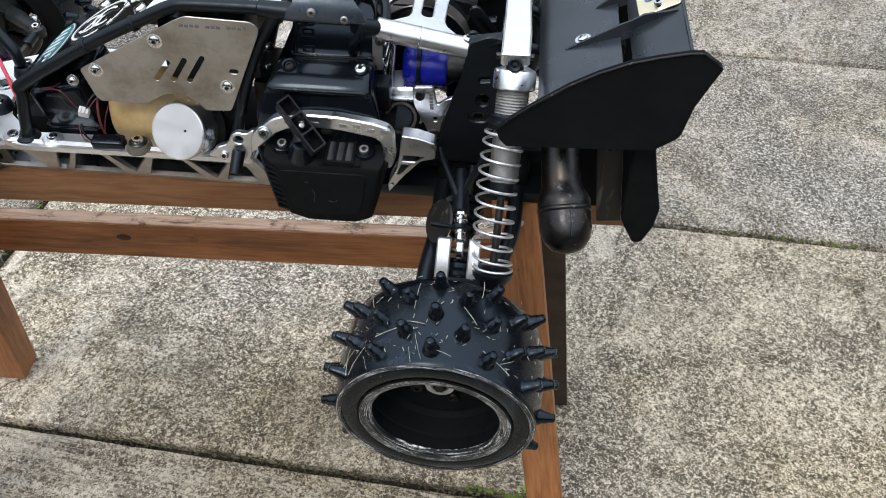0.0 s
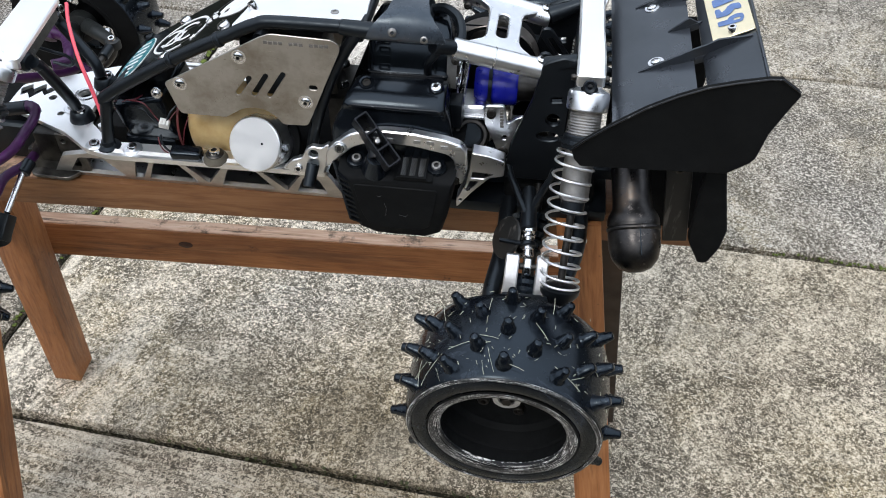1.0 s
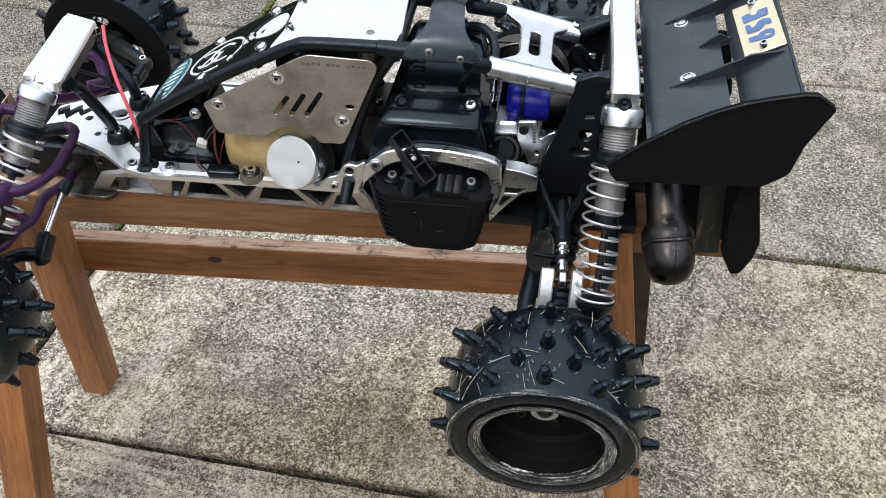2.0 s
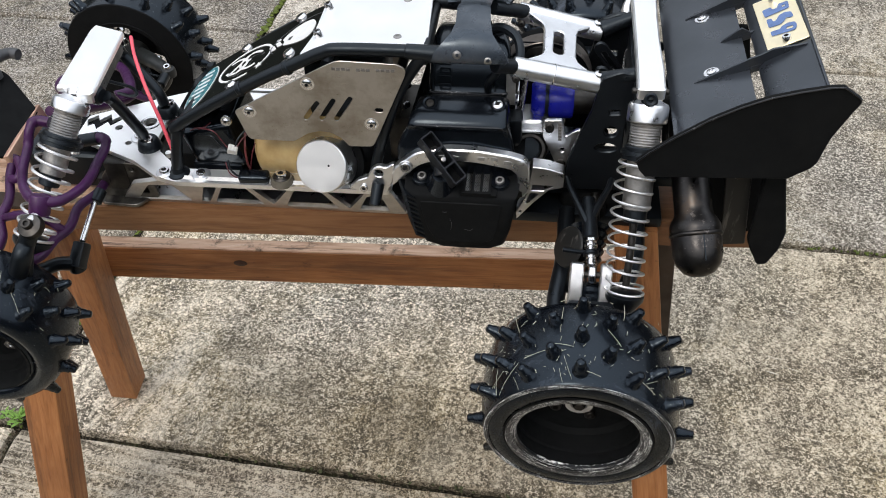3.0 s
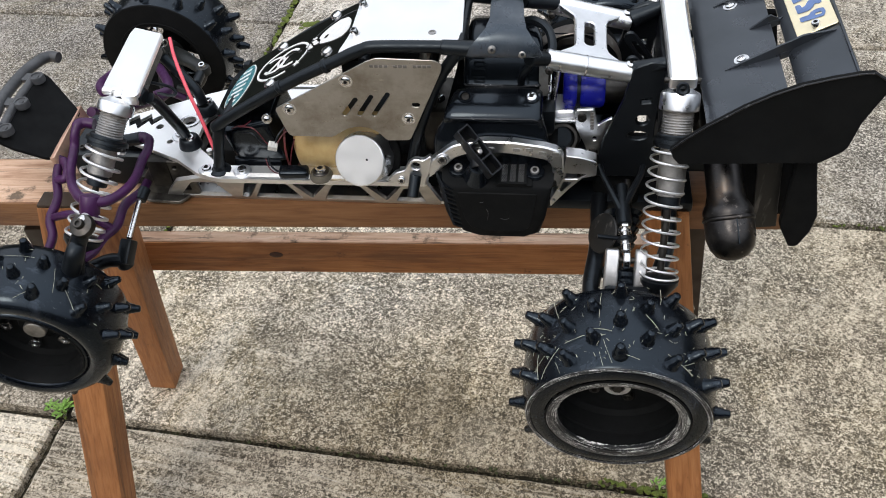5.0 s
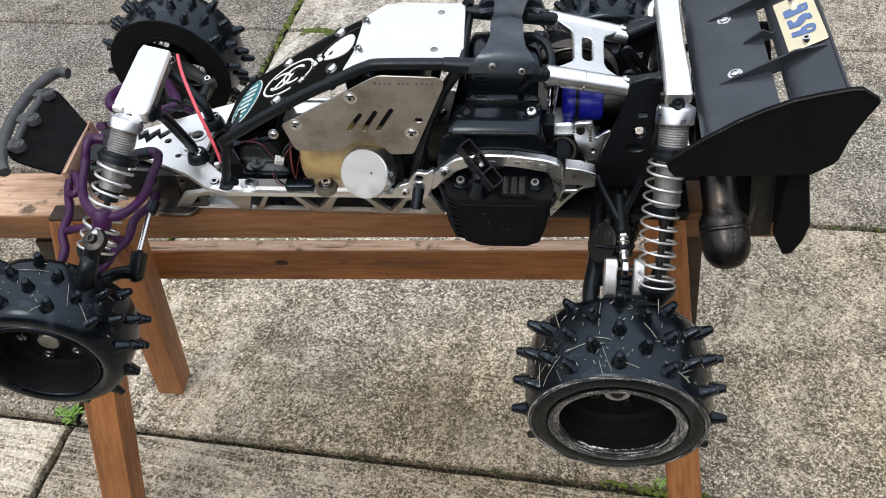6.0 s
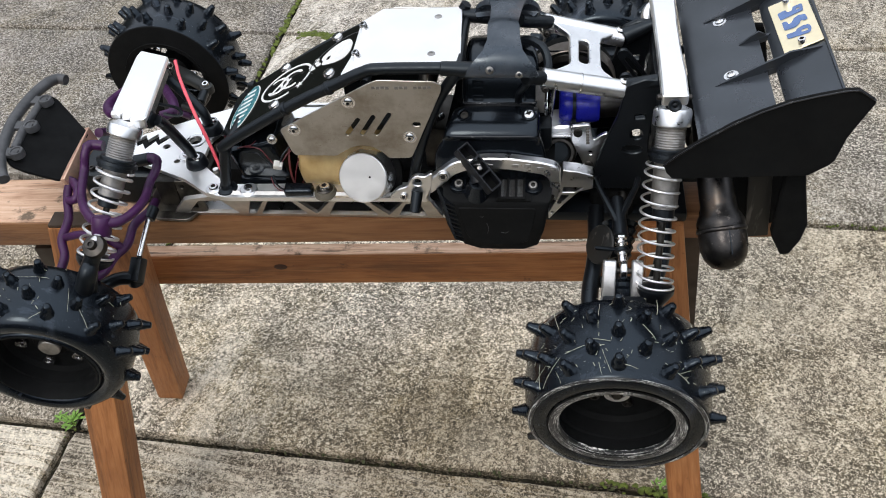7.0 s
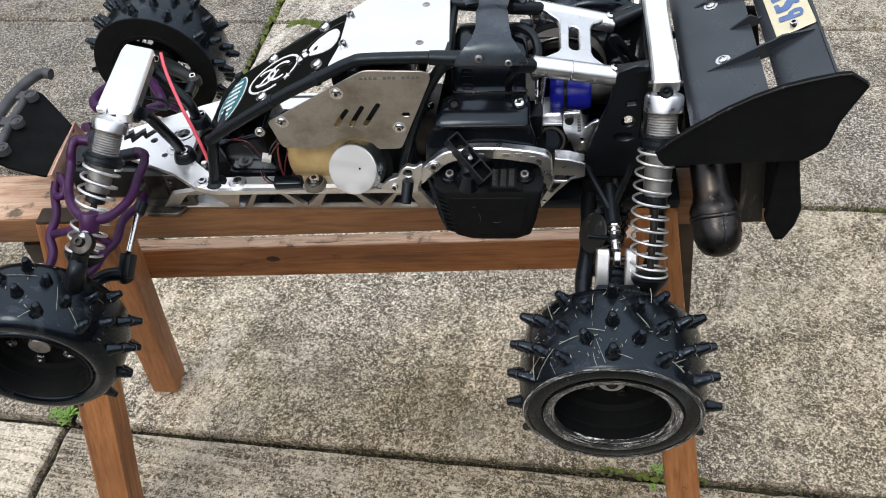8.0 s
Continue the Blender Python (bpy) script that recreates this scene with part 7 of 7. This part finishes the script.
for near in (True, False):
    f = (lambda v: V(*v)) if near else (lambda v: V(v[0], 2 * YC - v[1], v[2]))
    a = V(-0.268, -0.003, 0.692)
    post = part("tower_post", tube([f(a), f((-0.2672, -0.001, 0.6885)), f((-0.2655, 0.003, 0.6815)), f((-0.2585, 0.0165, 0.641)), f((-0.257, 0.0195, 0.6285))] if near else [(-0.2962, 0.093, 0.683), (-0.2916, 0.0938, 0.67), f((-0.262, 0.017, 0.645)), f((-0.2555, 0.0215, 0.628))], 0.0056, 12, 5), BLACK, buggy, "black steel tower post")
    bm = lathe(bmesh.new(), [(0, 0.0105), (0.0082, 0.0105), (0.0098, 0.009), (0.0118, 0.0025), (0.0122, 0)], Matrix.Translation(f((-0.2545, 0.0195, FL))), 22)
    part("post_foot", bm, BLACK, post)
    hexbolt(post, f((-0.2515, 0.0165, FL + 0.0105)), (0.05, -0.15 if near else 0.15, 1), r=0.0042, h=0.0035)
# antenna tube
part("antenna_tube", tube([(-0.2752, 0.0862, 0.701), (-0.2639, 0.0616, 0.694), (-0.2434, 0.0275, 0.68), (-0.2304, 0.0124, 0.652), (-0.2202, -0.0004, 0.622)], 0.0018, 10, 7), PINK, buggy, "bent pink-red antenna tube")

# purple upper and lower arms
def front_arms():
    f = V
    up = bmesh.new()
    pa = [(-0.3421, 0.006, 0.6518), (-0.3527, 0.006, 0.6532), (-0.3572, 0.002, 0.6535), (-0.3589, -0.006, 0.6488), (-0.3602, -0.016, 0.6367), (-0.3527, -0.044, 0.6346), (-0.3352, -0.075, 0.6413), (-0.3188, -0.094, 0.6445), (-0.3069, -0.1, 0.6454)]
    pb = [(-0.3, 0.006, 0.6353), (-0.2945, 0.006, 0.6356), (-0.2888, 0.002, 0.6352), (-0.2874, -0.006, 0.6313), (-0.2911, -0.02, 0.6257), (-0.2841, -0.052, 0.6316), (-0.2845, -0.078, 0.6376), (-0.2919, -0.095, 0.6416), (-0.3043, -0.1, 0.6447)]
    sweep(up, curve([f(*p) for p in pa], 5), [0.0055] * 12 + [0.0046] * 22 + [0.005] * 7, 12)
    sweep(up, curve([f(*p) for p in pb], 5), [0.0056] * 12 + [0.0046] * 22 + [0.005] * 7, 12)
    c = f(*(-0.3066, -0.1, 0.6446))
    lathe(up, [(0, -0.0095), (0.0085, -0.009), (0.0092, -0.0078), (0.0092, 0.0078), (0.0085, 0.009), (0, 0.0095)], Matrix.Translation(c + V(0, -0.001, -0.003)) @ pose(0, 0, 0, -32, 8, 0), 24)
    arm = part("upper_arm", up, PURPLE, buggy, "purple curved upper suspension arm")
    part("pivot_pin", rods(f(-0.33, 0.007, 0.6275), f(-0.297, 0.006, 0.6352), 0.0062, 0.0066, 16), BLACK, arm, "black inner pivot")
    low = bmesh.new()
    la = [(-0.3974, 0.008, 0.6058), (-0.3965, -0.012, 0.5968), (-0.3861, -0.04, 0.5903), (-0.3858, -0.064, 0.5848), (-0.3794, -0.08, 0.5762), (-0.3782, -0.1, 0.572), (-0.377, -0.115, 0.5715)]
    lb = [(-0.3066, 0.008, 0.5802), (-0.3042, -0.02, 0.5855), (-0.3112, -0.046, 0.5897), (-0.3102, -0.072, 0.5868), (-0.3174, -0.09, 0.5869), (-0.3225, -0.11, 0.5849), (-0.3377, -0.125, 0.5841)]
    sweep(low, curve([f(*p) for p in la], 5), 0.0047, 12)
    sweep(low, curve([f(*p) for p in lb], 5), 0.0047, 12)
    sweep(low, curve([f(*p) for p in ((-0.3843, -0.062, 0.5845), (-0.3544, -0.07, 0.5983), (-0.3261, -0.078, 0.6006), (-0.3105, -0.078, 0.5846))], 5), 0.0042, 10)
    sweep(low, curve([f(*p) for p in ((-0.393, 0.004, 0.6045), (-0.3816, -0.012, 0.6052), (-0.3812, -0.022, 0.6022), (-0.3912, -0.02, 0.5985))], 5), 0.0045, 10)
    part("lower_arm", low, PURPLE, buggy, "purple curved lower suspension arm")
    kn = bmesh.new()
    k0 = f(*(-0.3086, -0.122, 0.6331))
    sweep(kn, curve([f(*(-0.3103, -0.122, 0.6285)), f(*(-0.317, -0.128, 0.6166)), f(*(-0.32, -0.138, 0.6074)), f(-0.357, -0.145, 0.54)], 4), [0.0078, 0.0078, 0.0078, 0.0078, 0.008, 0.0082, 0.0085, 0.0088, 0.009, 0.009, 0.009, 0.009, 0.009], 14)
    for lead in (-1, 1):
        sweep(kn, [f(-0.3165 + 0.002 * lead, -0.129, 0.6135), f(-0.333 + 0.009 * lead, -0.137, 0.583), f(-0.349 + 0.013 * lead, -0.142, 0.555)], [0.0045, 0.005, 0.006], 8)
    rod(kn, f(-0.362, -0.115, 0.53), f(-0.362, -0.15, 0.53), 0.018, 0.018, 20)
    knuckle = part("knuckle", kn, BLACK, buggy, "black plastic steering knuckle")
    part("ball_stud", rods(c + V(0, -0.005, -0.008), k0 + V(0, 0.002, 0.004), 0.0046, 0.0052, 16), WORNALU, knuckle, "bright ball stud")
    part("ball_collar", lathe(bmesh.new(), [(0.0, 0.0035), (0.006, 0.0035), (0.0105, 0.002), (0.0118, -0.001), (0.0112, -0.005), (0, -0.006)], Matrix.Translation(k0 + V(0, 0, 0.002)) @ pose(0, 0, 0, 30, 0, 0), 22), DARKST, knuckle)
    hexbolt(knuckle, k0 + V(0, -0.002, 0.0055), (0, -0.5, 1), 0.0048, 0.004, DARKST)
    sa = bmesh.new()
    sweep(sa, curve([f(-0.358, -0.12, 0.553), f(-0.345, -0.105, 0.5515), f(-0.328, -0.09, 0.5525), f(-0.313, -0.085, 0.55)], 5), [0.0115] * 4 + [0.0105] * 4 + [0.0092] * 4 + [0.0095] * 4, 12, 0.75)
    lathe(sa, [(0.003, -0.007), (0.0085, -0.006), (0.009, 0.0), (0.0085, 0.006), (0.003, 0.007)], Matrix.Translation(f(-0.311, -0.0845, 0.549)), 18)
    part("steering_arm", sa, BLACK, knuckle, "thick black steering arm")
    cup = bmesh.new()
    box(cup, (0.013, 0.014, 0.026), frame_to(f(-0.3075, -0.079, 0.556), f(-0.3045, -0.055, 0.574)), 0.0025)
    tie = part("tie_rod", cup, BLACK, buggy, "steering tie rod with black plastic ends")
    part("rod_cup", rods(f(-0.3, -0.018, 0.588), f(-0.302, -0.032, 0.584), 0.0062), BLACK, tie)
    part("threaded_rod", rods(f(-0.3055, -0.07, 0.566), f(-0.302, -0.025, 0.5865), 0.0032), CHROME, tie)


def far_front_arms():
    """The arms, hub carrier and steering arm of the far front corner."""
    up = bmesh.new()
    sweep(up, curve([(-0.363, 0.09, 0.632), (-0.374, 0.092, 0.629), (-0.384, 0.106, 0.6265), (-0.389, 0.13, 0.619), (-0.388, 0.17, 0.606), (-0.381, 0.2, 0.595)], 6), 0.0062, 12)
    sweep(up, curve([(-0.316, 0.09, 0.626), (-0.305, 0.1, 0.625), (-0.3125, 0.12, 0.622), (-0.331, 0.15, 0.611), (-0.358, 0.19, 0.595), (-0.381, 0.2, 0.595)], 6), 0.0056, 12)
    lathe(up, [(0, -0.011), (0.009, -0.0105), (0.0095, 0), (0.009, 0.0105), (0, 0.011)], Matrix.Translation((-0.381, 0.202, 0.595)) @ pose(0, 0, 0, -50), 20)
    part("upper_arm", up, PURPLE, buggy, "purple curved upper suspension arm")
    low = bmesh.new()
    sweep(low, curve([(-0.397, 0.088, 0.604), (-0.396, 0.11, 0.588), (-0.387, 0.15, 0.565), (-0.378, 0.2, 0.54), (-0.374, 0.225, 0.533)], 6), 0.0056, 12)
    sweep(low, curve([(-0.306, 0.088, 0.58), (-0.304, 0.11, 0.574), (-0.312, 0.15, 0.556), (-0.335, 0.2, 0.538), (-0.37, 0.225, 0.533)], 6), 0.0056, 12)
    part("lower_arm", low, PURPLE, buggy, "purple curved lower suspension arm")
    kn = bmesh.new()
    hub = wheel_pose((-0.3715, 0.247, 0.572), -2.0, 2, -1)
    lathe(kn, [(0, 0.006), (0.009, 0.006), (0.0095, 0.003), (0.0175, 0.002), (0.0185, 0.0), (0.0185, -0.012), (0, -0.012)], hub, 32)
    sweep(kn, curve([(-0.381, 0.208, 0.588), (-0.378, 0.225, 0.583), (-0.374, 0.24, 0.574), (-0.376, 0.228, 0.548), (-0.374, 0.22, 0.533)], 5), 0.0075, 12)
    knuckle = part("knuckle", kn, DULLALLOY, buggy, "dark grey steering knuckle")
    for k in range(3):
        a = 2.1 * k + 0.4
        part("socket_bolt", lathe(bmesh.new(), [(0, 0.0028), (0.0035, 0.0028), (0.0042, 0.0022), (0.0042, 0)], hub @ Matrix.Translation((0.0135 * math.cos(a), 0.0135 * math.sin(a), 0.002)), 12), SOCKET, knuckle)
    sa = bmesh.new()
    sweep(sa, curve([(-0.36, 0.243, 0.58), (-0.332, 0.218, 0.587), (-0.304, 0.195, 0.589)], 5), [0.009] * 6 + [0.0078] * 5, 12, 0.6)
    sweep(sa, curve([(-0.304, 0.195, 0.588), (-0.311, 0.197, 0.572), (-0.33, 0.201, 0.553), (-0.35, 0.212, 0.549)], 5), 0.0055, 10)
    lathe(sa, [(0, -0.007), (0.0085, -0.006), (0.009, 0.0), (0.0078, 0.0035), (0, 0.004)], Matrix.Translation((-0.304, 0.195, 0.589)), 18)
    arm = part("steering_arm", sa, DULLALLOY, knuckle, "dark grey steering arm")
    hexbolt(arm, V(-0.304, 0.195, 0.593), (0, -0.2, 1), 0.0042, 0.004)
    tie = part("tie_rod", rods(V(-0.304, 0.195, 0.589), V(-0.303, 0.115, 0.588), 0.0034), DARKST, buggy, "steering tie rod")
    part("rod_cup", rods(V(-0.304, 0.185, 0.589), V(-0.3035, 0.165, 0.5888), 0.0058), BLACK, tie)
    part("cable_loop", tube([(-0.325, 0.078, 0.657), (-0.308, 0.085, 0.646), (-0.293, 0.085, 0.642), (-0.286, 0.082, 0.637), (-0.291, 0.08, 0.634), (-0.306, 0.08, 0.637)], 0.0018, 8), BLACK, buggy, "thin black cable loop")


front_arms()
far_front_arms()
box_out = rounded([(-0.392, 0.014), (-0.302, 0.012), (-0.296, 0.03), (-0.296, 0.066), (-0.302, 0.084), (-0.392, 0.082)], 0.006, 4)
gear = part("front_gearbox", plate(bmesh.new(), box_out, [], 0.042, Matrix.Translation((0, 0, 0.6065)), 0.0025), BLACK, buggy, "oily black front bulkhead between the arms")
for x, y in ((-0.378, 0.022), (-0.345, 0.02), (-0.345, 0.07)):
    hexbolt(gear, (x, y, 0.6065), (0, 0, 1), 0.0036, 0.003, DARKST)

# bumper: skid plate, copper-edged mount and round bar
A, B, C = V(-0.447, YC, 0.641), V(-0.402, YC, 0.611), V(0, 1, 0)
sx = (B - A).normalized()
SK = Matrix.Translation(A) @ Matrix((sx, C, sx.cross(C))).transposed().to_4x4()
bx = (B - A).length
skid = [(-0.006, -0.048), (0.004, -0.058), (0.02, -0.0575), (bx, -0.05), (bx, 0.03), (0.006, 0.06), (-0.006, 0.06)]
plate_ob = part("skid_plate", plate(bmesh.new(), rounded(skid, 0.005), [], 0.004, SK, 0.0008), FLAT, buggy, "matt black front skid plate")
m = Matrix.Translation((-0.4015, YC - 0.006, 0.6035)) @ pose(0, 0, 0, 0, -12, 5)
part("mount_edge", new_box((0.0058, 0.09, 0.02), m, 0.0012), COPPER, plate_ob, "bare copper-coloured mount edge")
bar_pts = [(-0.4424, 0.1376, 0.642), (-0.4535, 0.1384, 0.643), (-0.4606, 0.1245, 0.645), (-0.4674, 0.0995, 0.645), (-0.4693, 0.0651, 0.645), (-0.4647, 0.0313, 0.645), (-0.4563, 0.0001, 0.645), (-0.4473, -0.022, 0.643), (-0.4391, -0.0344, 0.64)]
bar = part("bumper_bar", sweep(bmesh.new(), curve(bar_pts, 6), 0.0062, 14), GREY, plate_ob, "dark grey tubular front bumper bar")
for c in (V(-0.4467, 0.0934, 0.644), V(-0.443, 0.0474, 0.644), V(-0.4394, 0.0024, 0.644)):
    bm = lathe(bmesh.new(), [(0.0028, -0.001), (0.0028, 0.0028), (0.0052, 0.0034), (0.0056, 0.0046), (0.0072, 0.0046), (0.0078, 0.0036), (0.0078, -0.003)], Matrix.Translation(c), 22)
    tab = part("bumper_tab", bm, GREY, plate_ob)
    part("tab_web", new_box((0.03, 0.013, 0.0045), Matrix.Translation(c + V(-0.014, 0.001, 0.0005)) @ pose(0, 0, 0, 0, 0, -8), 0.0012), GREY, tab)
    part("tab_screw", lathe(bmesh.new(), [(0, -0.0005), (0.0028, -0.0005), (0.0028, -0.003)], Matrix.Translation(c), 12), DARKST, tab)
part("bumper_rail", sweep(bmesh.new(), curve([(-0.4532, 0.0916, 0.643), (-0.452, 0.0486, 0.643), (-0.4472, 0.0101, 0.643)], 6), 0.0045, 10), GREY, plate_ob)


# ---------- grass clippings caught on the tyres ----------
def clippings(m, R, w, count, seed, lo=25, hi=155):
    r = random.Random(seed)
    bm = bmesh.new()
    for _ in range(count):
        a = radians(r.uniform(lo, hi))
        z = -r.uniform(0.004, w - 0.004)
        big = r.random() < 0.12
        ln = r.uniform(0.012, 0.03) if big else r.uniform(0.0012, 0.0045)
        wd = r.uniform(0.00013, 0.00024)
        mm = m @ Matrix.Rotation(a, 4, "Z") @ Matrix.Translation((R + 0.0032, 0, z)) @ pose(0, 0, 0, r.uniform(0, 360), 0, 0)
        bend = r.uniform(-0.02, 0.02) * ln
        pts = [mm @ V(0.0006 - (0.5 * (ln * t) ** 2) / R + 0.0004 * r.random(), bend * t * t * 4, ln * t) for t in (-0.5, -0.2, 0.2, 0.5)]
        sweep(bm, pts, wd, 4)
    return bm


part("grass_litter", clippings(REAR_M, 0.079, 0.082, 120, 3, 20, 160), GRASS, rear_near, "dry grass clippings stuck to the tread")["kind"] = "stuff"
part("grass_litter", clippings(FRONT_M, 0.079, 0.07, 40, 5, 20, 150), GRASS, front_near, "dry grass clippings stuck to the tread")["kind"] = "stuff"
